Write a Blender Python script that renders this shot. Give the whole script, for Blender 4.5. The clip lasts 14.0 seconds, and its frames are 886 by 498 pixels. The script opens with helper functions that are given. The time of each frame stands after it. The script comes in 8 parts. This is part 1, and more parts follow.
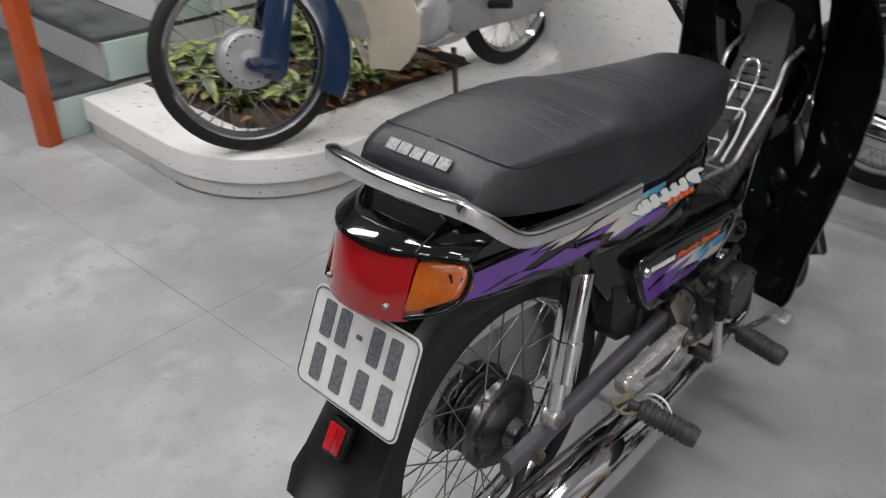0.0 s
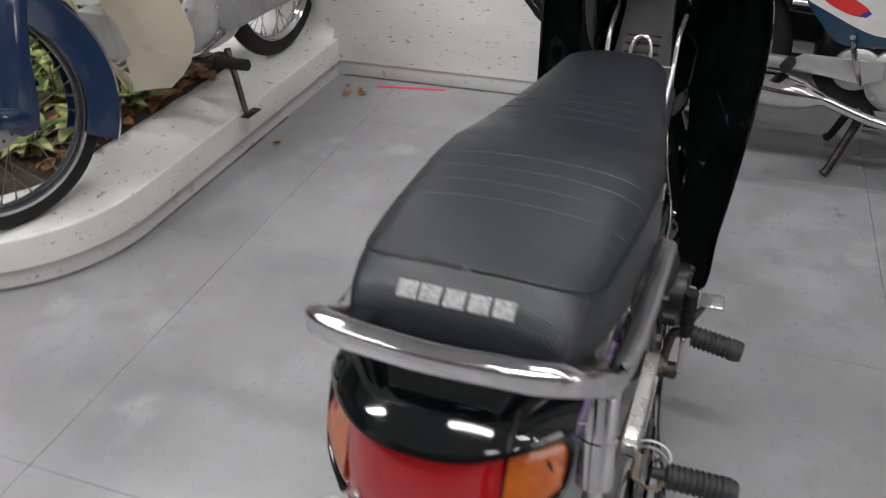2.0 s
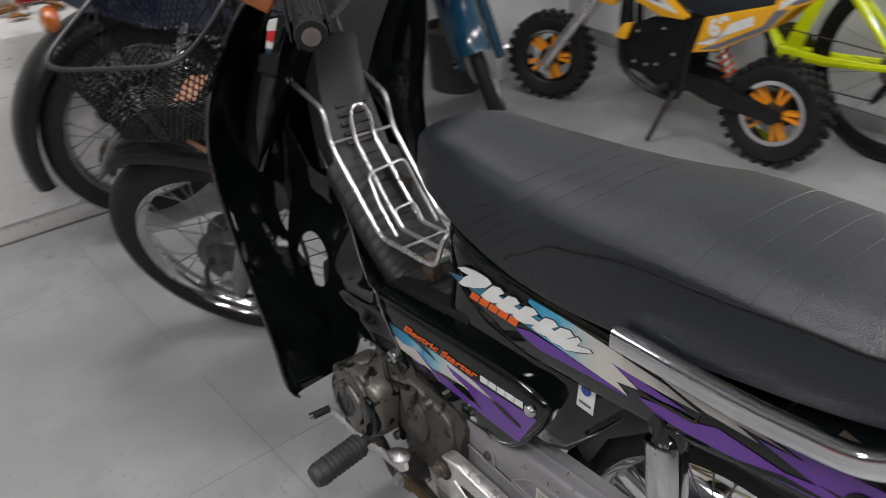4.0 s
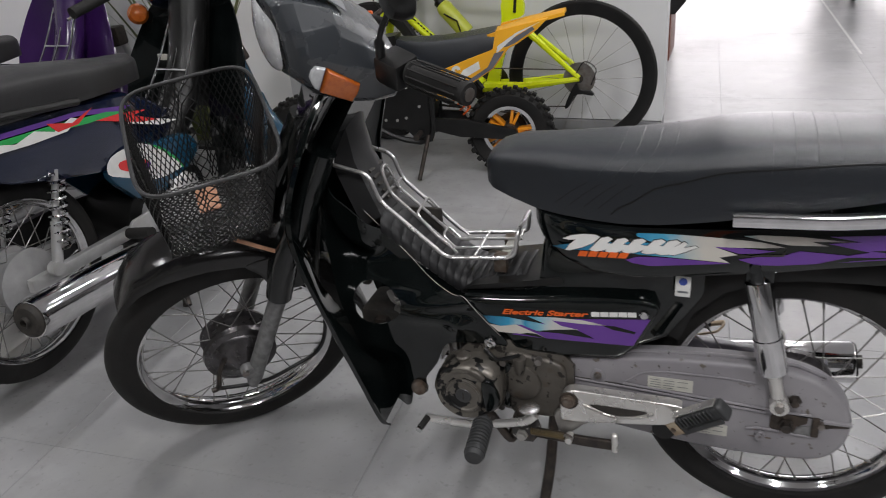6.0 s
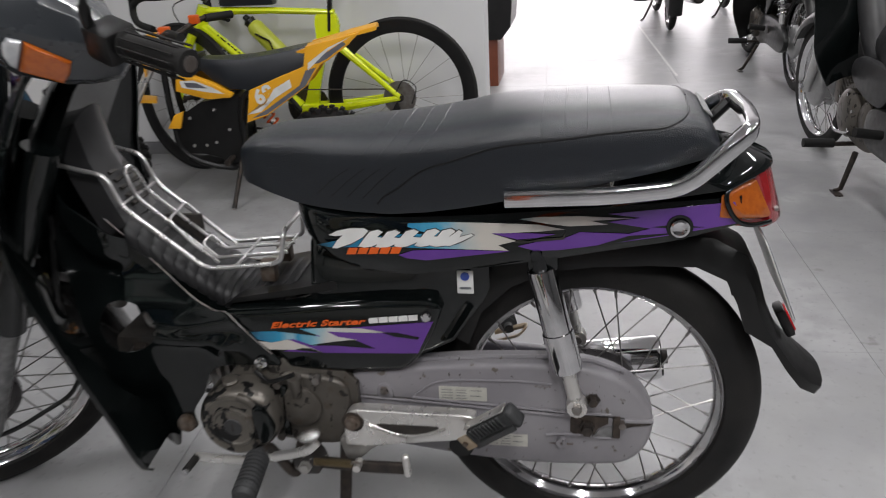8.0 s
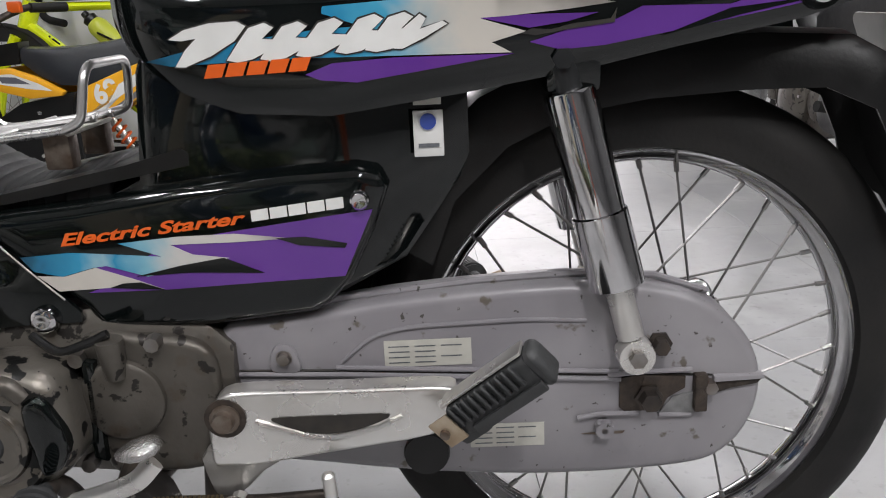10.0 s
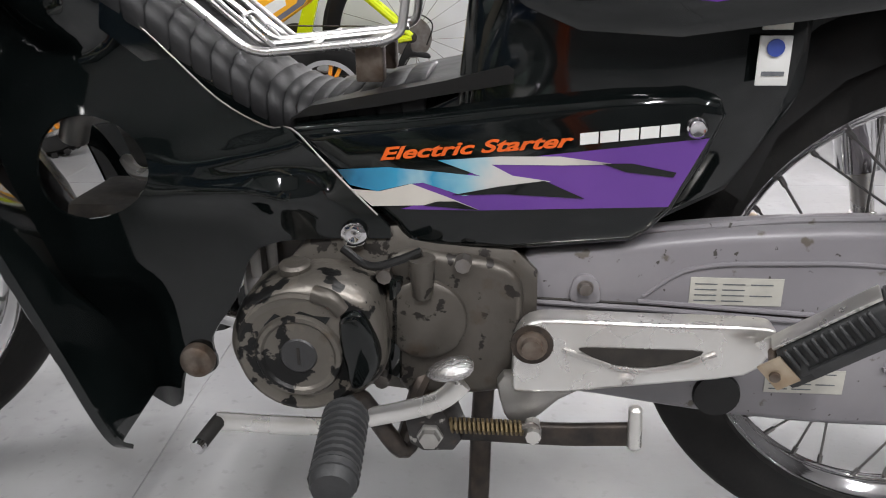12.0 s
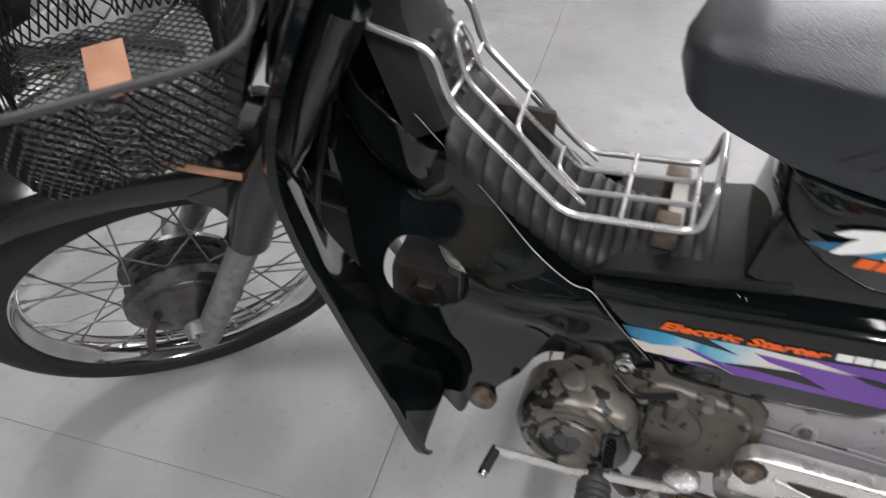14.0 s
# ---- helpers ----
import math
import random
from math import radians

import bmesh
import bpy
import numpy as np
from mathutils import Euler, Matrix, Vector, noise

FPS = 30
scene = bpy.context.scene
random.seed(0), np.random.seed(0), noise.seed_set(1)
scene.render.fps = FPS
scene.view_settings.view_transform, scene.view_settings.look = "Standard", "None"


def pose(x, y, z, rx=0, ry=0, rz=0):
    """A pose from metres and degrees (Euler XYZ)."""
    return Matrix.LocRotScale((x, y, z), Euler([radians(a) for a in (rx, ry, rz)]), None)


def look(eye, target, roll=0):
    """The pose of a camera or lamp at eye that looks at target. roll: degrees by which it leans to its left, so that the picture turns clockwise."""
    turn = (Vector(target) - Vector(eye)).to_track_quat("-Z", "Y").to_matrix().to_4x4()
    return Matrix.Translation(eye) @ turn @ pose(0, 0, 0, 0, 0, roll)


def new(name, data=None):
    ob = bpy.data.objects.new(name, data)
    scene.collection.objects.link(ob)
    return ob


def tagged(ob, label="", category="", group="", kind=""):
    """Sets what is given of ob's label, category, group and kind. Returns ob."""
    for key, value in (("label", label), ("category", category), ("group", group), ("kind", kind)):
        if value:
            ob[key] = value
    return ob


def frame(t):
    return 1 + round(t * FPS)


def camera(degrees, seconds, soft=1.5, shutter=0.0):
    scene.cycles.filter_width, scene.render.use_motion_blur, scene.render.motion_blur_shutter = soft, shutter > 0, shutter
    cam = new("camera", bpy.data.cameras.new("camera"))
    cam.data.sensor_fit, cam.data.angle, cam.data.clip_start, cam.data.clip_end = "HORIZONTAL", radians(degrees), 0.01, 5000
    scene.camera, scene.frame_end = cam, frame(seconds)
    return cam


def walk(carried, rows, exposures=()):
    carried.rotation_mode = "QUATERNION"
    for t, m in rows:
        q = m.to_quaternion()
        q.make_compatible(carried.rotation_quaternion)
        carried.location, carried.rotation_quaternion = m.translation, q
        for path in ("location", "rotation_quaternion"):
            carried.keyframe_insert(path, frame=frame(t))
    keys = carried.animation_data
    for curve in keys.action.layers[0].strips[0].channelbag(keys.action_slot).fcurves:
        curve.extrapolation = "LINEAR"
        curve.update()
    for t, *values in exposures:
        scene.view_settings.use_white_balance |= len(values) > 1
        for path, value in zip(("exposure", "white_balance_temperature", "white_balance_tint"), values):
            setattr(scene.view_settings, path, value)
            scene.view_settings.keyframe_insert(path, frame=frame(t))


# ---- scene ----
cam = camera(57.4, 14.0, soft=1.0, shutter=0.4)
PATH = [
    (0, (1.355, 0.619, 1.19), (0.107, -0.555, 0.158), 0.6),
    (0.5, (1.435, 0.496, 1.2), (0.049, -0.416, 0.083), 0.4),
    (1, (1.465, 0.44, 1.206), (-0.01, -0.299, 0.075), -0.0),
    (1.5, (1.377, 0.337, 1.197), (-0.128, -0.317, 0.054), -0.2),
    (2, (1.22, 0.179, 1.2), (-0.306, -0.438, 0.064), -1.0),
    (2.5, (1.171, -0.039, 1.207), (-0.477, -0.457, 0.155), -5.9),
    (3, (1.111, -0.283, 1.191), (-0.578, -0.249, 0.121), -4.9),
    (3.5, (0.945, -0.487, 1.167), (-0.664, 0.034, 0.1), -3.0),
    (3.7, (0.901, -0.562, 1.163), (-0.601, 0.219, 0.097), -1.0),
    (5.8, (0.418, -1.326, 1.25), (-0.227, 0.342, 0.354), -4.4),
    (6, (0.432, -1.375, 1.232), (-0.203, 0.309, 0.359), -4.3),
    (6.5, (0.552, -1.446, 1.23), (-0.006, 0.272, 0.371), -4.8),
    (7, (0.613, -1.483, 1.236), (0.154, 0.271, 0.391), -4.8),
    (7.2, (0.616, -1.478, 1.227), (0.17, 0.278, 0.38), -4.7),
    (9.3, (0.426, -0.738, 0.704), (0.351, 1.168, 0.102), -2.1),
    (9.5, (0.427, -0.753, 0.659), (0.365, 1.159, 0.076), -2.6),
    (10, (0.402, -0.781, 0.635), (0.377, 1.135, 0.062), -2.6),
    (10.5, (0.38, -0.784, 0.614), (0.361, 1.122, 0.008), -1.7),
    (11, (0.294, -0.782, 0.597), (0.26, 1.113, -0.041), -0.1),
    (11.5, (0.208, -0.77, 0.602), (0.085, 1.108, -0.075), -0.3),
    (12, (0.177, -0.774, 0.621), (0.007, 1.091, -0.08), -0.6),
    (12.5, (0.157, -0.783, 0.63), (-0.087, 1.072, -0.075), -0.8),
    (13, (0.113, -0.78, 0.685), (-0.401, 0.994, -0.081), -2.7),
    (13.5, (0.153, -0.757, 0.971), (-0.428, 0.711, -0.257), -2.2),
    (14, (0.023, -0.711, 1.082), (-0.431, 0.676, -0.286), 0.7),
]
STOPS = [(0, 0.24), (0.5, 0.14), (2.0, 0.22), (3.0, 0.08), (3.5, 0.22), (3.7, 0.25), (5.8, 0.22), (7.2, 0.12), (9.3, 0.48), (11.0, 0.78), (12.5, 1.0), (13.2, 1.15), (13.6, 1.1), (14.0, 0.92)]
walk(cam, [(t, look(eye, target, roll)) for t, eye, target, roll in PATH], STOPS)

# ---------------------------------------------------------------- world and light
world = bpy.data.worlds.new("showroom_world")
world.use_nodes = True
scene.world = world
world.node_tree.nodes["Background"].inputs[0].default_value = (0.8, 0.86, 1.0, 1)
world.node_tree.nodes["Background"].inputs[1].default_value = 0.04


def area_lamp(name, x, y, z, sx, sy, watts, colour=(1.0, 0.985, 0.995), turn=(0, 0, 0)):
    data = bpy.data.lights.new(name, "AREA")
    data.shape, data.size, data.size_y, data.energy, data.color = "RECTANGLE", sx, sy, watts, colour
    lamp = new(name, data)
    lamp.matrix_world = pose(x, y, z, *turn)
    return lamp


CEILING = 3.1
LAMPS = [(-1.2, -2.2), (-1.2, 0.3), (-1.2, 2.9), (0.9, -2.2), (0.9, 0.3), (0.9, 2.9), (3.0, -2.2), (3.0, 0.3), (3.0, 2.9), (1.2, 6.2), (3.0, 6.2)]
for lx, ly in LAMPS:
    area_lamp("lamp_tube", lx, ly, CEILING - 0.075, 0.1, 1.2, (46 if ly < -2 else 25) * (0.65 if lx < 0 else 1.0))
# daylight through the shop front
area_lamp("shop_front_daylight", 1.1, 9.3, 1.35, 3.4, 2.4, 112, (1.0, 0.94, 0.97), (90, 0, 180))


# ---------------------------------------------------------------- materials
def material(name, colour, rough=0.5, metal=0.0, second=None, scale=8.0, amount=0.5, bump=0.0, bump_scale=60.0, coat=0.0, rough_var=0.12, transmission=0.0, emit=0.0, detail=6.0, spec=0.5):
    m = bpy.data.materials.new(name)
    m.use_nodes = True
    nt = m.node_tree
    n, l = nt.nodes, nt.links
    b = n["Principled BSDF"]
    b.inputs["Roughness"].default_value = rough
    b.inputs["Metallic"].default_value = metal
    b.inputs["Coat Weight"].default_value = coat
    b.inputs["Coat Roughness"].default_value = 0.04
    b.inputs["Specular IOR Level"].default_value = spec
    b.inputs["Transmission Weight"].default_value = transmission
    b.inputs["Base Color"].default_value = (*colour, 1)
    co = n.new("ShaderNodeTexCoord")
    if second is not None:
        tx = n.new("ShaderNodeTexNoise")
        tx.inputs["Scale"].default_value, tx.inputs["Detail"].default_value = scale, detail
        l.new(co.outputs["Object"], tx.inputs["Vector"])
        ramp = n.new("ShaderNodeValToRGB")
        ramp.color_ramp.elements[0].position, ramp.color_ramp.elements[1].position = 0.5 - 0.25 * (1.2 - amount), 0.5 + 0.25 * (1.2 - amount)
        ramp.color_ramp.elements[0].color, ramp.color_ramp.elements[1].color = (*colour, 1), (*second, 1)
        l.new(tx.outputs["Fac"], ramp.inputs["Fac"])
        l.new(ramp.outputs["Color"], b.inputs["Base Color"])
    if rough_var:
        t2 = n.new("ShaderNodeTexNoise")
        t2.inputs["Scale"].default_value, t2.inputs["Detail"].default_value = scale * 2.3, 4
        l.new(co.outputs["Object"], t2.inputs["Vector"])
        mr = n.new("ShaderNodeMapRange")
        mr.inputs["To Min"].default_value, mr.inputs["To Max"].default_value = max(0.02, rough - rough_var), min(1, rough + rough_var)
        l.new(t2.outputs["Fac"], mr.inputs["Value"])
        l.new(mr.outputs["Result"], b.inputs["Roughness"])
    if bump:
        t3 = n.new("ShaderNodeTexNoise")
        t3.inputs["Scale"].default_value, t3.inputs["Detail"].default_value = bump_scale, 3
        l.new(co.outputs["Object"], t3.inputs["Vector"])
        bp = n.new("ShaderNodeBump")
        bp.inputs["Strength"].default_value, bp.inputs["Distance"].default_value = bump, 0.002
        l.new(t3.outputs["Fac"], bp.inputs["Height"])
        l.new(bp.outputs["Normal"], b.inputs["Normal"])
    if emit:
        b.inputs["Emission Color"].default_value, b.inputs["Emission Strength"].default_value = (*colour, 1), emit
    return m


def layered(name, base, layers, rough=(0.35, 0.5), bump=0.0, bump_scale=60.0, stretch=(1, 1, 1)):
    """Material over world place: each layer is (scale, detail, low, high, colour) and lays its colour where the noise is high."""
    m = bpy.data.materials.new(name)
    m.use_nodes = True
    n, l = m.node_tree.nodes, m.node_tree.links
    b = n["Principled BSDF"]
    geo = n.new("ShaderNodeNewGeometry")
    mp = n.new("ShaderNodeMapping")
    mp.inputs["Scale"].default_value = stretch
    l.new(geo.outputs["Position"], mp.inputs["Vector"])
    last, first = None, None
    for sc, det, lo, hi, col in layers:
        tx = n.new("ShaderNodeTexNoise")
        tx.inputs["Scale"].default_value, tx.inputs["Detail"].default_value = sc, det
        l.new(mp.outputs["Vector"], tx.inputs["Vector"])
        mr = n.new("ShaderNodeMapRange")
        mr.inputs["From Min"].default_value, mr.inputs["From Max"].default_value = lo, hi
        l.new(tx.outputs["Fac"], mr.inputs["Value"])
        mx = n.new("ShaderNodeMix")
        mx.data_type = "RGBA"
        mx.inputs["A"].default_value, mx.inputs["B"].default_value = (*base, 1), (*col, 1)
        if last is not None:
            l.new(last, mx.inputs["A"])
        l.new(mr.outputs["Result"], mx.inputs["Factor"])
        last = mx.outputs["Result"]
        first = first or tx
    l.new(last, b.inputs["Base Color"])
    rr = n.new("ShaderNodeMapRange")
    rr.inputs["To Min"].default_value, rr.inputs["To Max"].default_value = rough
    l.new(first.outputs["Fac"], rr.inputs["Value"])
    l.new(rr.outputs["Result"], b.inputs["Roughness"])
    if bump:
        t3 = n.new("ShaderNodeTexNoise")
        t3.inputs["Scale"].default_value, t3.inputs["Detail"].default_value = bump_scale, 4
        l.new(mp.outputs["Vector"], t3.inputs["Vector"])
        bp = n.new("ShaderNodeBump")
        bp.inputs["Strength"].default_value, bp.inputs["Distance"].default_value = bump, 0.002
        l.new(t3.outputs["Fac"], bp.inputs["Height"])
        l.new(bp.outputs["Normal"], b.inputs["Normal"])
    return m


M_tile = layered("grey_concrete_tile", (0.22, 0.22, 0.225), [(1.9, 6, 0.36, 0.64, (0.34, 0.34, 0.345)), (5.5, 8, 0.46, 0.62, (0.27, 0.27, 0.27)), (3.1, 6, 0.62, 0.72, (0.37, 0.37, 0.375)), (13, 9, 0.5, 0.72, (0.25, 0.25, 0.25)), (60, 3, 0.6, 0.75, (0.22, 0.22, 0.22)), (9, 5, 0.7, 0.76, (0.17, 0.165, 0.16))], (0.26, 0.48), 0.06, 90)
M_grout = material("grey_grout", (0.31, 0.31, 0.31), 0.8)
M_wall = material("white_wall_paint", (0.78, 0.78, 0.78), 0.6, second=(0.72, 0.72, 0.73), scale=1.5, bump=0.05)
M_ceiling = material("white_ceiling_paint", (0.75, 0.75, 0.75), 0.8)
M_terrazzo = layered("white_terrazzo", (0.62, 0.61, 0.585), [(4, 5, 0.35, 0.65, (0.7, 0.69, 0.67)), (26, 3, 0.63, 0.7, (0.58, 0.57, 0.55)), (55, 2, 0.675, 0.71, (0.26, 0.26, 0.26))], (0.4, 0.6), 0.12, 60, (1, 0.6, 2.2))
M_concrete = layered("pale_stone_plinth", (0.54, 0.53, 0.51), [(6, 5, 0.4, 0.65, (0.6, 0.59, 0.57)), (18, 8, 0.6, 0.72, (0.42, 0.4, 0.37)), (60, 3, 0.68, 0.72, (0.25, 0.24, 0.23))], (0.45, 0.65), 0.12, 60)
M_grime = material("brown_grey_grime", (0.1, 0.092, 0.082), 0.85, second=(0.19, 0.18, 0.165), scale=14, bump=0.3, bump_scale=120)
M_leather = material("black_leatherette", (0.01, 0.0125, 0.0165), 0.3, second=(0.012, 0.0148, 0.019), scale=9, bump=0.25, bump_scale=700, spec=0.6, rough_var=0.03)


def grained(mat, size, strength):
    """Adds leather cells of that size to a material's bump."""
    n, l = mat.node_tree.nodes, mat.node_tree.links
    bump = next(k for k in n if k.bl_idname == "ShaderNodeBump")
    fine = bump.inputs["Height"].links[0].from_socket
    co, cells, mix = n.new("ShaderNodeTexCoord"), n.new("ShaderNodeTexVoronoi"), n.new("ShaderNodeMath")
    cells.feature, cells.inputs["Scale"].default_value = "DISTANCE_TO_EDGE", 1 / size
    l.new(co.outputs["Object"], cells.inputs["Vector"])
    mix.operation = "MULTIPLY_ADD"
    mix.inputs[1].default_value = strength
    l.new(cells.outputs["Distance"], mix.inputs[0])
    l.new(fine, mix.inputs[2])
    l.new(mix.outputs["Value"], bump.inputs["Height"])


grained(M_leather, 0.0026, 1.6)
# dark tone chosen for unseen walls, so glossy black parts mirror less light
M_wall_dark = material("reflection_darkening_wall", (0.07, 0.07, 0.072), 0.6, second=(0.09, 0.09, 0.09), scale=1.5, bump=0.05)
M_base = material("grey_skirting", (0.2, 0.2, 0.21), 0.5, second=(0.25, 0.25, 0.25))
M_paint = material("black_gloss_paint", (0.002, 0.003, 0.003), 0.06, coat=0.2, second=(0.004, 0.0055, 0.0055), scale=14, rough_var=0.035, bump=0.02, bump_scale=30, spec=0.42)
M_plastic = material("worn_black_plastic", (0.004, 0.004, 0.004), 0.36, second=(0.008, 0.008, 0.008), scale=20, bump=0.1, bump_scale=300, spec=0.4)
M_rubber = material("black_tyre_rubber", (0.008, 0.008, 0.008), 0.65, second=(0.015, 0.014, 0.013), scale=12, bump=0.2, bump_scale=180, spec=0.3)
M_chrome = material("chrome", (0.72, 0.71, 0.72), 0.08, 1.0, second=(0.6, 0.6, 0.61), scale=30, rough_var=0.06)
M_zinc = material("satin_silver_wire", (0.68, 0.67, 0.67), 0.28, 0.85, second=(0.6, 0.59, 0.58), scale=12, rough_var=0.03)
M_alu = material("cast_aluminium", (0.45, 0.44, 0.42), 0.42, 0.85, second=(0.34, 0.33, 0.31), scale=25, bump=0.15, bump_scale=250)
M_steel = material("dull_steel", (0.3, 0.29, 0.28), 0.4, 0.9, second=(0.2, 0.17, 0.15), scale=40)
M_purple = material("purple_decal", (0.10, 0.028, 0.24), 0.22, coat=0.4, second=(0.12, 0.035, 0.27), scale=10, rough_var=0.05)

M_red = material("red_lens", (0.32, 0.004, 0.008), 0.1, coat=1.0, second=(0.25, 0.004, 0.006), scale=6, rough_var=0.08)
M_red_bright = material("bright_red_reflector", (0.5, 0.008, 0.014), 0.2, second=(0.38, 0.006, 0.01), scale=90)
M_amber = material("amber_lens", (0.42, 0.1, 0.008), 0.16, coat=0.5, second=(0.33, 0.07, 0.006), scale=120, rough_var=0.08, bump=0.3, bump_scale=350)
M_clear = material("clear_lens", (0.62, 0.63, 0.64), 0.1, coat=0.6, second=(0.5, 0.51, 0.52), scale=40, rough_var=0.05, bump=0.25, bump_scale=120)
M_headlamp = material("clear_lens_over_reflector", (0.72, 0.73, 0.74), 0.24, 0.25, coat=1.0, second=(0.36, 0.37, 0.38), scale=24, rough_var=0.1, bump=0.6, bump_scale=70)
M_visor = material("smoky_visor", (0.34, 0.35, 0.37), 0.12, second=(0.24, 0.25, 0.26), scale=10, transmission=0.35)
M_silver = material("silver_print", (0.36, 0.36, 0.36), 0.5, second=(0.16, 0.16, 0.16), scale=300)
M_plate = material("white_plate", (0.62, 0.62, 0.6), 0.45, second=(0.52, 0.52, 0.5), scale=25, bump=0.1)
M_plate_ink = material("worn_dark_ink", (0.06, 0.065, 0.075), 0.55, second=(0.16, 0.17, 0.18), scale=260, amount=0.4)
M_cream = material("cream_decal", (0.55, 0.52, 0.47), 0.25, coat=0.4, second=(0.48, 0.45, 0.41), scale=18, rough_var=0.05)


def faded(name, stops, rough=0.25):
    """Airbrushed decal whose colour runs along the bike; stops of (x, colour)."""
    m = bpy.data.materials.new(name)
    m.use_nodes = True
    n, l = m.node_tree.nodes, m.node_tree.links
    b = n["Principled BSDF"]
    b.inputs["Roughness"].default_value, b.inputs["Coat Weight"].default_value = rough, 0.4
    co, sep, mr, ramp, tx, add = (n.new(k) for k in ("ShaderNodeTexCoord", "ShaderNodeSeparateXYZ", "ShaderNodeMapRange", "ShaderNodeValToRGB", "ShaderNodeTexNoise", "ShaderNodeMath"))
    l.new(co.outputs["Object"], sep.inputs["Vector"])
    l.new(co.outputs["Object"], tx.inputs["Vector"])
    tx.inputs["Scale"].default_value = 60
    mr.inputs["From Min"].default_value, mr.inputs["From Max"].default_value = stops[0][0], stops[-1][0]
    l.new(sep.outputs["X"], mr.inputs["Value"])
    add.operation = "MULTIPLY_ADD"
    add.inputs[1].default_value = 0.1
    l.new(tx.outputs["Fac"], add.inputs[0])
    l.new(mr.outputs["Result"], add.inputs[2])
    l.new(add.outputs["Value"], ramp.inputs["Fac"])
    el = ramp.color_ramp.elements
    while len(el) < len(stops):
        el.new(0.5)
    for e, (x, c) in zip(el, stops):
        e.position, e.color = 0.05 + 0.95 * (x - stops[0][0]) / (stops[-1][0] - stops[0][0]), (*c, 1)
    l.new(ramp.outputs["Color"], b.inputs["Base Color"])
    return m


M_fade_tail = faded("blue_to_cream_decal", [(0.16, (0.006, 0.03, 0.05)), (0.2, (0.015, 0.16, 0.3)), (0.32, (0.02, 0.24, 0.44)), (0.36, (0.06, 0.34, 0.52)), (0.4, (0.42, 0.47, 0.47)), (0.43, (0.55, 0.52, 0.47)), (0.5, (0.52, 0.49, 0.45)), (0.54, (0.28, 0.26, 0.24))])
M_fade_flash = faded("cream_flash_decal", [(0.47, (0.2, 0.32, 0.36)), (0.5, (0.52, 0.5, 0.46)), (0.57, (0.5, 0.46, 0.42)), (0.64, (0.12, 0.08, 0.14))])
M_fade_cover = faded("blue_to_cream_cover_decal", [(0.024, (0.004, 0.02, 0.03)), (0.045, (0.012, 0.15, 0.28)), (0.08, (0.025, 0.27, 0.46)), (0.1, (0.25, 0.42, 0.5)), (0.112, (0.02, 0.24, 0.42)), (0.14, (0.2, 0.42, 0.52)), (0.17, (0.53, 0.52, 0.5)), (0.23, (0.55, 0.52, 0.48)), (0.265, (0.3, 0.26, 0.28))])
M_white = material("white_print", (0.75, 0.75, 0.73), 0.35, second=(0.66, 0.66, 0.64), scale=30)
M_orange = material("orange_print", (0.75, 0.12, 0.012), 0.35, second=(0.65, 0.1, 0.01), scale=30)
M_rust = material("rusty_steel", (0.1, 0.068, 0.048), 0.5, 0.7, second=(0.2, 0.17, 0.145), scale=60, bump=0.3, bump_scale=200)
M_blue_ink = material("blue_ink", (0.03, 0.06, 0.3), 0.5, second=(0.05, 0.09, 0.35), scale=60)
M_case = layered("stained_grey_enamel", (0.21, 0.2, 0.215), [(7, 6, 0.4, 0.62, (0.27, 0.26, 0.272)), (38, 12, 0.66, 0.7, (0.11, 0.095, 0.08)), (120, 6, 0.68, 0.71, (0.05, 0.045, 0.04)), (4, 5, 0.6, 0.72, (0.17, 0.16, 0.16))], (0.3, 0.45), 0.08, 120)
M_alu_bright = material("brushed_aluminium", (0.76, 0.75, 0.73), 0.28, 0.85, second=(0.66, 0.64, 0.61), scale=14, rough_var=0.05)
M_alu_worn = material("flaking_silver_paint", (0.26, 0.26, 0.26), 0.5, 0.5, second=(0.16, 0.16, 0.16), scale=70, bump=0.3, bump_scale=140)
# near-black for dark parts; also stands in for shade in slots and holes
M_dark = material("dark_parts_and_shade", (0.012, 0.011, 0.01), 0.7, second=(0.03, 0.025, 0.02), scale=50)
M_dark_steel = material("dark_rusty_steel", (0.03, 0.028, 0.027), 0.42, 0.6, second=(0.075, 0.06, 0.05), scale=45, bump=0.3, bump_scale=160)
M_label = material("pale_label", (0.5, 0.49, 0.44), 0.5, second=(0.42, 0.41, 0.37), scale=60)
M_engine = layered("weathered_engine_metal", (0.092, 0.083, 0.072), [(14, 6, 0.4, 0.65, (0.125, 0.114, 0.1)), (55, 15, 0.6, 0.625, (0.025, 0.022, 0.02)), (30, 4, 0.6, 0.74, (0.085, 0.065, 0.048))], (0.34, 0.52), 0.35, 110)
M_magneto = layered("chipped_black_cover", (0.128, 0.117, 0.102), [(18, 6, 0.4, 0.65, (0.155, 0.143, 0.125)), (34, 15, 0.545, 0.56, (0.012, 0.012, 0.012)), (70, 12, 0.6, 0.63, (0.15, 0.135, 0.115)), (30, 4, 0.68, 0.78, (0.09, 0.07, 0.05))], (0.24, 0.45), 0.35, 110)
for mm in (M_engine, M_magneto):
    mm.node_tree.nodes["Principled BSDF"].inputs["Metallic"].default_value = 0.55
M_hub = material("dark_cast_hub", (0.13, 0.125, 0.13), 0.3, 0.9, second=(0.07, 0.065, 0.066), scale=35, bump=0.15)
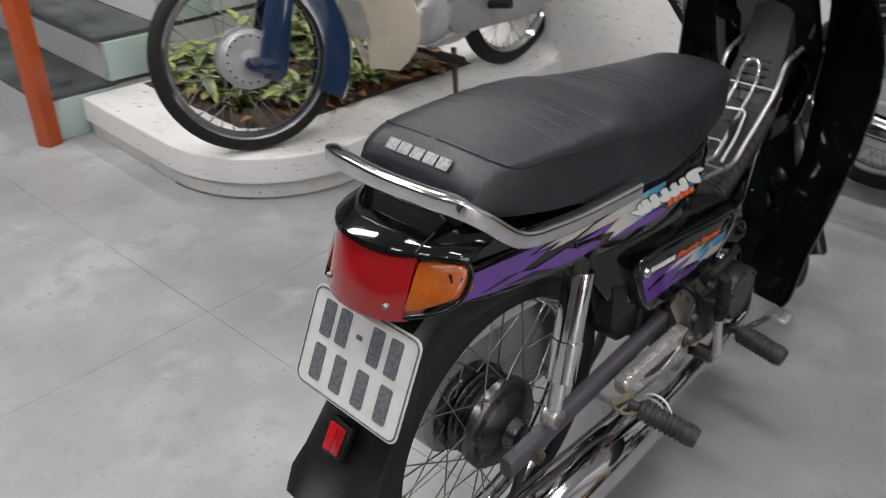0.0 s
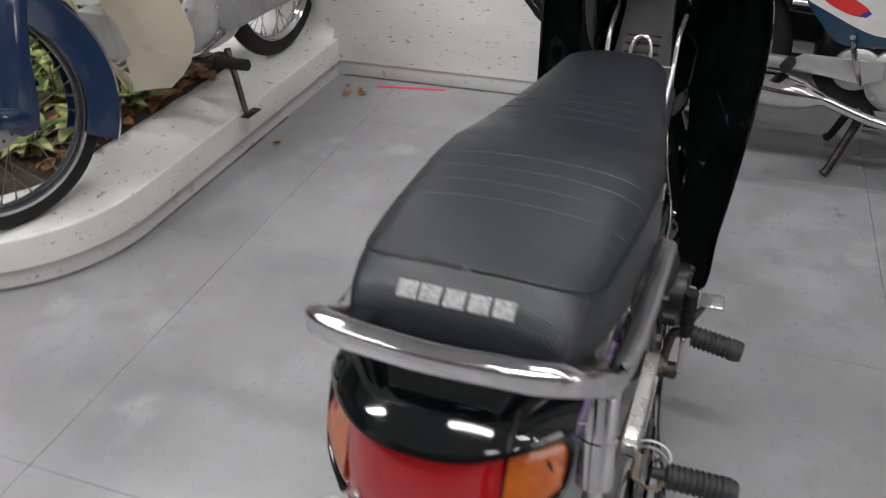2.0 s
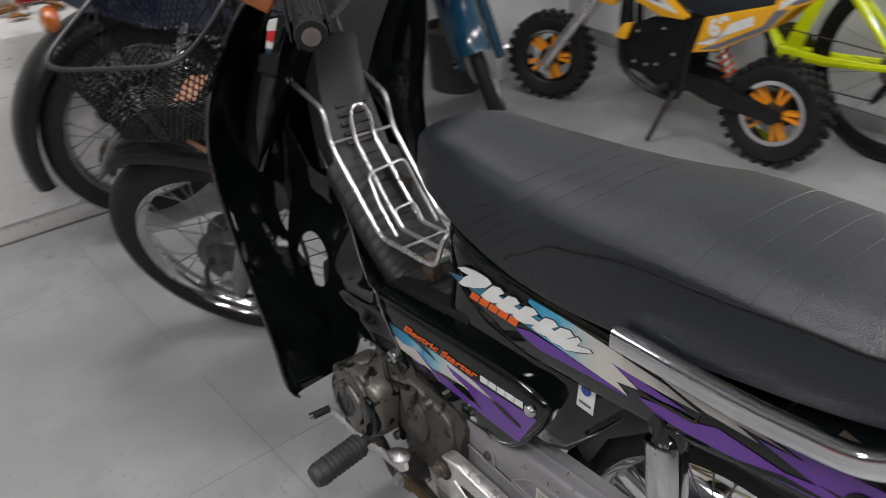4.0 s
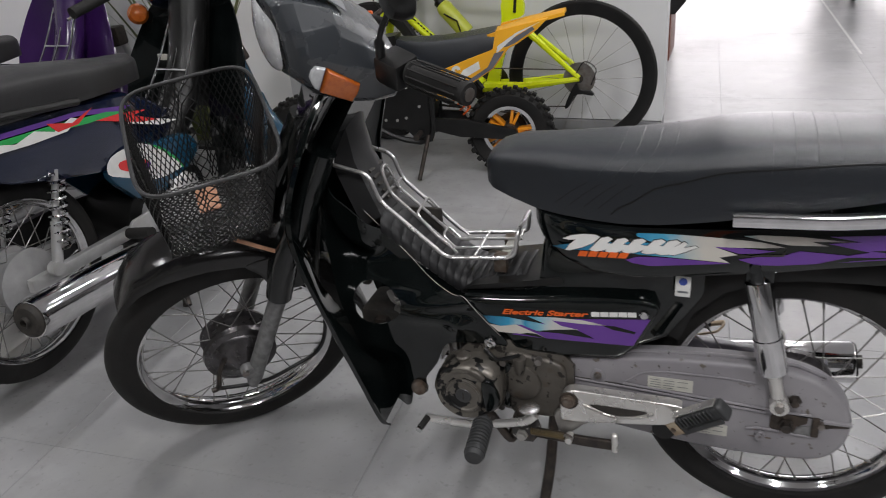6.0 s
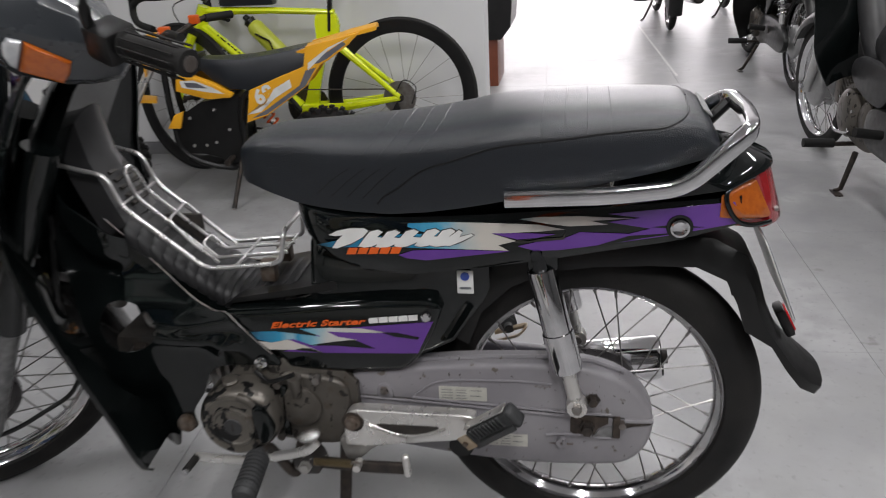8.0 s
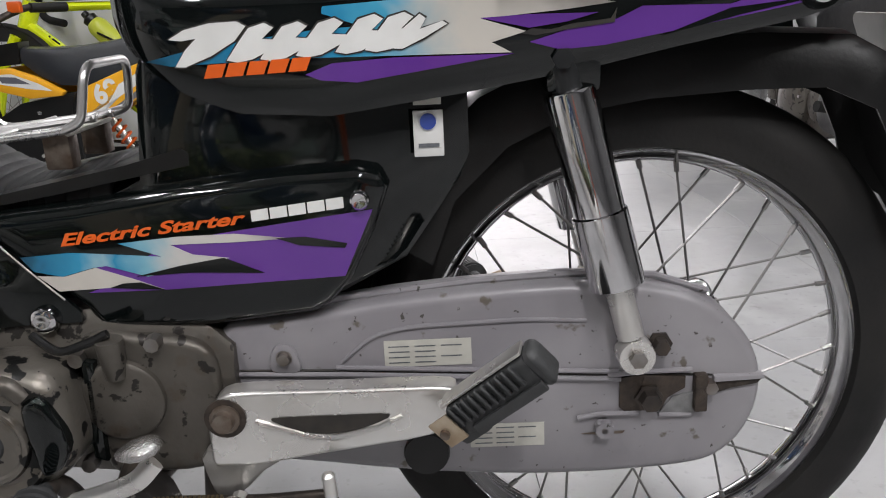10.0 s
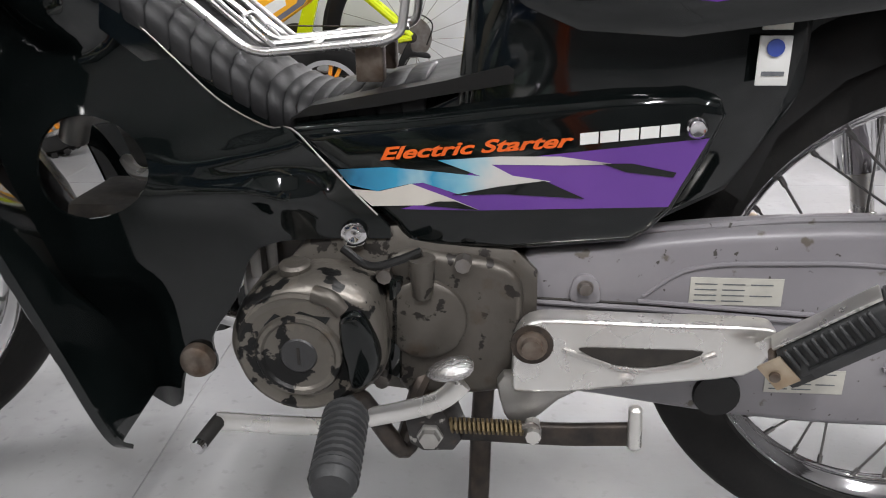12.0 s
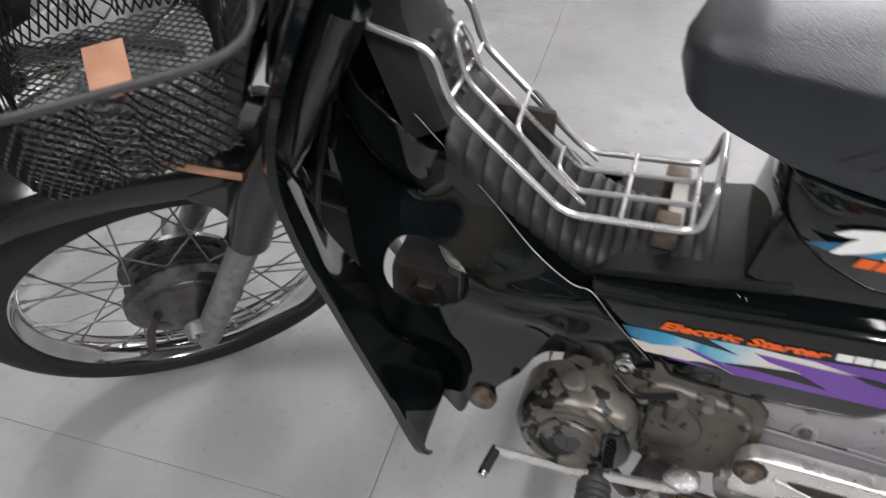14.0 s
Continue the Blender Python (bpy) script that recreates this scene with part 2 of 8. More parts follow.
M_cowl = material("grey_black_cowl", (0.028, 0.032, 0.037), 0.28, coat=0.4, second=(0.036, 0.04, 0.045), scale=10, bump=0.03, bump_scale=200)
M_paint_worn = material("satin_black_casting", (0.011, 0.012, 0.013), 0.34, second=(0.02, 0.021, 0.022), scale=20, bump=0.15, bump_scale=120, spec=0.4)
M_paint_dull = material("dusty_black_paint", (0.006, 0.006, 0.006), 0.2, second=(0.011, 0.01, 0.01), scale=12, bump=0.05)
M_plastic_grey = material("grey_black_plastic", (0.024, 0.024, 0.025), 0.42, second=(0.034, 0.034, 0.035), scale=16, bump=0.12, bump_scale=260)
M_mat = material("dusty_grey_mat", (0.012, 0.012, 0.013), 0.5, second=(0.019, 0.019, 0.02), scale=30, bump=0.15, bump_scale=200, spec=0.35)
M_rubber_grey = material("dusty_grey_rubber", (0.022, 0.023, 0.024), 0.55, second=(0.035, 0.036, 0.037), scale=40, bump=0.2, bump_scale=260)
M_alu_tan = material("tan_stained_aluminium", (0.5, 0.42, 0.32), 0.4, 0.7, second=(0.36, 0.27, 0.18), scale=50)
M_worn_black = layered("chipped_black_steel", (0.02, 0.018, 0.017), [(60, 10, 0.64, 0.67, (0.3, 0.29, 0.27)), (30, 5, 0.6, 0.7, (0.07, 0.045, 0.03))], (0.3, 0.5), 0.2, 120)
M_arm = material("purple_grey_enamel", (0.075, 0.07, 0.085), 0.34, second=(0.1, 0.094, 0.11), scale=14, bump=0.05)
M_knurl = material("knurled_chrome", (0.66, 0.65, 0.65), 0.2, 0.95, second=(0.5, 0.49, 0.48), scale=60, bump=1.0, bump_scale=420)
M_slot = material("greasy_rusty_slot", (0.028, 0.022, 0.018), 0.55, 0.3, second=(0.06, 0.045, 0.035), scale=90, bump=0.5, bump_scale=260)
M_brass = material("dull_brass", (0.22, 0.17, 0.09), 0.45, 0.8, second=(0.14, 0.11, 0.07), scale=40)
M_spoke = material("spoke_steel", (0.26, 0.26, 0.26), 0.35, 0.95, second=(0.25, 0.24, 0.23), scale=60)
M_tan = material("tan_card", (0.42, 0.2, 0.12), 0.7, second=(0.5, 0.27, 0.17), scale=40)


# ---------------------------------------------------------------- mesh helpers
def finish(bm, smooth=40):
    bmesh.ops.recalc_face_normals(bm, faces=bm.faces)
    for e in bm.edges:
        if len(e.link_faces) == 2:
            e.smooth = e.calc_face_angle(0) < radians(smooth)
    for f in bm.faces:
        f.smooth = smooth > 0
    return bm


def part(name, bm, mat, parent=None, label="", smooth=40):
    finish(bm, smooth)
    me = bpy.data.meshes.new(name)
    bm.to_mesh(me)
    bm.free()
    me.materials.append(mat)
    ob = new(name, me)
    if parent is not None:
        ob.parent = parent
    if label:
        tagged(ob, label)
    return ob


def thing(name, m, label, category, group="", kind=""):
    ob = new(name)
    ob.empty_display_size = 0.05
    ob.matrix_world = m
    return tagged(ob, label, category, group, kind)


def ring_faces(bm, a, b):
    k = len(a)
    for i in range(k):
        bm.faces.new((a[i], a[(i + 1) % k], b[(i + 1) % k], b[i]))


def loft(sections, bm=None, closed=False, caps=True):
    """Skin through rings of equal length."""
    bm = bm or bmesh.new()
    rings = [[bm.verts.new(p) for p in s] for s in sections]
    for a, b in zip(rings, rings[1:]):
        ring_faces(bm, a, b)
    if closed:
        ring_faces(bm, rings[-1], rings[0])
    elif caps:
        bm.faces.new(rings[0][::-1])
        bm.faces.new(rings[-1])
    return bm


def sheet(rows, thick, bm=None):
    """An open grid of points made solid."""
    b2 = bmesh.new()
    vs = [[b2.verts.new(p) for p in r] for r in rows]
    for a, b in zip(vs, vs[1:]):
        for i in range(len(a) - 1):
            b2.faces.new((a[i], a[i + 1], b[i + 1], b[i]))
    bmesh.ops.recalc_face_normals(b2, faces=b2.faces)
    bmesh.ops.solidify(b2, geom=b2.faces[:], thickness=thick)
    if bm is None:
        return b2
    me = bpy.data.meshes.new("tmp")
    b2.to_mesh(me)
    b2.free()
    bm.from_mesh(me)
    bpy.data.meshes.remove(me)
    return bm


def smooth_path(pts, n=6, closed=False):
    """Catmull-Rom through the points."""
    p = [Vector(q) for q in pts]
    if closed:
        p = [p[-1]] + p + [p[0], p[1]]
    else:
        p = [p[0] * 2 - p[1]] + p + [p[-1] * 2 - p[-2]]
    out = []
    for i in range(1, len(p) - 2):
        for k in range(n):
            t = k / n
            a, b, c, d = p[i - 1], p[i], p[i + 1], p[i + 2]
            out.append(0.5 * (2 * b + (c - a) * t + (2 * a - 5 * b + 4 * c - d) * t * t + (3 * b - a - 3 * c + d) * t ** 3))
    if not closed:
        out.append(p[-2])
    return out


def round_path(pts, r, n=5):
    """Straight runs with rounded bends."""
    p = [Vector(q) for q in pts]
    out = [p[0]]
    for a, b, c in zip(p, p[1:], p[2:]):
        u, v = (a - b), (c - b)
        k = min(r, u.length * 0.45, v.length * 0.45)
        s, e = b + u.normalized() * k, b + v.normalized() * k
        for i in range(n + 1):
            t = i / n
            out.append(s * (1 - t) ** 2 + b * 2 * t * (1 - t) + e * t * t)
    out.append(p[-1])
    return out


def tube(pts, r, bm=None, seg=10, closed=False, sx=1.0, sy=1.0, caps=True, up=None):
    """A tube along points; r a number or one for each point. sx, sy squash the section."""
    bm = bm or bmesh.new()
    p = [Vector(q) for q in pts]
    k = len(p)
    ref = Vector(up) if up else None
    rings, side = [], None
    for i in range(k):
        if closed:
            t = p[(i + 1) % k] - p[i - 1]
        else:
            t = p[min(i + 1, k - 1)] - p[max(i - 1, 0)]
        t.normalize()
        if ref is not None:
            s = ref.cross(t)
            if s.length < 1e-6:
                s = t.orthogonal()
        elif side is None:
            s = t.orthogonal()
        else:
            s = side - t * side.dot(t)
            if s.length < 1e-6:
                s = t.orthogonal()
        side = s.normalized()
        o = t.cross(side)
        rad = r[i] if isinstance(r, (list, tuple)) else r
        rings.append([p[i] + (side * math.cos(a) * sx + o * math.sin(a) * sy) * rad for a in (math.tau * j / seg for j in range(seg))])
    return loft(rings, bm, closed, caps)


def flat_bar(pts, half_w, half_h, up=(0, 0, 1), power=0.45, seg=24):
    """A bar of rounded oblong section along points, its height along up."""
    p = [Vector(q) for q in pts]
    k, rings = len(p), []
    for i in range(k):
        t = (p[min(i + 1, k - 1)] - p[max(i - 1, 0)]).normalized()
        side = Vector(up).cross(t).normalized()
        o = t.cross(side)
        ring = []
        for a in (math.tau * j / seg for j in range(seg)):
            c, s = math.cos(a), math.sin(a)
            ring.append(p[i] + side * math.copysign(abs(c) ** power, c) * half_w + o * math.copysign(abs(s) ** power, s) * half_h)
        rings.append(ring)
    return loft(rings)


def rod(a, b, r, bm=None, seg=12, r2=None):
    return tube([a, b], [r, r if r2 is None else r2], bm, seg)


def lathe(profile, seg=40, axis="y", at=(0, 0, 0), bm=None, caps=True):
    """Profile of (radius, along) turned round an axis."""
    rings = []
    for rad, al in profile:
        ring = []
        for j in range(seg):
            a = math.tau * j / seg
            u, v = rad * math.cos(a), rad * math.sin(a)
            q = {"y": (u, al, v), "z": (u, v, al), "x": (al, u, v)}[axis]
            ring.append(Vector(q) + Vector(at))
        rings.append(ring)
    return loft(rings, bm, False, caps)


def box(x0, x1, y0, y1, z0, z1, bevel=0.0, bm=None, m=None, seg=2):
    b2 = bmesh.new()
    bmesh.ops.create_cube(b2, size=1)
    for v in b2.verts:
        v.co = Vector((x0 + (v.co.x + 0.5) * (x1 - x0), y0 + (v.co.y + 0.5) * (y1 - y0), z0 + (v.co.z + 0.5) * (z1 - z0)))
    if bevel:
        bmesh.ops.bevel(b2, geom=b2.edges[:], offset=bevel, segments=seg, affect="EDGES", profile=0.6)
    if m is not None:
        b2.transform(m)
    if bm is None:
        return b2
    return merge(bm, b2)


def merge(bm, b2):
    me = bpy.data.meshes.new("tmp")
    b2.to_mesh(me)
    b2.free()
    bm.from_mesh(me)
    bpy.data.meshes.remove(me)
    return bm


def slab(outline, y0, y1, bevel=0.0, seg=2, bm=None, y_of=None):
    """An outline in x, z given thickness in y; y_of bends it."""
    b2 = bmesh.new()
    vs = [b2.verts.new((x, y0, z)) for x, z in outline]
    f = b2.faces.new(vs)
    ex = bmesh.ops.extrude_face_region(b2, geom=[f])
    for v in ex["geom"]:
        if isinstance(v, bmesh.types.BMVert):
            v.co.y = y1
    if bevel:
        bmesh.ops.recalc_face_normals(b2, faces=b2.faces)
        near = y0 if abs(y0) > abs(y1) else y1
        es = [e for e in b2.edges if abs(e.verts[0].co.y - near) < 1e-6 and abs(e.verts[1].co.y - near) < 1e-6]
        bmesh.ops.bevel(b2, geom=es, offset=bevel, segments=seg, affect="EDGES", profile=0.5)
    if y_of:
        bmesh.ops.triangulate(b2, faces=b2.faces[:])
        for v in b2.verts:
            v.co.y += y_of(v.co.x, v.co.z)
    if bm is None:
        return b2
    return merge(bm, b2)


def spline2(pts, n=5, closed=True):
    return [(q.x, q.z) for q in smooth_path([(x, 0, z) for x, z in pts], n, closed)]


# ---------------------------------------------------------------- setting
def structure(name, bm, mat, label, category, smooth=30):
    return tagged(part(name, bm, mat, None, "", smooth), label, category, "", "structure")
X0, X1, Y0, Y1 = -3.4, 5.4, -4.9, 9.5
floor = structure("floor", box(X0 - 0.2, X1 + 0.2, Y0 - 0.2, Y1 + 0.2, -0.15, -0.004), M_grout, "grey floor bed with thin joints between tiles", "floor")
structure("ceiling", box(X0 - 0.2, X1 + 0.2, Y0 - 0.2, Y1 + 0.2, CEILING, CEILING + 0.15), M_ceiling, "plain white painted showroom ceiling", "ceiling")
structure("wall_west", box(X0 - 0.2, X0, Y0 - 0.2, Y1 + 0.2, 0, CEILING), M_wall, "plain white painted showroom wall", "wall")
# east and south walls stay out of view; their dark colour shapes reflections
structure("wall_east", box(X1, X1 + 0.2, Y0 - 0.2, Y1 + 0.2, 0, CEILING), M_wall_dark, "unseen plain wall, made dark grey to deepen reflections", "wall")
structure("wall_south", box(X0, X1, Y0 - 0.2, Y0, 0, CEILING), M_wall_dark, "unseen plain wall, made dark grey to deepen reflections", "wall")
bm = box(X0, -1.0, Y1, Y1 + 0.2, 0, CEILING)
box(3.2, X1, Y1, Y1 + 0.2, 0, CEILING, bm=bm)
box(-1.0, 3.2, Y1, Y1 + 0.2, 2.6, CEILING, bm=bm)
structure("wall_north", bm, M_wall, "white wall round a wide bright shop front", "wall")

# partition that the racing bicycle leans on
structure("wall_partition", box(-2.4, 0.15, 2.36, 2.51, 0.06, CEILING, 0.003), M_wall, "white partition wall behind the yellow bicycle", "wall")
structure("baseboard", box(-2.4, 0.147, 2.352, 2.51, 0, 0.056, 0.002), M_base, "dark grey skirting under the white partition", "skirting")
structure("pillar", box(-2.1, -1.55, 1.5, 2.0, 0, CEILING, 0.01), M_wall, "white painted square pillar", "pillar")

# low terrazzo wall of the raised bed, proud of its plinth
LOW = Matrix.Translation((-1.345, -1.27, 0)) @ Matrix.Rotation(radians(3.4), 4, "Z")
rows = []
for k in range(25):
    yl = -0.95 + 2.37 * k / 24 if k > 14 else -0.95 + 0.95 * min(1.0, k / 13.5)
    f = max(0.0, min(1.0, (yl + 0.3) / 0.28))
    xf = 0.006 - 0.09 * (1 - f * f * (3 - 2 * f))
    rows.append([LOW @ Vector(q) for q in ((-0.25, yl, 0.062), (xf, yl, 0.062), (xf, yl, 0.545), (xf - 0.003, yl, 0.552), (xf - 0.011, yl, 0.555), (-0.25, yl, 0.555))])
structure("wall_low", loft(rows), M_terrazzo, "low white terrazzo wall with black flecks", "low wall")
structure("trim", box(-0.25, -0.006, -0.1, 1.42, 0, 0.06, 0.003, m=LOW), M_concrete, "pale concrete plinth at the foot of the low wall", "plinth")


# curved planter kerb
KERB_TOP = 0.145


def kerb_outline(off):
    cx, cy, r = -0.18, -1.65, 0.4
    pts = [(-1.37, -1.278 + off), (-0.95, -1.268 + off), (-0.55, -1.258 + off)]
    pts += [(cx + (r + off) * math.sin(a), cy + (r + off) * math.cos(a)) for a in (radians(6 * k) for k in range(0, 16))]
    return pts + [(0.22 + off, -2.225), (-1.37, -2.225)]


def kerb(off, z0, z1, bevel):
    b2 = bmesh.new()
    f = b2.faces.new([b2.verts.new((x, y, z0)) for x, y in kerb_outline(off)])
    ex = bmesh.ops.extrude_face_region(b2, geom=[f])
    for v in ex["geom"]:
        if isinstance(v, bmesh.types.BMVert):
            v.co.z = z1
    bmesh.ops.recalc_face_normals(b2, faces=b2.faces)
    if bevel:
        es = [e for e in b2.edges if all(abs(v.co.z - z1) < 1e-6 for v in e.verts)]
        bmesh.ops.bevel(b2, geom=es, offset=bevel, segments=3, affect="EDGES", profile=0.5)
    return b2


planter = thing("planter", pose(0, 0, 0), "low curved white terrazzo planter bed along the wall", "planter", kind="structure")
part("plinth", kerb(0.0, 0, 0.06, 0.003), M_concrete, planter, "recessed pale concrete plinth")
part("kerb", kerb(0.016, 0.06, KERB_TOP, 0.007), M_terrazzo, planter)
# dirty joint between plinth and floor
part("joint", tube([(x, y, 0.0005) for x, y in kerb_outline(0.002)[1:-2]], 0.0045, seg=8), M_grime, planter, "grimy joint along the floor")
structure("trim", tube([LOW @ Vector((-0.004, y, 0.0005)) for y in (0.02, 0.5, 1.0, 1.41)], 0.0045, seg=8), M_grime, "grimy joint along the low wall", "joint")
# rounded hollow where the kerb runs up into the low wall
rows = []
for k in range(16):
    yl = -0.004 - 0.93 * (k / 15) ** 1.6
    f = max(0.0, min(1.0, (yl + 0.3) / 0.28))
    xf = 0.004 - 0.09 * (1 - f * f * (3 - 2 * f))
    r_ = 0.05 + 0.06 * min(1.0, -yl / 0.15)
    arc = [LOW @ Vector((xf + r_ * (1 - math.sin(a)), yl, KERB_TOP - 0.002 + r_ * (1 - math.cos(a)))) for a in (radians(9 * k2) for k2 in range(11))]
    rows.append(arc + [LOW @ Vector((xf - 0.03, yl, KERB_TOP + r_)), LOW @ Vector((xf - 0.03, yl, KERB_TOP - 0.02)), LOW @ Vector((xf + r_, yl, KERB_TOP - 0.02))])
part("cove", loft(rows), M_terrazzo, planter)


TILES = Matrix.Translation((0.552, -0.946, 0)) @ Matrix.Rotation(radians(2.3), 4, "Z")


def tiles():
    me = None
    for i in range(-6, 8):
        for j in range(-7, 15):
            c = TILES @ Vector((0.787 * (i + 0.5), 0.787 * (j + 0.5), 0))
            if not (X0 - 0.5 < c.x < X1 + 0.5 and Y0 - 0.5 < c.y < Y1 + 0.5):
                continue
            if me is None:
                ob = part("tile", box(0.0004, 0.7866, 0.0004, 0.7866, -0.004, 0, 0.0006, seg=1), M_tile, floor, smooth=0)
                me = ob.data
            else:
                ob = new("tile", me)
                ob.parent = floor
            ob.matrix_basis = TILES @ Matrix.Translation((0.787 * i, 0.787 * j, 0))

# ---------------------------------------------------------------- wheels
def tyre_profile(R, w, rr):
    pr = []
    for k in range(17):
        a = math.pi * (k / 16 - 0.5)
        pr.append((rr + (R - rr) * max(0, math.cos(a)) ** 0.75, w * math.sin(a) * (1.0 if abs(math.sin(a)) < 0.98 else 0.9)))
    return pr + [(rr - 0.004, w * 0.6), (rr - 0.004, -w * 0.6)]


def wheel(parent, cx, cz, R, w, rr, hub, m=None, name="wheel", spokes=36, rim_mat=None, tyre_mat=None, hub_mat=None, label="", cross=0.55):
    """Spoked wheel in the plane y = 0; hub is a profile of (radius, along)."""
    wh = part(name, lathe(hub, 40), hub_mat or M_alu, parent, label)
    wh.matrix_basis = (m or Matrix()) @ Matrix.Translation((cx, 0, cz))
    bm = bmesh.new()
    prof = tyre_profile(R, w, rr)
    rings = [[Vector((r_ * math.cos(a), al, r_ * math.sin(a))) for r_, al in prof] for a in (math.tau * j / 72 for j in range(72))]
    part("tyre", loft(rings, bm, closed=True), tyre_mat or M_rubber, wh)
    b = 0.019 if w > 0.02 else 0.011
    prof = [(rr + 0.005, -b), (rr + 0.005, -b * 1.15), (rr - 0.003, -b * 1.18), (rr - 0.007, -b * 0.8), (rr - 0.012, -b * 0.62), (rr - 0.017, -b * 0.3), (rr - 0.018, 0)]
    prof += [(r_, -a_) for r_, a_ in prof[-2::-1]] + [(rr - 0.004, b * 0.6), (rr - 0.004, -b * 0.6)]
    rings = [[Vector((r_ * math.cos(a), al, r_ * math.sin(a))) for r_, al in prof] for a in (math.tau * j / 72 for j in range(72))]
    part("rim", loft(rings, None, closed=True), rim_mat or M_chrome, wh)
    hr = max(r_ for r_, _ in hub) * 0.96
    base = nip = None
    for k in range(spokes):
        side = 1 if k % 2 else -1
        a0 = math.tau * k / spokes
        lean = cross if (k // 2) % 2 else -cross
        a = Vector((math.cos(a0 + lean) * hr, side * 0.024, math.sin(a0 + lean) * hr))
        e = Vector((math.cos(a0) * (rr - 0.017), side * 0.003, math.sin(a0) * (rr - 0.017)))
        d = e - a
        q = d.to_track_quat("Z", "Y")
        if base is None:
            ob = part("spoke", rod((0, 0, 0), (0, 0, 1), 0.0014, rod((0, 0, 0.93), (0, 0, 1), 0.0028, seg=6), seg=6), M_spoke, wh)
            base = ob.data
        else:
            ob = new("spoke", base)
            ob.parent = wh
        ob.matrix_basis = Matrix.LocRotScale(a, q, (1, 1, d.length))
    return wh


# ---------------------------------------------------------------- the black and purple motorbike
bike = thing("motorbike", Matrix.Rotation(radians(0.5), 4, "X"), "black motorbike with purple decals parked on its side stand", "motorbike")
RAKE = Vector((math.sin(radians(27)), 0, math.cos(radians(27))))
HEAD = Vector((-0.25, 0, 0.92))
S = Matrix.Translation((0.022, -0.047, -0.001)) @ Matrix.Translation(HEAD) @ Matrix.Rotation(radians(43.5), 4, RAKE) @ Matrix.Translation(-HEAD)


def at(ob, m):
    ob.matrix_basis = m
    return ob


def mirrored(fn, *a):
    """Builds a part for the left (-1) and the right (1) side."""
    for sgn in (-1, 1):
        fn(sgn, *a)


HUB_R = [(0.012, -0.06), (0.03, -0.058), (0.06, -0.05), (0.078, -0.044), (0.08, -0.03), (0.066, -0.026), (0.074, -0.02), (0.066, -0.014), (0.074, -0.008), (0.066, -0.002), (0.074, 0.004), (0.066, 0.01), (0.08, 0.016), (0.08, 0.022), (0.08, 0.03), (0.076, 0.034), (0.07, 0.035), (0.068, 0.042), (0.05, 0.05), (0.028, 0.055), (0.02, 0.07), (0.012, 0.072)]
HUB_F = [(0.01, -0.075), (0.016, -0.074), (0.024, -0.066), (0.045, -0.056), (0.062, -0.05), (0.066, -0.044), (0.074, -0.043), (0.08, -0.04), (0.082, -0.028), (0.068, -0.024), (0.076, -0.018), (0.068, -0.012), (0.076, -0.006), (0.068, 0.0), (0.076, 0.006), (0.068, 0.012), (0.08, 0.018), (0.08, 0.024), (0.06, 0.03), (0.03, 0.045), (0.012, 0.055)]
wheel(bike, 0.585, 0.2815, 0.2815, 0.033, 0.221, HUB_R, name="rear_wheel", hub_mat=M_hub, label="spoked rear wheel with chrome rim and black tyre")
wheel(bike, -0.605, 0.275, 0.282, 0.03, 0.22, HUB_F, m=S, name="front_wheel", hub_mat=M_hub, label="spoked front wheel with chrome rim, steered aside")


# seat
def seat_section(x, w, zt, zb, zs):
    """Rounded seat ring: half width, top, bottom and shoulder heights."""
    pts, n = [], 10
    for k in range(n):
        a = math.pi / 2 * k / (n - 1)
        pts.append((w * 0.97 * math.sin(a) ** 0.85, zs + (zt - zs) * max(0.0, math.cos(a)) ** 0.55))
    side = [(w * (0.97 + 0.03 * f ** 0.5), zs - (zs - zb) * f) for f in (0.12, 0.3, 0.6, 0.9)]
    side += [(w * 0.985, zb), (w * 0.6, zb - 0.002)]
    right = pts + side
    return [Vector((x, y, z)) for y, z in right + [(-y, z) for y, z in right[:0:-1]]]


SEAT = [(0.022, 0.02, 0.74, 0.712, 0.725), (0.027, 0.048, 0.754, 0.7, 0.732), (0.045, 0.068, 0.766, 0.69, 0.736), (0.08, 0.082, 0.776, 0.68, 0.738), (0.13, 0.09, 0.779, 0.664, 0.735), (0.17, 0.098, 0.781, 0.659, 0.733),
        (0.22, 0.107, 0.785, 0.656, 0.733), (0.28, 0.117, 0.789, 0.656, 0.736), (0.34, 0.127, 0.795, 0.663, 0.743), (0.39, 0.134, 0.803, 0.672, 0.75), (0.43, 0.138, 0.812, 0.68, 0.757), (0.48, 0.139, 0.817, 0.69, 0.763), (0.55, 0.137, 0.82, 0.703, 0.768),
        (0.62, 0.132, 0.821, 0.716, 0.772), (0.67, 0.126, 0.821, 0.726, 0.776), (0.7, 0.12, 0.819, 0.733, 0.778), (0.722, 0.114, 0.812, 0.738, 0.778), (0.737, 0.109, 0.8, 0.742, 0.775), (0.746, 0.105, 0.782, 0.746, 0.766)]


SEAT = [(x, w * (0.97 - 0.05 * min(1.0, x / 0.45)), zt - 0.013, zb, zs - 0.008) for x, w, zt, zb, zs in SEAT]


def lerp_seat(x):
    for a, b in zip(SEAT, SEAT[1:]):
        if a[0] <= x <= b[0]:
            f = (x - a[0]) / (b[0] - a[0])
            return [p + (q - p) * f for p, q in zip(a, b)]
    return list(SEAT[-1])


